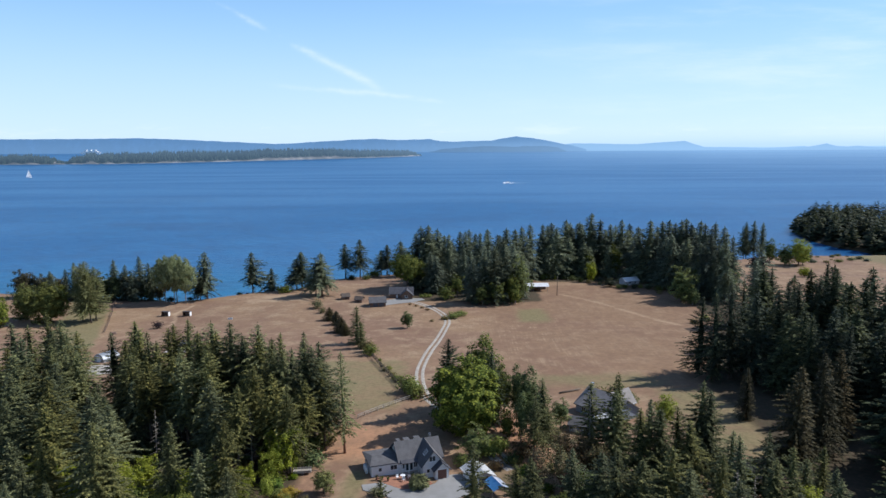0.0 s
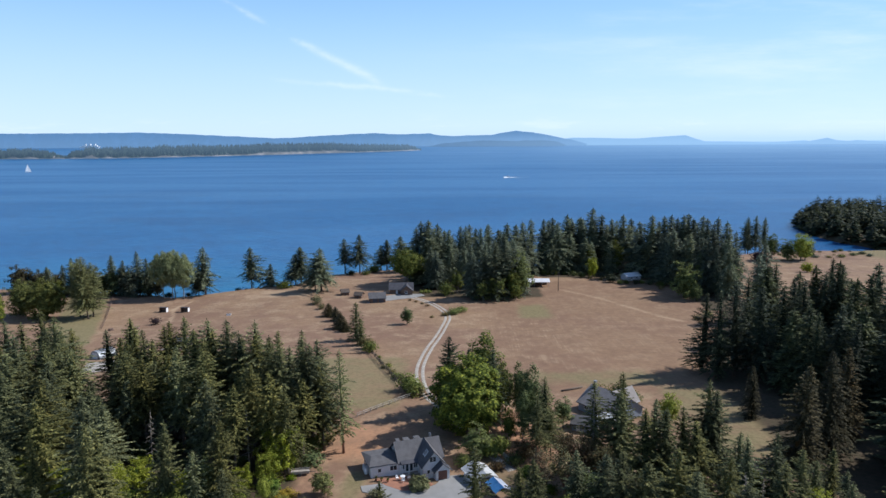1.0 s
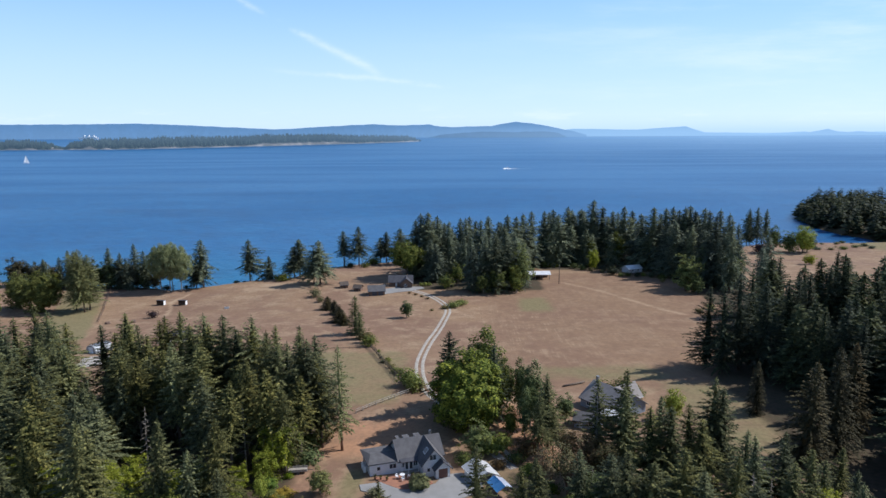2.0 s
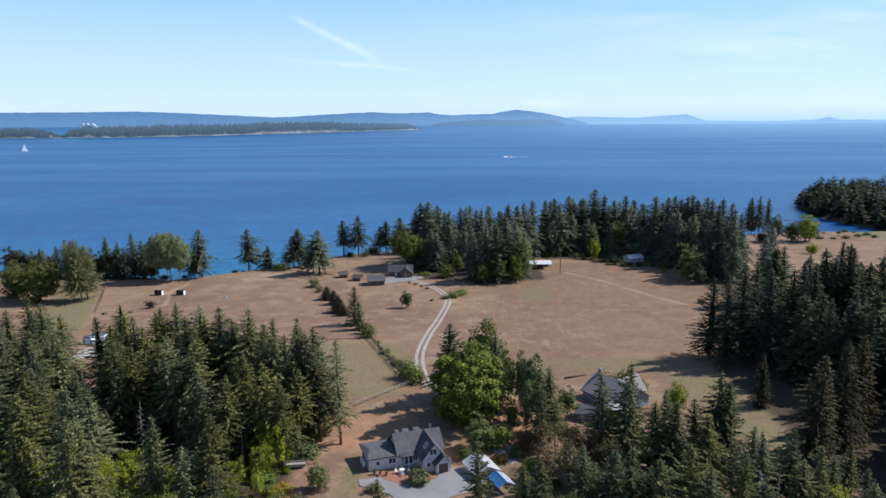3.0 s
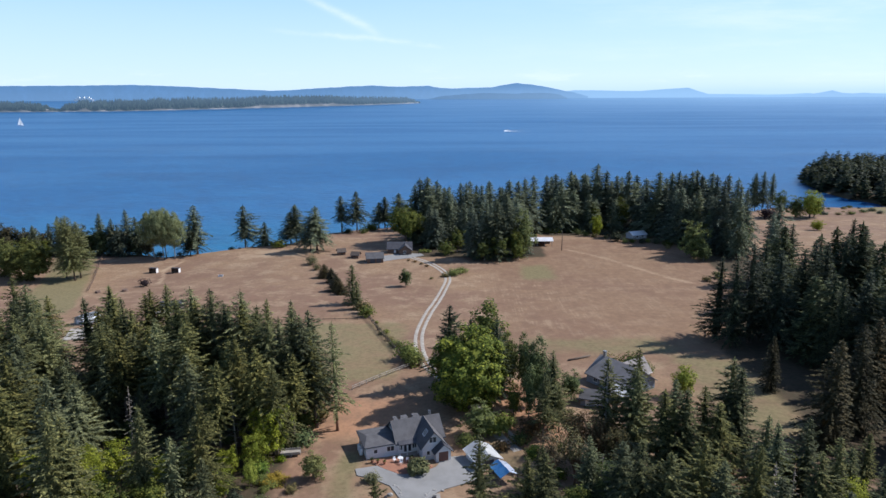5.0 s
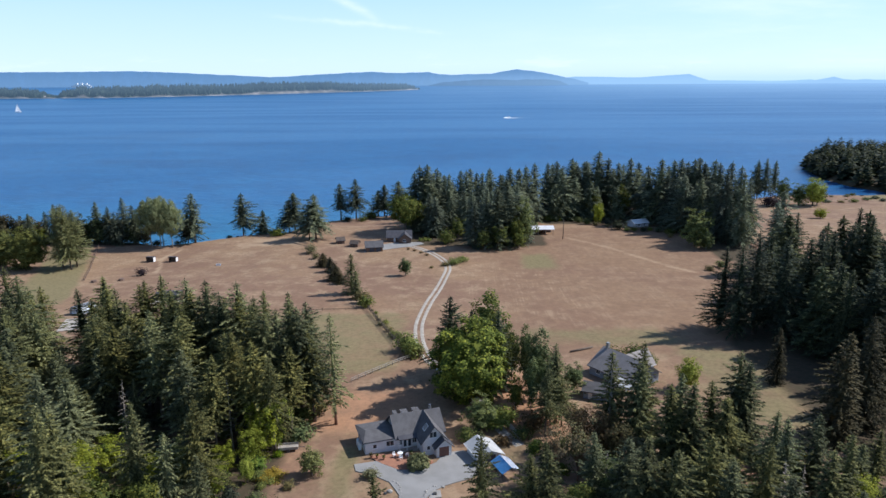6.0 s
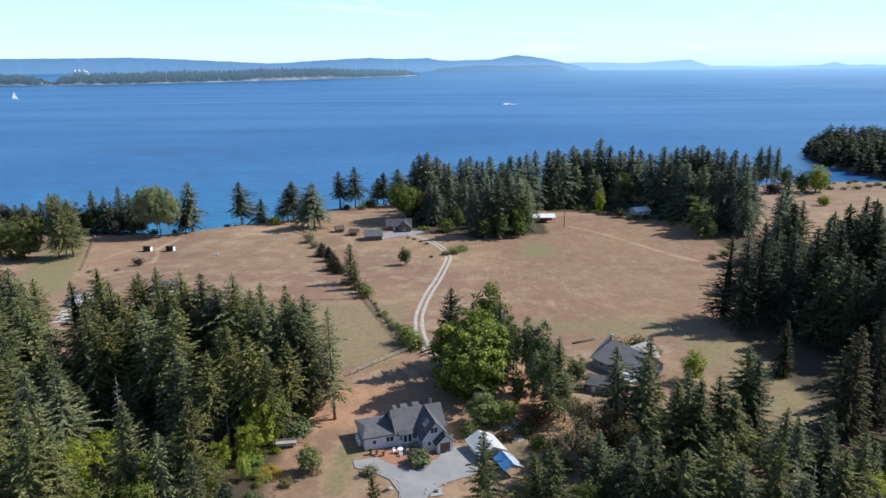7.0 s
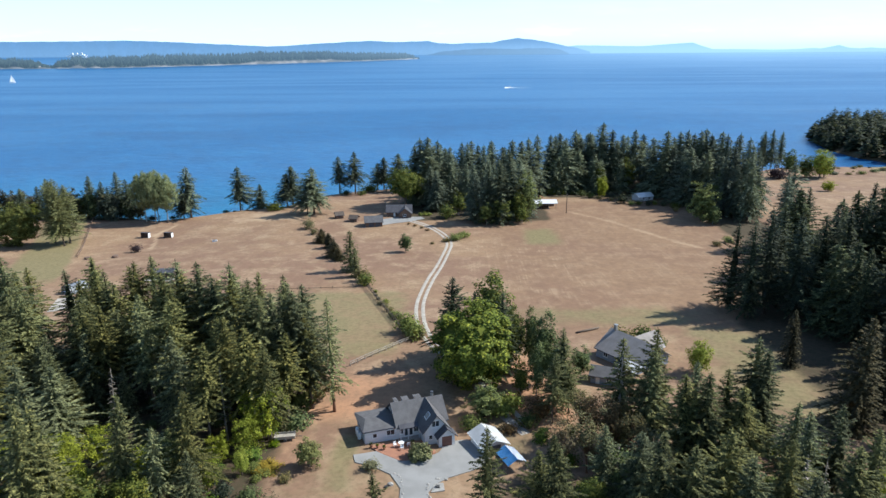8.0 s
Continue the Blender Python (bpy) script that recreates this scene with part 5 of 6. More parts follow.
fill(SHRUBS[:5], 3, 81, "undergrowth", 10, 70, 112, 156, 70, 1.2, 3.2, 2.2, taken, lambda x, y: not (-25 < x < 12 and y > 128) and not (26 < x < 52 and y > 150), 1.2)
fill(SHRUBS[:5], 3, 82, "undergrowth", -60, -26, 116, 156, 26, 1.0, 2.6, 2.2, taken, lambda x, y: x < -30 or y < 130)


taken = [(-36.8, 136.0), (-35.8, 147.0), (-28.8, 137.2)]
fill(GROVE_LEAFY, 12, 95, "broadleaf trees in the near grove", -92, -43, 112, 141, 20, 6, 11, 4.6, taken, None, 1.0)
fill([SHRUBS[5], SHRUBS[0], SHRUBS[1]], 3, 96, "undergrowth", -96, -42, 108, 146, 46, 1.6, 4, 2.6, taken, None, 1.3)


# dead and half-dead trees standing in the near woods
def snag_kind(seed, height):
    r = random.Random(seed)
    vs, fs = [], []
    for k in range(34):
        z = height * (0.25 + 0.72 * k / 34)
        a, q = k * 2.4 + r.uniform(-0.5, 0.5), (1 - k / 40) * r.uniform(1.2, 3.4)
        p = Vector((0, 0, z))
        tip = p + Vector((math.cos(a) * q, math.sin(a) * q, r.uniform(-0.5, 0.4)))
        v, f = tube([p, p.lerp(tip, 0.6) + Vector((0, 0, 0.1)), tip], [0.12, 0.09, 0.04], 4)
        o = len(vs)
        vs += v
        fs += [tuple(i + o for i in g) for g in f]
    return tree_kind("dead_tree", None, trunk_mesh("snag_trunk", r, height, 0.2, BARK_PALE), raw_mesh("snag_limbs", vs, fs, BARK_PALE), "grey dead tree with bare broken branches")


SNAGS = [snag_kind(91, 18.0), snag_kind(92, 15.0)]
for i, (x, y, h) in enumerate(((-66, 160, 17), (-58, 152, 13), (-71, 150, 14), (52, 119, 15), (56, 121, 13), (30, 146, 20), (-47, 146, 16), (25, 126, 12))):
    plant(SNAGS[i % 2], x, y, h, 18 if i % 2 == 0 else 15, rt, "dead trees in the woods")


# cape across the cove: woods too far off to count
def cape_woods():
    rng = random.Random(90)
    spots = []
    for _ in range(1300):
        x, y = rng.uniform(338, 720), rng.uniform(634, 905)
        d = inland(x, y)
        if d > 1 and (d < 90 or rng.random() < 0.4):
            spots.append((x, y, ground_z(x, y) - 1, rng.uniform(14, 30) * (0.7 if d < 12 else 1), rng.uniform(5.0, 8.0)))
    vs, fs = [], []
    for x, y, z, h, r in spots:
        for k in range(40):
            u = (k + rng.random()) / 40
            a = k * 2.4 + rng.uniform(-0.4, 0.4)
            q = r * (1 - u * u) ** 0.7 * rng.uniform(0.6, 1.15) + 0.3
            out = Vector((math.cos(a), math.sin(a), rng.uniform(-0.5, 0.1))).normalized()
            side = out.cross(Vector((rng.uniform(-0.4, 0.4), rng.uniform(-0.4, 0.4), 1))).normalized()
            kite(vs, fs, Vector((x, y, z + h * (0.04 + 0.94 * u))), out, side, q * 1.25, q * 0.9 + 0.5)
        v, f = tube([(x, y, z), (x, y, z + h * 0.9)], [0.4, 0.1], 4)
        o = len(vs)
        vs += [Vector(p) for p in v]
        fs += [tuple(i + o for i in g) for g in f]
    tagged(new("cape_woods", raw_mesh("cape_woods", vs, fs, FIR_DARK)), "dense dark fir woods on a cape", "woods", kind="stuff")


cape_woods()


# ---- drive, paving, fences ----
def ribbon(name, pts, width, material, lift=0.06, offset=0.0, thick=0.05, step=1.5):
    """A strip laid on the ground along a smooth line."""
    P = [Vector(p) for p in pts]
    line = []
    for i in range(len(P) - 1):
        a, b, c, d = P[max(0, i - 1)], P[i], P[i + 1], P[min(len(P) - 1, i + 2)]
        n = max(2, int((c - b).length / step))
        for k in range(n):
            t = k / n
            line.append(0.5 * (2 * b + (c - a) * t + (2 * a - 5 * b + 4 * c - d) * t * t + (3 * b - a - 3 * c + d) * t ** 3))
    line.append(P[-1])
    vs, fs = [], []
    for i, p in enumerate(line):
        w = (line[min(i + 1, len(line) - 1)] - line[max(0, i - 1)]).normalized()
        s = Vector((w.y, -w.x))
        wob = 0.12 * noise.noise((p.x * 0.5, p.y * 0.5, offset))
        for k in (-0.5, -0.25, 0.25, 0.5):
            q = p + s * (offset + k * width + (wob if abs(k) == 0.5 else 0))
            vs.append((q.x, q.y, ground_z(q.x, q.y) + (lift if abs(k) < 0.4 else lift - thick)))
        if i:
            o = (i - 1) * 4
            for k in range(3):
                fs.append((o + k, o + k + 1, o + 5 + k, o + 4 + k))
    return raw_mesh(name, vs, fs, material, True)


DRIVE = [(-26, 371), (-17, 360), (-9, 342), (-6.2, 326), (-7.5, 305), (-9.8, 282), (-12.2, 262), (-13.9, 240), (-13.5, 224), (-11.5, 209), (-8.5, 198), (-3, 186), (3, 172), (9, 160), (12, 152)]
drive = anchor("road_gravel_drive", Matrix(), "two pale gravel wheel tracks across dry grass", "drive")
tagged(drive, kind="structure")
for off in (-1.05, 1.05):
    o = new("wheel_track", ribbon("wheel_track", DRIVE, 1.15, GRAVEL, 0.07, off))
    o.parent = drive


def plate(name, pts, material, label, lift=0.07, cat="paving"):
    """A laid surface that follows the ground, with a low edge."""
    bm = B()
    vs = [bm.verts.new((x, y, 0)) for x, y in pts]
    bm.faces.new(vs)
    bmesh.ops.triangulate(bm, faces=bm.faces)
    bmesh.ops.subdivide_edges(bm, edges=bm.edges, cuts=3, use_grid_fill=True)
    r = bmesh.ops.extrude_face_region(bm, geom=bm.faces[:])
    ups = {v for v in r["geom"] if isinstance(v, bmesh.types.BMVert)}
    for v in bm.verts:
        v.co.z = ground_z(v.co.x, v.co.y) + (lift + 0.08 if v in ups else -0.3)
    bmesh.ops.recalc_face_normals(bm, faces=bm.faces)
    return tagged(part(name, bm, material), label, cat, kind="structure")


def patch(name, pts, z, thick, material, label, cat="paving"):
    bm = B()
    slab(bm, [(x, y, z) for x, y in pts], thick)
    return tagged(part(name, bm, material), label, cat, kind="structure")


HZ = ground_z(-10, 142)
plate("pavement_forecourt", [(-21.3, 141.2), (-20.6, 138.6), (-17, 137.2), (-13.6, 134.8), (-11.4, 130.5), (-11.2, 124), (-12.5, 114), (-8.0, 112), (-6.2, 122), (-6.4, 129.5), (-5.2, 132), (-3, 134), (1.0, 136.2), (4.0, 138.5), (5.2, 142), (0.5, 147.5), (-3.5, 146.6), (-5, 142.4), (-8, 140.0), (-12, 139.2), (-15.5, 141.4), (-17, 142.6)], PAVING, "pale grey gravel forecourt before the white house")
plate("pavement_mulch_bed", [(-18.6, 144.2), (-17, 142.6), (-15.5, 141.4), (-12, 139.2), (-8, 140.0), (-5.6, 142.4), (-7.5, 146.5), (-13, 147)], SOIL_RED, "rust-red bark mulch bed along the house front", 0.1, "flower bed")
plate("pavement_grey_yard", [(-50, 358), (-44, 360), (-36, 366), (-27, 370), (-20, 377), (-22, 381), (-34, 381), (-45, 372)], PAVING, "grey gravel yard before the dark-roofed house")
plate("pavement_left_yard", [(-130, 224), (-121, 228), (-127, 243), (-136, 240)], GRAVEL, "pale bare yard beside a metal shed")


def fence(name, a, b, material, label, rails=2, height=1.25, gap=2.6, size=0.16):
    f = anchor(name, Matrix(), label, "fence")
    a, b = Vector(a), Vector(b)
    n = max(1, round((b - a).length / gap))
    pts = []
    for i in range(n + 1):
        p = a.lerp(b, i / n)
        pts.append(Vector((p.x, p.y, ground_z(p.x, p.y))))
        bm = B()
        box(bm, p.x - size / 2, p.x + size / 2, p.y - size / 2, p.y + size / 2, pts[-1].z - 0.3, pts[-1].z + height + rt.uniform(-0.04, 0.06), 0.015)
        part("post", bm, material, f)
    for i in range(n):
        for k in range(rails):
            h = height * (0.45 + 0.42 * k)
            p, q = pts[i], pts[i + 1]
            s = (q - p).cross(Vector((0, 0, 1))).normalized() * 0.035
            bm = B()
            solid(bm, [p - s + Vector((0, 0, h)), p + s + Vector((0, 0, h)), p + s + Vector((0, 0, h + 0.15)), p - s + Vector((0, 0, h + 0.15))], q - p)
            part("rail", bm, material, f)
    return f


fence("rail_fence", (-28.3, 182.3), (-14.2, 200.5), GREYWOOD, "silvered post-and-rail fence across dry grass", 2)
fence("paddock_fence", (-33.7, 254), (-15.5, 201), DARKWOOD, "dark wooden paddock fence beside the drive", 3)
fence("paddock_fence", (-78, 250), (-33.7, 254), DARKWOOD, "low dark wire-and-post paddock fence", 1, 1.0, 4.0, 0.12)
fence("lane_fence", (-201, 386), (-166, 306), TIMBER, "weathered wooden fence along the grassy lane", 2, 1.15, 3.4, 0.12)


# ---- houses ----
def window(parent, m, w, h, bars=1):
    """Frame, sill and panes, set in the wall; m puts its middle bottom on the wall face, outward along -y."""
    f = anchor("window", m, "", "")
    for k in ("label", "category", "group"):
        if k in f:
            del f[k]
    f.parent = parent
    t = 0.09
    bm = B()
    box(bm, -w / 2, -w / 2 + t, -0.06, 0.05, 0, h)
    box(bm, w / 2 - t, w / 2, -0.06, 0.05, 0, h)
    box(bm, -w / 2 + t, w / 2 - t, -0.06, 0.05, h - t, h)
    box(bm, -w / 2 + t, w / 2 - t, -0.06, 0.05, 0, t)
    for i in range(bars):
        x = -w / 2 + w * (i + 1) / (bars + 1)
        box(bm, x - 0.035, x + 0.035, -0.05, 0.05, t, h - t)
    part("frame", bm, TRIM, f)
    bm = B()
    box(bm, -w / 2 - 0.08, w / 2 + 0.08, -0.14, 0.04, -0.07, -0.003)
    part("sill", bm, TRIM, f)
    for i in range(bars + 1):
        x0 = -w / 2 + w * i / (bars + 1) + 0.04
        x1 = -w / 2 + w * (i + 1) / (bars + 1) - 0.04
        bm = B()
        box(bm, x0, x1, -0.02, 0.0, t, h - t)
        part("pane", bm, GLASS, f)
    return f


def gable_roof(parent, x0, x1, y0, y1, eave, ridge_z, along, material, over=0.45, thick=0.2, name="roof", trim=None):
    """Two slopes and a ridge; along 'x' or 'y' is the way of the ridge."""
    for sgn in (-1, 1):
        bm = B()
        if along == "x":
            ym = (y0 + y1) / 2
            ye = (y0 - over) if sgn < 0 else (y1 + over)
            drop = (ridge_z - eave) / abs((y1 - y0) / 2) * over
            pts = [(x0 - over, ye, eave - drop), (x1 + over, ye, eave - drop), (x1 + over, ym, ridge_z), (x0 - over, ym, ridge_z)]
        else:
            xm = (x0 + x1) / 2
            xe = (x0 - over) if sgn < 0 else (x1 + over)
            drop = (ridge_z - eave) / abs((x1 - x0) / 2) * over
            pts = [(xe, y0 - over, eave - drop), (xe, y1 + over, eave - drop), (xm, y1 + over, ridge_z), (xm, y0 - over, ridge_z)]
        slab(bm, pts, thick)
        part(name, bm, material, parent)
        if trim is not None:
            bm = B()
            a, b = Vector(pts[0]), Vector(pts[1])
            s = Vector((0, 0, 1))
            q = Vector((0, -0.03 * (1 if sgn < 0 else -1), 0)) if along == "x" else Vector((-0.03 * (1 if sgn < 0 else -1), 0, 0))
            solid(bm, [a + q, a - s * 0.22 + q, a - s * 0.22 + q * 3, a + q * 3], b - a)
            part("fascia", bm, trim, parent)


def gable_walls(parent, x0, x1, y0, y1, eave, ridge_z, along, material, foot=-0.6):
    """A closed shell: the gabled block of walls under a roof."""
    bm = B()
    if along == "x":
        ym = (y0 + y1) / 2
        solid(bm, [(x0, y0, foot), (x0, y1, foot), (x0, y1, eave), (x0, ym, ridge_z - 0.12), (x0, y0, eave)], (x1 - x0, 0, 0))
    else:
        xm = (x0 + x1) / 2
        solid(bm, [(x0, y0, foot), (x1, y0, foot), (x1, y0, eave), (xm, y0, ridge_z - 0.12), (x0, y0, eave)], (0, y1 - y0, 0))
    return part("wall", bm, material, parent)


def place(x, y, turn, z=None):
    return Matrix.Translation((x, y, ground_z(x, y) if z is None else z)) @ Matrix.Rotation(radians(turn), 4, "Z")


def T(x, y, z, rz=0):
    return pose(x, y, z, 0, 0, rz)


def white_house():
    h = anchor("white_house", place(-19.6, 145.3, 20, HZ + 0.1), "white two-storey house with grey shingle roofs and dark trim", "house")
    # low wing
    bm = B()
    solid(bm, [(0, 0, -0.8), (6.6, 0, -0.8), (6.6, 7.4, -0.8), (0, 7.4, -0.8)], (0, 0, 3.5))
    part("wall", bm, WHITE, h)
    bm = B()
    slab(bm, [(-0.4, -0.45, 2.72), (6.6, -0.45, 2.72), (6.6, 3.6, 3.35), (0.9, 3.6, 3.35)], 0.16)
    slab(bm, [(6.6, 7.8, 2.72), (-0.4, 7.8, 2.72), (0.9, 3.6, 3.35), (6.6, 3.6, 3.35)], 0.16)
    slab(bm, [(-0.4, 7.8, 2.72), (-0.4, -0.45, 2.72), (0.9, 3.6, 3.35)], 0.16)
    part("wing_roof", bm, SHINGLE, h)
    bm = B()
    box(bm, -0.46, 6.6, -0.52, -0.45, 2.5, 2.73)
    part("fascia", bm, DARKTRIM, h)
    bm = B()
    box(bm, -0.53, -0.46, -0.52, 7.8, 2.5, 2.73)
    part("fascia", bm, DARKTRIM, h)
    # main block
    gable_walls(h, 6.6, 16.6, -0.4, 7.4, 3.0, 6.0, "x", WHITE, -0.8)
    gable_roof(h, 6.6, 16.6, -0.4, 7.4, 3.0, 6.0, "x", SHINGLE, 0.5, 0.2, "roof", DARKTRIM)
    # cross gable
    gable_walls(h, 11.0, 15.8, -4.2, 3.4, 3.3, 6.1, "y", WHITE, -0.8)
    gable_roof(h, 11.0, 15.8, -4.2, 3.0, 3.3, 6.15, "y", SHINGLE, 0.5, 0.2, "roof", DARKTRIM)
    # garage bay with its own small gable
    gable_walls(h, 13.4, 16.6, -5.8, -4.2, 2.35, 3.75, "y", WHITE, -0.8)
    gable_roof(h, 13.4, 16.6, -5.8, -3.9, 2.35, 3.8, "y", SHINGLE_DARK, 0.45, 0.16, "porch_roof", DARKTRIM)
    d = B()
    box(d, 13.95, 16.05, -5.86, -5.78, -0.05, 2.05, 0.02)
    gd = part("garage_door", d, DOOR_BROWN, h, "brown panelled garage door")
    for k in range(4):
        bm = B()
        box(bm, 14.05, 15.95, -5.89, -5.861, 0.08 + 0.49 * k, 0.5 + 0.49 * k, 0.012)
        part("panel", bm, DOOR_BROWN, gd)
    bm = B()
    box(bm, 13.8, 13.95, -5.87, -5.78, -0.05, 2.2)
    box(bm, 16.05, 16.2, -5.87, -5.78, -0.05, 2.2)
    box(bm, 13.95, 16.05, -5.87, -5.78, 2.05, 2.2)
    part("door_surround", bm, TRIM, h)
    # porch between wing and gable: recessed dark entry with white french doors
    bm = B()
    slab(bm, [(6.7, -1.7, 2.75), (10.9, -1.7, 2.75), (10.9, -0.35, 3.05), (6.7, -0.35, 3.05)], 0.14)
    part("porch_roof", bm, SHINGLE_DARK, h)
    for x in (6.9, 8.4, 10.7):
        bm = B()
        box(bm, x - 0.07, x + 0.07, -1.55, -1.41, -0.2, 2.66, 0.01)
        part("porch_post", bm, TRIM, h)
    bm = B()
    box(bm, 6.7, 10.9, -1.8, -0.4, -0.5, 0.12)
    part("porch_deck", bm, GREYWOOD, h)
    for x in (8.3, 9.25):
        bm = B()
        box(bm, x - 0.45, x + 0.45, -0.48, -0.4, 0.12, 2.2, 0.01)
        dd = part("french_door", bm, TRIM, h)
        bm = B()
        box(bm, x - 0.3, x + 0.3, -0.50, -0.485, 0.45, 2.0)
        part("pane", bm, GLASS, dd)
    window(h, T(10.3, -0.4, 0.9), 1.0, 1.2)
    window(h, T(7.3, -0.4, 0.9), 0.8, 1.2, 0)
    window(h, T(5.2, 0, 0.85), 1.7, 1.25, 1)
    window(h, T(2.0, 0, 0.85), 0.9, 1.0, 0)
    window(h, T(13.2, -4.2, 3.5), 1.6, 1.35, 1)
    window(h, T(12.2, -4.2, 0.9), 0.8, 1.0, 0)
    window(h, T(16.6, 5.2, 1.0, 90), 1.2, 1.2, 1)
    window(h, T(16.6, 3.5, 3.4, 90), 1.0, 1.1, 1)
    window(h, T(0, 4.0, 0.9, -90), 1.4, 1.1, 1)
    # skylight on the west slope of the cross gable
    sl = (6.15 - 3.3) / 2.4
    bm = B()
    slab(bm, [(11.8, -2.6, 3.3 + 0.8 * sl + 0.14), (11.8, -1.2, 3.3 + 0.8 * sl + 0.14), (12.7, -1.2, 3.3 + 1.7 * sl + 0.14), (12.7, -2.6, 3.3 + 1.7 * sl + 0.14)], 0.12)
    part("skylight", bm, METAL_WHITE, h)
    bm = B()
    slab(bm, [(11.88, -2.5, 3.3 + 0.88 * sl + 0.16), (11.88, -1.3, 3.3 + 0.88 * sl + 0.16), (12.62, -1.3, 3.3 + 1.62 * sl + 0.16), (12.62, -2.5, 3.3 + 1.62 * sl + 0.16)], 0.05)
    part("skylight_pane", bm, STONE, h)
    # rear dormers and chimney
    for x, w in ((7.6, 0.6), (9.6, 1.2), (12.2, 1.2)):
        bm = B()
        box(bm, x - w / 2, x + w / 2, 4.2, 5.8, 4.6, 5.55)
        part("dormer", bm, WHITE, h)
        bm = B()
        slab(bm, [(x - w / 2 - 0.12, 4.0, 5.68), (x + w / 2 + 0.12, 4.0, 5.68), (x + w / 2 + 0.12, 6.1, 5.58), (x - w / 2 - 0.12, 6.1, 5.58)], 0.1)
        part("dormer_roof", bm, SHINGLE, h)
    bm = B()
    box(bm, 14.9, 15.4, 4.1, 4.6, 5.0, 6.5, 0.03)
    ch = part("chimney", bm, STONE, h)
    bm = B()
    box(bm, 14.84, 15.46, 4.04, 4.66, 6.503, 6.6, 0.02)
    part("chimney_cap", bm, DARKTRIM, ch)


white_house()


def wall_tank(x, y):
    """An upright rounded container with a domed lid and a valve."""
    t = anchor("wall_tank", place(x, y, 20, HZ + 0.1), "white rounded container against the house wall", "tank", "containers by the house wall")
    v, f = tube([(0, 0, -0.25), (0, 0, 0.05), (0, 0, 1.0), (0, 0, 1.15), (0, 0, 1.22)], [0.36, 0.4, 0.4, 0.3, 0.12], 14)
    o = new("body", raw_mesh("tank_body", v, f, TRIM, True))
    o.parent = t
    v, f = tube([(0, 0, 1.21), (0, 0, 1.36)], [0.07, 0.07], 8)
    o = new("valve", raw_mesh("tank_valve", v, f, METAL_GREY, True))
    o.parent = t


for x, y in ((-21.0, 147.4), (-21.35, 148.4), (-21.7, 149.4)):
    wall_tank(x, y)


def simple_house(name, m, label, w, d, eave, ridge_z, roof_mat, wall_mat, doors=(), windows=(), chimney=None, along="x", over=0.5):
    h = anchor(name, m, label, "house")
    gable_walls(h, 0, w, 0, d, eave, ridge_z, along, wall_mat, -1.0)
    gable_roof(h, 0, w, 0, d, eave, ridge_z, along, roof_mat, over, 0.2, "roof", DARKTRIM)
    for x, ww, hh, z in windows:
        window(h, T(x, 0, z), ww, hh)
    for x, ww, hh, mt in doors:
        bm = B()
        box(bm, x - ww / 2, x + ww / 2, -0.06, 0.02, 0.0, hh, 0.015)
        part("door", bm, mt, h)
    if chimney:
        bm = B()
        x, y, z0, z1 = chimney
        box(bm, x - 0.38, x + 0.38, y - 0.34, y + 0.34, z0, z1, 0.03)
        ch = part("chimney", bm, STONE, h)
        bm = B()
        box(bm, x - 0.46, x + 0.46, y - 0.42, y + 0.42, z1 + 0.003, z1 + 0.12, 0.02)
        part("chimney_cap", bm, METAL_GREY, ch)
    return h


# second house among the trees
g2 = simple_house("grey_house", place(33.8, 189.0, -54), "grey-roofed house among trees with blue-grey siding", 13.5, 11, 2.7, 6.4, SHINGLE_PALE, BLUEGREY, (), ((3, 1.4, 1.2, 0.9), (8, 1.8, 1.2, 0.9), (12, 1.4, 1.2, 0.9)), (1.0, 5.5, 5.0, 7.6))
gable_walls(g2, 3.6, 9.0, 8.0, 14.5, 2.8, 5.8, "y", BLUEGREY, -1)
gable_roof(g2, 3.6, 9.0, 6.5, 14.5, 2.8, 5.9, "y", SHINGLE_PALE, 0.45, 0.18, "roof", TRIM)
bm = B()
slab(bm, [(10.0, -3.6, 2.3), (15.5, -3.6, 2.3), (15.5, 0.2, 2.75), (10.0, 0.2, 2.75)], 0.14)
part("porch_roof", bm, METAL_PALE, g2)
for x in (10.2, 15.3):
    bm = B()
    box(bm, x - 0.08, x + 0.08, -3.5, -3.34, -0.8, 2.17, 0.01)
    part("porch_post", bm, TRIM, g2)
simple_house("grey_annex", place(29.5, 173.5, -20), "small annex with a pinkish grey roof below the house", 6.5, 5, 2.3, 3.6, SHINGLE, BLUEGREY, ((1.6, 0.9, 2.0, TRIM),), ((4.2, 1.2, 1.0, 0.9),))

# dark-roofed house by the point, with its garage
simple_house("point_house", place(-40.2, 381.5, 4), "low house with dark grey roof by a gravel yard", 13, 8, 2.8, 5.6, SHINGLE_DARK, TIMBER, ((4, 1.0, 2.1, TRIM),), ((8, 1.8, 1.2, 0.9), (11, 1.2, 1.2, 0.9)), None, "x", 0.6)
simple_house("point_house_wing", place(-33.6, 378, 4), "gabled dark-roofed house wing", 6.5, 9, 2.8, 5.4, SHINGLE_DARK, TIMBER, (), ((3, 1.6, 1.3, 0.9),), None, "y", 0.6)
simple_house("garage", place(-48.6, 358.5, 10), "garage with a grey gabled roof on a gravel yard", 8.5, 7, 2.7, 5.0, SHINGLE, TIMBER, ((3, 2.4, 2.1, DARKTRIM), (6.3, 2.4, 2.1, DARKTRIM)))
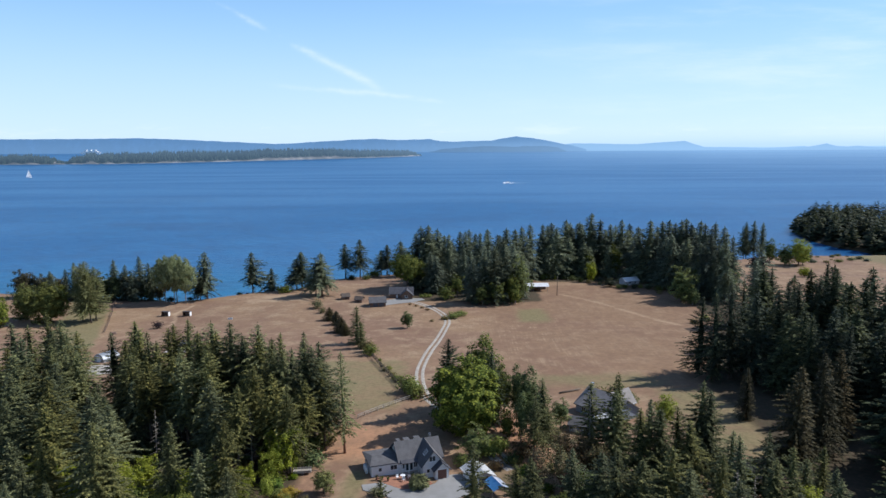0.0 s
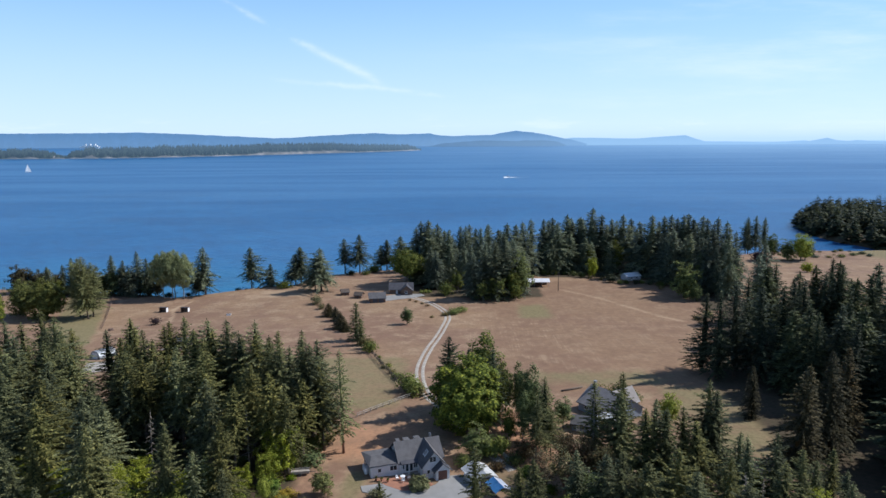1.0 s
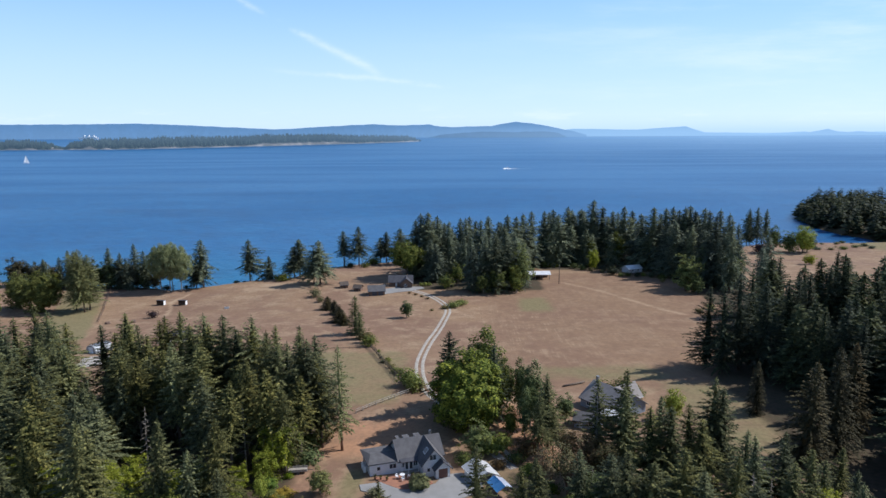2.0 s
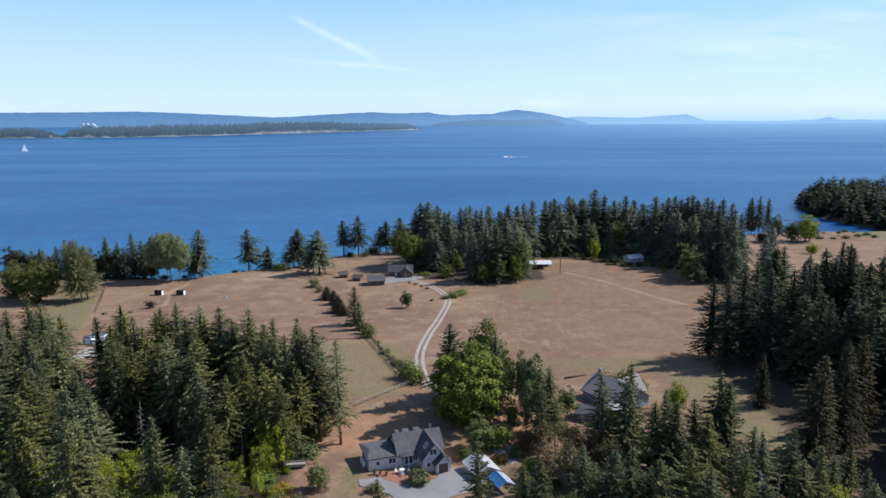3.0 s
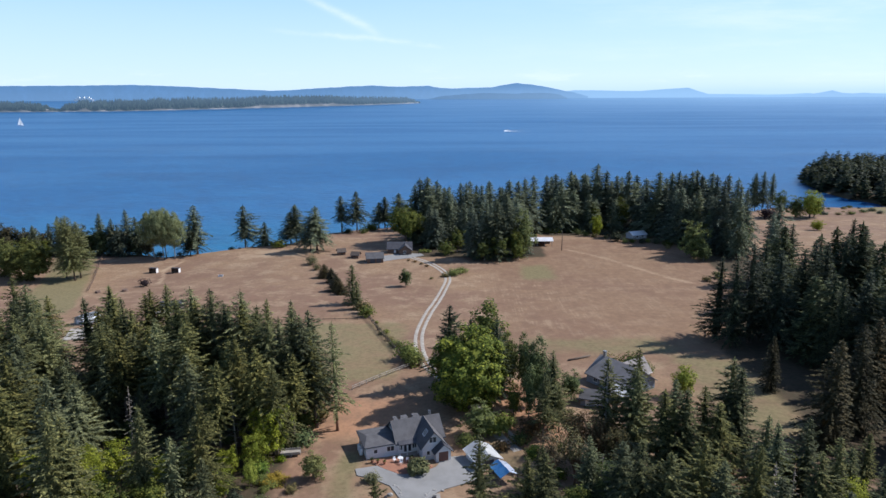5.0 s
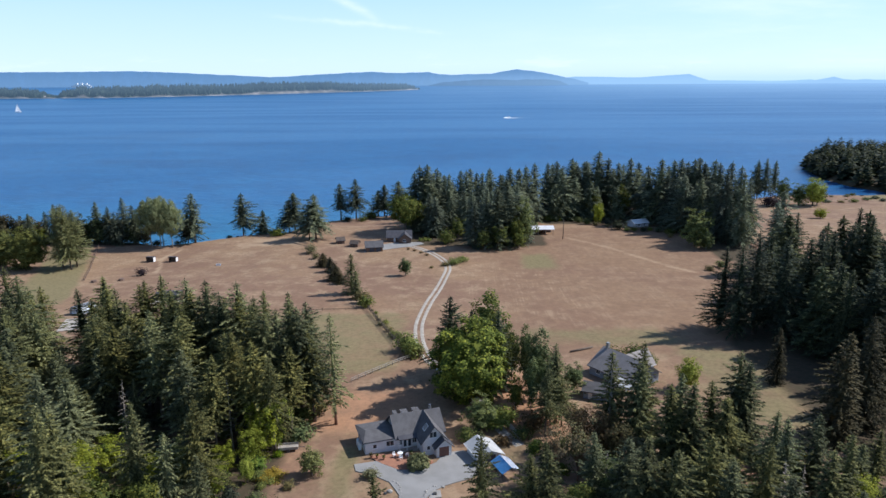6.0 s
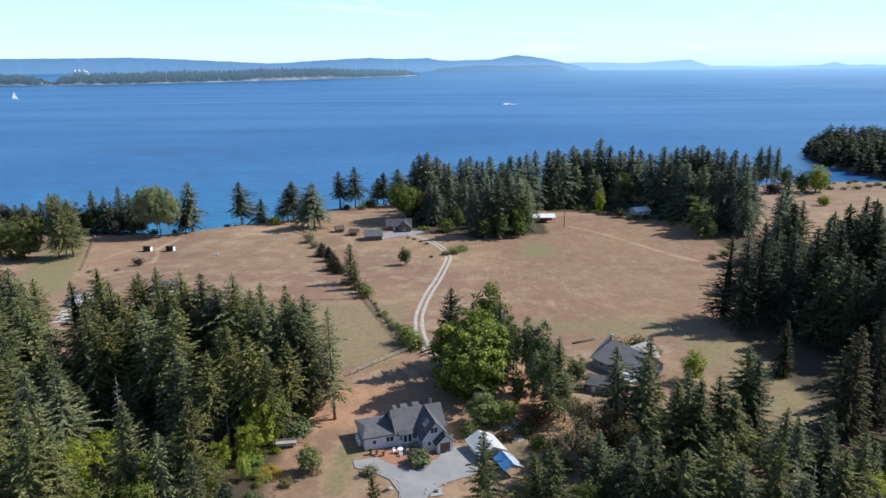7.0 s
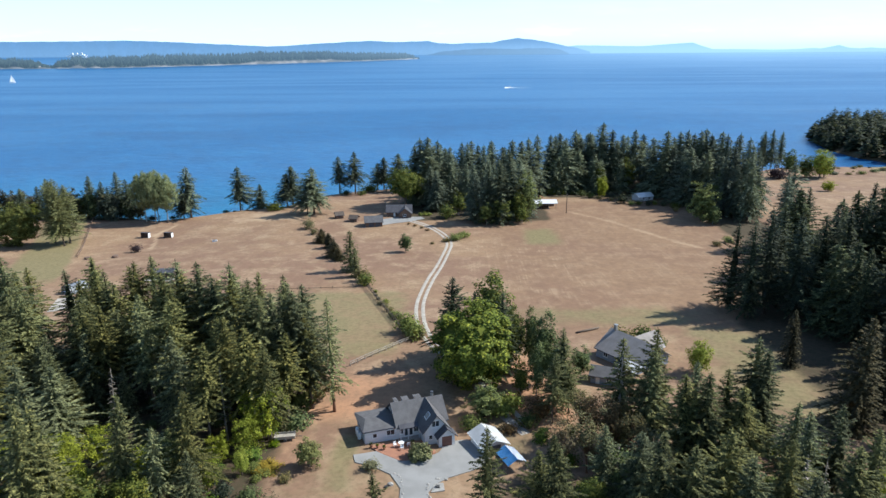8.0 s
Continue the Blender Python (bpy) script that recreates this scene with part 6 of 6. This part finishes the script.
for x, y, tn in ((-66.5, 376.5, 20), (-58.5, 370, -10)):
    simple_house("garden_hut", place(x, y, tn), "small brown wooden garden hut in dry grass", 4, 4, 2.1, 3.4, DARKWOOD, TIMBER, ((2, 0.9, 1.9, DARKWOOD),))
for x, y, h in ((-22.5, 384, 2.4), (-20.2, 384.6, 2.6), (-18, 385, 2.2)):
    plant(SHRUBS[4], x, y, h, 3, rt, "hedge by the point house", "clipped yellow-green hedge shrub beside the house", wide=1.0)
for x, y in ((-27.5, 364.5), (-24, 361), (-20.5, 356.5), (-17.2, 351.5)):
    plant(SHRUBS[3], x, y, 1.3, 3, rt, "small shrubs along the drive", "small rust-red shrub beside the drive", wide=1.3)
# white-roofed barn
def open_barn():
    b = anchor("open_barn", place(39.5, 404, 2), "open-sided barn with a low white metal roof", "barn")
    gable_roof(b, 0, 13, 0, 8, 3.2, 4.4, "x", METAL_WHITE, 0.6, 0.15, "roof")
    for x in (0.2, 4.4, 8.6, 12.8):
        for y in (0.2, 7.8):
            bm = B()
            box(bm, x - 0.12, x + 0.12, y - 0.12, y + 0.12, -0.6, 3.3, 0.01)
            part("post", bm, GREYWOOD, b)
    bm = B()
    box(bm, 0, 13, 7.95, 8.1, -0.6, 3.2)
    part("back_wall", bm, TIMBER, b)
    bm = B()
    box(bm, 0.35, 4.2, 2.0, 7.5, -0.6, 3.0)
    part("store_room", bm, TIMBER, b)


open_barn()
simple_house("white_cottage", place(104, 426, 24), "small white cottage with a pale roof behind shrubs", 10, 7, 2.6, 4.4, TRIM, WHITE, (), ((3, 1.2, 1.2, 0.9), (7, 1.2, 1.2, 0.9)))
simple_house("timber_lodge", place(106, 468, 0), "brown-roofed lodge half hidden by firs", 16, 9, 3.2, 6.5, TIMBER, DARKWOOD, (), ((4, 1.6, 1.3, 0.9),))

# field shelters at the left
for x, y in ((-157.2, 347), (-145.6, 346.5)):
    s = anchor("field_shelter", place(x, y, -6), "small dark field shelter with a pale end wall", "shelter", "field shelters")
    bm = B()
    solid(bm, [(0, 0, -0.5), (3.9, 0, -0.5), (3.9, 2.0, -0.5), (0, 2.0, -0.5)], (0, 0, 0.52))
    part("floor_plinth", bm, DARKWOOD, s)
    for x0, x1, y0, y1, mt in ((0, 0.12, 0.1, 2.0, TIMBER), (3.78, 3.9, 0.1, 2.0, TRIM), (0.12, 3.78, 1.88, 2.0, TIMBER)):
        bm = B()
        box(bm, x0, x1, y0, y1, 0.0, 2.3)
        part("wall", bm, mt, s)
    bm = B()
    slab(bm, [(-0.2, -0.3, 2.7), (4.1, -0.3, 2.7), (4.1, 2.2, 2.4), (-0.2, 2.2, 2.4)], 0.12)
    part("roof", bm, SHINGLE_DARK, s)


def metal_shed():
    s = anchor("metal_shed", place(-137, 247, -28), "round-roofed galvanised metal shed beside a yard", "shed")
    bm = B()
    n = 12
    loop = [(-2.9 * math.cos(math.pi * i / n), 0, 0.8 + 2.3 * math.sin(math.pi * i / n)) for i in range(n + 1)]
    solid(bm, [(-2.9, 0, -0.6)] + loop + [(2.9, 0, -0.6)], (0, 7, 0))
    part("shell", bm, METAL_GREY, s)
    bm = B()
    box(bm, -1.3, 1.3, -0.07, -0.004, -0.3, 2.3, 0.02)
    part("door", bm, METAL_WHITE, s)


metal_shed()
simple_house("paddock_stable", place(-117, 268, 5), "low stable with a dark flat roof and pale apron", 8, 5, 2.3, 2.9, SHINGLE_DARK, DARKWOOD, ((3, 1.2, 2.0, TIMBER), (6, 1.2, 2.0, TIMBER)))
plate("pavement_stable_apron", [(-119, 262), (-107, 263), (-107, 267.5), (-119, 266.5)], GRAVEL, "pale trodden apron before the stable")


# outbuildings by the white house
def white_shed():
    s = anchor("white_shed", place(3.6, 141.4, 24, HZ), "white metal-roofed shed beside the forecourt", "shed")
    gable_walls(s, 0, 4.8, 0, 6, 1.9, 3.0, "y", WHITE, -0.8)
    gable_roof(s, 0, 4.8, 0, 6, 1.9, 3.05, "y", METAL_PALE, 0.5, 0.12, "roof", TRIM)
    bm = B()
    box(bm, 1.3, 3.5, -0.06, -0.004, -0.1, 1.8, 0.015)
    part("door", bm, DARKTRIM, s)
    window(s, T(0, 4, 0.7, -90), 1.0, 0.8)


def tarp_canopy():
    s = anchor("canopy", place(7.6, 135.2, 24, HZ) @ Matrix.Diagonal((0.85, 0.85, 0.92, 1)), "open canopy under a sagging blue and white tarpaulin", "canopy")
    # The right slope is near white: its sunlit look is put into the colour.
    for x0, x1, mt, lab in ((0, 2.3, TARP, "sagging blue tarpaulin slope"), (2.3, 4.6, TARP_WHITE, "sunlit white tarpaulin slope")):
        bm = B()
        nx, ny = 6, 8
        grid = []
        for j in range(ny + 1):
            for i in range(nx + 1):
                x = x0 + (x1 - x0) * i / nx
                y = -0.3 + 6.0 * j / ny
                z = 3.4 - 1.1 * abs(x - 2.3) / 2.3 - 0.12 * math.sin(math.pi * i / nx) * abs(math.sin(3 * math.pi * j / ny)) + 0.03 * noise.noise((x * 2, y * 2, 0))
                grid.append(bm.verts.new((x, y, z)))
        for j in range(ny):
            for i in range(nx):
                o = j * (nx + 1) + i
                bm.faces.new((grid[o], grid[o + 1], grid[o + nx + 2], grid[o + nx + 1]))
        bmesh.ops.solidify(bm, geom=bm.faces[:], thickness=0.02)
        part("tarpaulin", bm, mt, s, lab)
    for x in (0.1, 4.5):
        for y in (0, 2.7, 5.4):
            bm = B()
            box(bm, x - 0.06, x + 0.06, y - 0.06, y + 0.06, -0.6, 2.3, 0.01)
            part("post", bm, DARKWOOD, s)
    bm = B()
    solid(bm, [(0, 5.6, -0.4), (4.6, 5.6, -0.4), (4.6, 5.6, 2.2), (2.3, 5.6, 3.25), (0, 5.6, 2.2)], (0, 0.08, 0))
    part("back_panel", bm, DARKTHING, s)


white_shed()
tarp_canopy()

# ---- boats ----
def sailboat():
    x, y = -1409, 2210
    b = anchor("sailboat", place(x, y, 50, sea_z(y)) @ Matrix.Scale(1.3, 4), "small white sailboat under sail on the strait", "boat")
    bm = B()
    n = 8
    ring = []
    for z, k in ((-0.4, 0.55), (1.3, 1.0)):
        ring.append([bm.verts.new((7 * t, 1.9 * k * (1 - abs(t) ** 2.2) * s, z)) for s in (1, -1) for t in ([-1 + 2 * i / n for i in range(n + 1)] if s > 0 else [1 - 2 * i / n for i in range(1, n)])])
    m = len(ring[0])
    for i in range(m):
        bm.faces.new((ring[0][i], ring[0][(i + 1) % m], ring[1][(i + 1) % m], ring[1][i]))
    bm.faces.new(ring[1])
    bmesh.ops.recalc_face_normals(bm, faces=bm.faces)
    part("hull", bm, TRIM, b)
    v, f = tube([(0.6, 0, 1.2), (0.6, 0, 21)], [0.14, 0.09], 6)
    o = new("mast", raw_mesh("mast", v, f, METAL_GREY, True))
    o.parent = b
    for name, loop in (("mainsail", [(0.4, 0.0, 2.4), (-6.2, 0.6, 2.4), (0.4, 0.1, 20.5)]), ("jib", [(0.9, 0.0, 17), (6.6, 0, 1.6), (0.9, 0.9, 2.0)])):
        bm = B()
        solid(bm, loop, (0, 0.05, 0))
        part(name, bm, TRIM, b)


def motorboat():
    b = anchor("motorboat", place(121, 1835, 178, sea_z(1835)), "white motorboat running with a pale wake", "boat")
    bm = B()
    solid(bm, [(-7, -2.4, -0.3), (5, -2.5, -0.3), (9, 0, 0.2), (5, 2.5, -0.3), (-7, 2.4, -0.3)], (0, 0, 2.6))
    part("hull", bm, TRIM, b)
    bm = B()
    solid(bm, [(-4.5, -1.7, 2.31), (2.8, -1.7, 2.31), (1.2, -1.4, 4.6), (-4.0, -1.4, 4.6)], (0, 3.1, 0))
    part("cabin", bm, TRIM, b)
    # Foam starts at the bow, humped up to cover the hull's dark side.
    vs, fs = [], []
    for i in range(31):
        t = i / 30
        for k in range(5):
            w = (k / 4 - 0.5) * (8 - 6.5 * t)
            vs.append((110 + 72 * t, 1830 + w + 14 * t, sea_z(1830 + w) + 2.0 * (1 - t) ** 3 * (1 - abs(k / 2 - 1)) + 0.3))
        if i:
            o = (i - 1) * 5
            fs += [(o + k, o + k + 1, o + 6 + k, o + 5 + k) for k in range(4)]
    tagged(new("wake", raw_mesh("wake", vs, fs, FOAM)), "thin pale foam wake around and behind the motorboat", "foam", kind="stuff")


def foam():
    m, n, l, p = node_mat("wake_foam")
    geo = n.new("ShaderNodeNewGeometry")
    f = noise_node(n, l, 0.25, 4, 0.7, geo.outputs["Position"])
    p.inputs["Base Color"].default_value = (0.85, 0.87, 0.9, 1)
    p.inputs["Roughness"].default_value = 0.8
    l.new(ramp(n, l, f, 0.12, 0.36), p.inputs["Alpha"])
    return m


FOAM = foam()
sailboat()
motorboat()


# ---- small things ----
def timber_path():
    p = anchor("timber_path", Matrix(), "two rows of pale timber planks laid as a path", "path")
    a, d = Vector((8.0, 157.5)), Vector((4.6, -8.6)).normalized()
    s = Vector((d.y, -d.x))
    for k in range(13):
        for q in (-0.55, 0.55):
            c = a + d * (0.72 * k) + s * q
            bm = B()
            z = ground_z(c.x, c.y) + 0.06
            pts = [c + d * u * 0.33 + s * v * 0.48 for u, v in ((-1, -1), (1, -1), (1, 1), (-1, 1))]
            slab(bm, [(t.x, t.y, z) for t in pts], 0.08)
            part("plank", bm, GREYWOOD, p)


def stone_ring(name, cx, cy, rx, ry, n, label, a0=0.0, a1=6.28):
    e = anchor(name, Matrix(), label, "stone edging")
    r = random.Random(7)
    for k in range(n):
        a = a0 + (a1 - a0) * k / n
        x, y = cx + rx * math.cos(a) + r.uniform(-0.2, 0.2), cy + ry * math.sin(a) + r.uniform(-0.2, 0.2)
        bm = B()
        bmesh.ops.create_icosphere(bm, subdivisions=1, radius=1.0)
        w = r.uniform(0.14, 0.36)
        for v in bm.verts:
            v.co = Vector((x + v.co.x * w * r.uniform(0.85, 1.15), y + v.co.y * w * r.uniform(0.85, 1.15), ground_z(x, y) + 0.12 + v.co.z * w * 0.6))
        part("stone", bm, STONE, e)


def boulder(x, y, s, label, mt=None, z=None):
    bm = B()
    bmesh.ops.create_icosphere(bm, subdivisions=2, radius=1.0)
    zz = ground_z(x, y) if z is None else z
    for v in bm.verts:
        k = 1 + 0.35 * noise.noise(v.co * 1.3 + Vector((x, y, 0)))
        v.co = Vector((x + v.co.x * s * k, y + v.co.y * s * 0.8 * k, zz + s * 0.35 + v.co.z * s * 0.6 * k))
    return tagged(part("boulder", bm, mt or STONE), label, "boulder")


def garden_chair(x, y, turn):
    c = anchor("garden_chair", place(x, y, turn, HZ + 0.27), "white garden chair on the mulch bed", "chair", "garden chairs")
    for name, dims in (("seat", (-0.28, 0.28, -0.28, 0.28, 0.42, 0.47)), ("backrest", (-0.28, 0.28, 0.22, 0.28, 0.47, 0.95))):
        bm = B()
        box(bm, *dims, 0.015)
        part(name, bm, TRIM, c)
    for sx in (-0.25, 0.25):
        for sy in (-0.25, 0.25):
            bm = B()
            box(bm, sx - 0.03, sx + 0.03, sy - 0.03, sy + 0.03, 0, 0.42)
            part("leg", bm, TRIM, c)


def garden_table(x, y):
    t = anchor("garden_table", place(x, y, 15, HZ + 0.27), "round white garden table by the porch", "table")
    bm = B()
    bmesh.ops.create_cone(bm, cap_ends=True, segments=20, radius1=0.6, radius2=0.6, depth=0.05, matrix=Matrix.Translation((0, 0, 0.72)))
    part("tabletop", bm, TRIM, t)
    v, f = tube([(0, 0, 0.02), (0, 0, 0.7)], [0.05, 0.05], 8)
    o = new("pedestal", raw_mesh("pedestal", v, f, TRIM))
    o.parent = t
    bm = B()
    bmesh.ops.create_cone(bm, cap_ends=True, segments=16, radius1=0.32, radius2=0.3, depth=0.04, matrix=Matrix.Translation((0, 0, 0.02)))
    part("foot", bm, TRIM, t)


def planter(x, y, s):
    p = anchor("planter", place(x, y, 0, HZ + 0.27), "clay planter with green leaves", "planter", "planters by the porch")
    bm = B()
    bmesh.ops.create_cone(bm, cap_ends=True, segments=12, radius1=s * 0.7, radius2=s, depth=s * 1.6, matrix=Matrix.Translation((0, 0, s * 0.8)))
    part("pot", bm, SOIL_RED, p)
    r = random.Random(int(x * 10))
    vs, fs = [], []
    for k in range(40):
        v = Vector((r.gauss(0, 1), r.gauss(0, 1), abs(r.gauss(0.6, 0.5)))).normalized()
        kite(vs, fs, Vector((0, 0, s * 1.6)), v, v.cross(Vector((0.3, 0.1, 1))).normalized(), s * r.uniform(1, 2), s * 0.4)
    o = new("leaves", raw_mesh("leaves", vs, fs, BROAD))
    o.parent = p


timber_path()
stone_ring("stone_edging", -4.2, 130.2, 2.6, 3.6, 18, "rounded pale stones edging the forecourt island", 1.2, 4.4)
stone_ring("stone_edging", -14.0, 129.0, 3.2, 6.5, 14, "rounded stones along the gravel forecourt edge", -0.6, 1.4)
patch("pavement_slab", [(-6.0, 129.4), (-3.6, 130.0), (-3.9, 132.2), (-5.4, 132.0)], ground_z(-5, 131) + 0.22, 0.4, STONE, "pale stone slab set in the dry lawn")
bm = B()
box(bm, -5.2, -4.5, 130.6, 131.2, ground_z(-5, 131) + 0.22, ground_z(-5, 131) + 0.5, 0.03)
tagged(part("well_cover", bm, DARKTHING), "dark square well cover on a slab", "cover")
boulder(-13.2, 131.6, 0.55, "pale rounded boulder in the dry lawn")
boulder(-14.0, 131.0, 0.35, "dark small boulder in the dry lawn", DARKTHING)
for x, y, tn in ((-13.6, 144.2, 30), (-12.2, 143.2, -40), (-11.0, 144.4, 200)):
    garden_chair(x, y, tn)
garden_table(-12.4, 144.4)
for x, y, s in ((-18.2, 143.9, 0.35), (-17.0, 143.6, 0.3), (-15.6, 143.2, 0.32), (-10.2, 145.2, 0.35)):
    planter(x, y, s)


# tall wooden pole in the far field, a log by the second house, a trough in the horse field
def pole(x, y, h, r, label):
    p = anchor("utility_pole", place(x, y, 0), label, "pole")
    v, f = tube([(0, 0, -0.5), (0.15, 0, h)], [r, r * 0.7], 8)
    o = new("shaft", raw_mesh("shaft", v, f, DARKWOOD, True))
    o.parent = p
    bm = B()
    box(bm, -0.1, 0.35, -0.6, 0.6, h - 1.0, h - 0.75, 0.02)
    part("crossarm", bm, DARKWOOD, p)


pole(55.9, 390.6, 10.8, 0.24, "weathered dark wooden pole in the dry field")
v, f = tube([(0, 0, 0), (0, 0, 8.2)], [0.38, 0.26], 9)
log = tagged(new("fallen_log", raw_mesh("fallen_log", v, f, BARK, True)), "long bare fallen log on dry grass", "log")
log.matrix_basis = Matrix.Translation((31.6, 206.9, ground_z(35, 209) + 0.3)) @ Matrix.Rotation(radians(30), 4, "Z") @ Matrix.Rotation(radians(90), 4, "Y")


def trough(x, y):
    t = anchor("water_trough", place(x, y, 12), "white water trough in the dry field", "trough")
    bm = B()
    box(bm, -1.1, 1.1, -0.5, 0.5, 0.0, 0.12)
    box(bm, -1.1, -1.02, -0.5, 0.5, 0.12, 0.75)
    box(bm, 1.02, 1.1, -0.5, 0.5, 0.12, 0.75)
    box(bm, -1.02, 1.02, -0.5, -0.42, 0.12, 0.75)
    box(bm, -1.02, 1.02, 0.42, 0.5, 0.12, 0.75)
    part("tub", bm, TRIM, t)
    bm = B()
    box(bm, -1.02, 1.02, -0.42, 0.42, 0.5, 0.6)
    part("water_surface", bm, GLASS, t)


trough(-116.4, 334.8)


def bench(x, y, turn):
    b = anchor("bench", place(x, y, turn), "dark wooden bench on the bluff edge", "bench", "benches on the bluff")
    bm = B()
    box(bm, -0.9, 0.9, -0.25, 0.25, 0.42, 0.5, 0.01)
    part("seat", bm, DARKWOOD, b)
    bm = B()
    box(bm, -0.9, 0.9, 0.22, 0.3, 0.5, 1.05, 0.01)
    part("backrest", bm, DARKWOOD, b)
    for s in (-0.75, 0.75):
        bm = B()
        box(bm, s - 0.06, s + 0.06, -0.22, 0.22, -0.1, 0.42)
        part("leg", bm, DARKWOOD, b)


for x, y, t in ((-135.6, 405, 170), (-132.8, 406, 175), (-130.2, 407, 185)):
    bench(x, y, t)


def hay_ring(x, y, r):
    bm = B()
    bmesh.ops.create_cone(bm, cap_ends=True, segments=14, radius1=r, radius2=r * 0.8, depth=1.0, matrix=Matrix.Translation((x, y, ground_z(x, y) + 0.45)))
    for v in bm.verts:
        v.co += Vector((rt.uniform(-0.15, 0.15), rt.uniform(-0.15, 0.15), rt.uniform(-0.1, 0.1)))
    tagged(part("brush_pile", bm, TIMBER), "low brown brush pile in the field", "brush pile")


hay_ring(-160, 303, 1.3)
hay_ring(-150, 307, 1.5)


def utility_trailer(x, y, turn, label):
    t = anchor("utility_trailer", place(x, y, turn), label, "trailer")
    bm = B()
    box(bm, -2.0, 2.0, -0.95, 0.95, 0.55, 0.7, 0.02)
    part("bed", bm, GREYWOOD, t)
    for dims in ((-2.0, 2.0, -1.0, -0.95, 0.55, 1.15), (-2.0, 2.0, 0.95, 1.0, 0.55, 1.15), (-2.05, -2.0, -1.0, 1.0, 0.55, 1.15)):
        bm = B()
        box(bm, *dims)
        part("side_board", bm, GREYWOOD, t)
    bm = B()
    solid(bm, [(2.0, -0.06, 0.5), (3.3, -0.06, 0.42), (3.3, 0.06, 0.42), (2.0, 0.06, 0.5)], (0, 0, 0.1))
    part("drawbar", bm, DARKTHING, t)
    for s in (-1.08, 1.08):
        bm = B()
        bmesh.ops.create_cone(bm, cap_ends=True, segments=16, radius1=0.34, radius2=0.34, depth=0.2, matrix=Matrix.Translation((0, s, 0.34)) @ Matrix.Rotation(radians(90), 4, "X"))
        part("wheel", bm, DARKTHING, t)


utility_trailer(-35.8, 147.0, 10, "small grey utility trailer parked under trees")
for x, y, s in ((-37.4, 156.4, 0.9), (-36.2, 155.0, 0.7), (-37.6, 153.6, 0.8)):
    boulder(x, y, s, "dark covered pile under the trees", DARKTHING)


# ferry lying off the far shore
def ferry():
    y = 4790
    f = anchor("ferry", place(-0.5428 * y, y, 0, sea_z(y) + 3), "white car ferry lying at the far landing", "ship")
    bm = B()
    solid(bm, [(-62, -10, -4), (62, -10, -4), (70, -10, 10), (-70, -10, 10)], (0, 20, 0))
    part("hull", bm, TRIM, f)
    bm = B()
    box(bm, -50, 55, -8, 8, 10, 17, 0.5)
    part("deckhouse", bm, TRIM, f)
    for x in (-30, 2, 36):
        bm = B()
        box(bm, x - 6, x + 6, -6, 6, 17, 27, 0.5)
        part("bridge", bm, TRIM, f)


ferry()
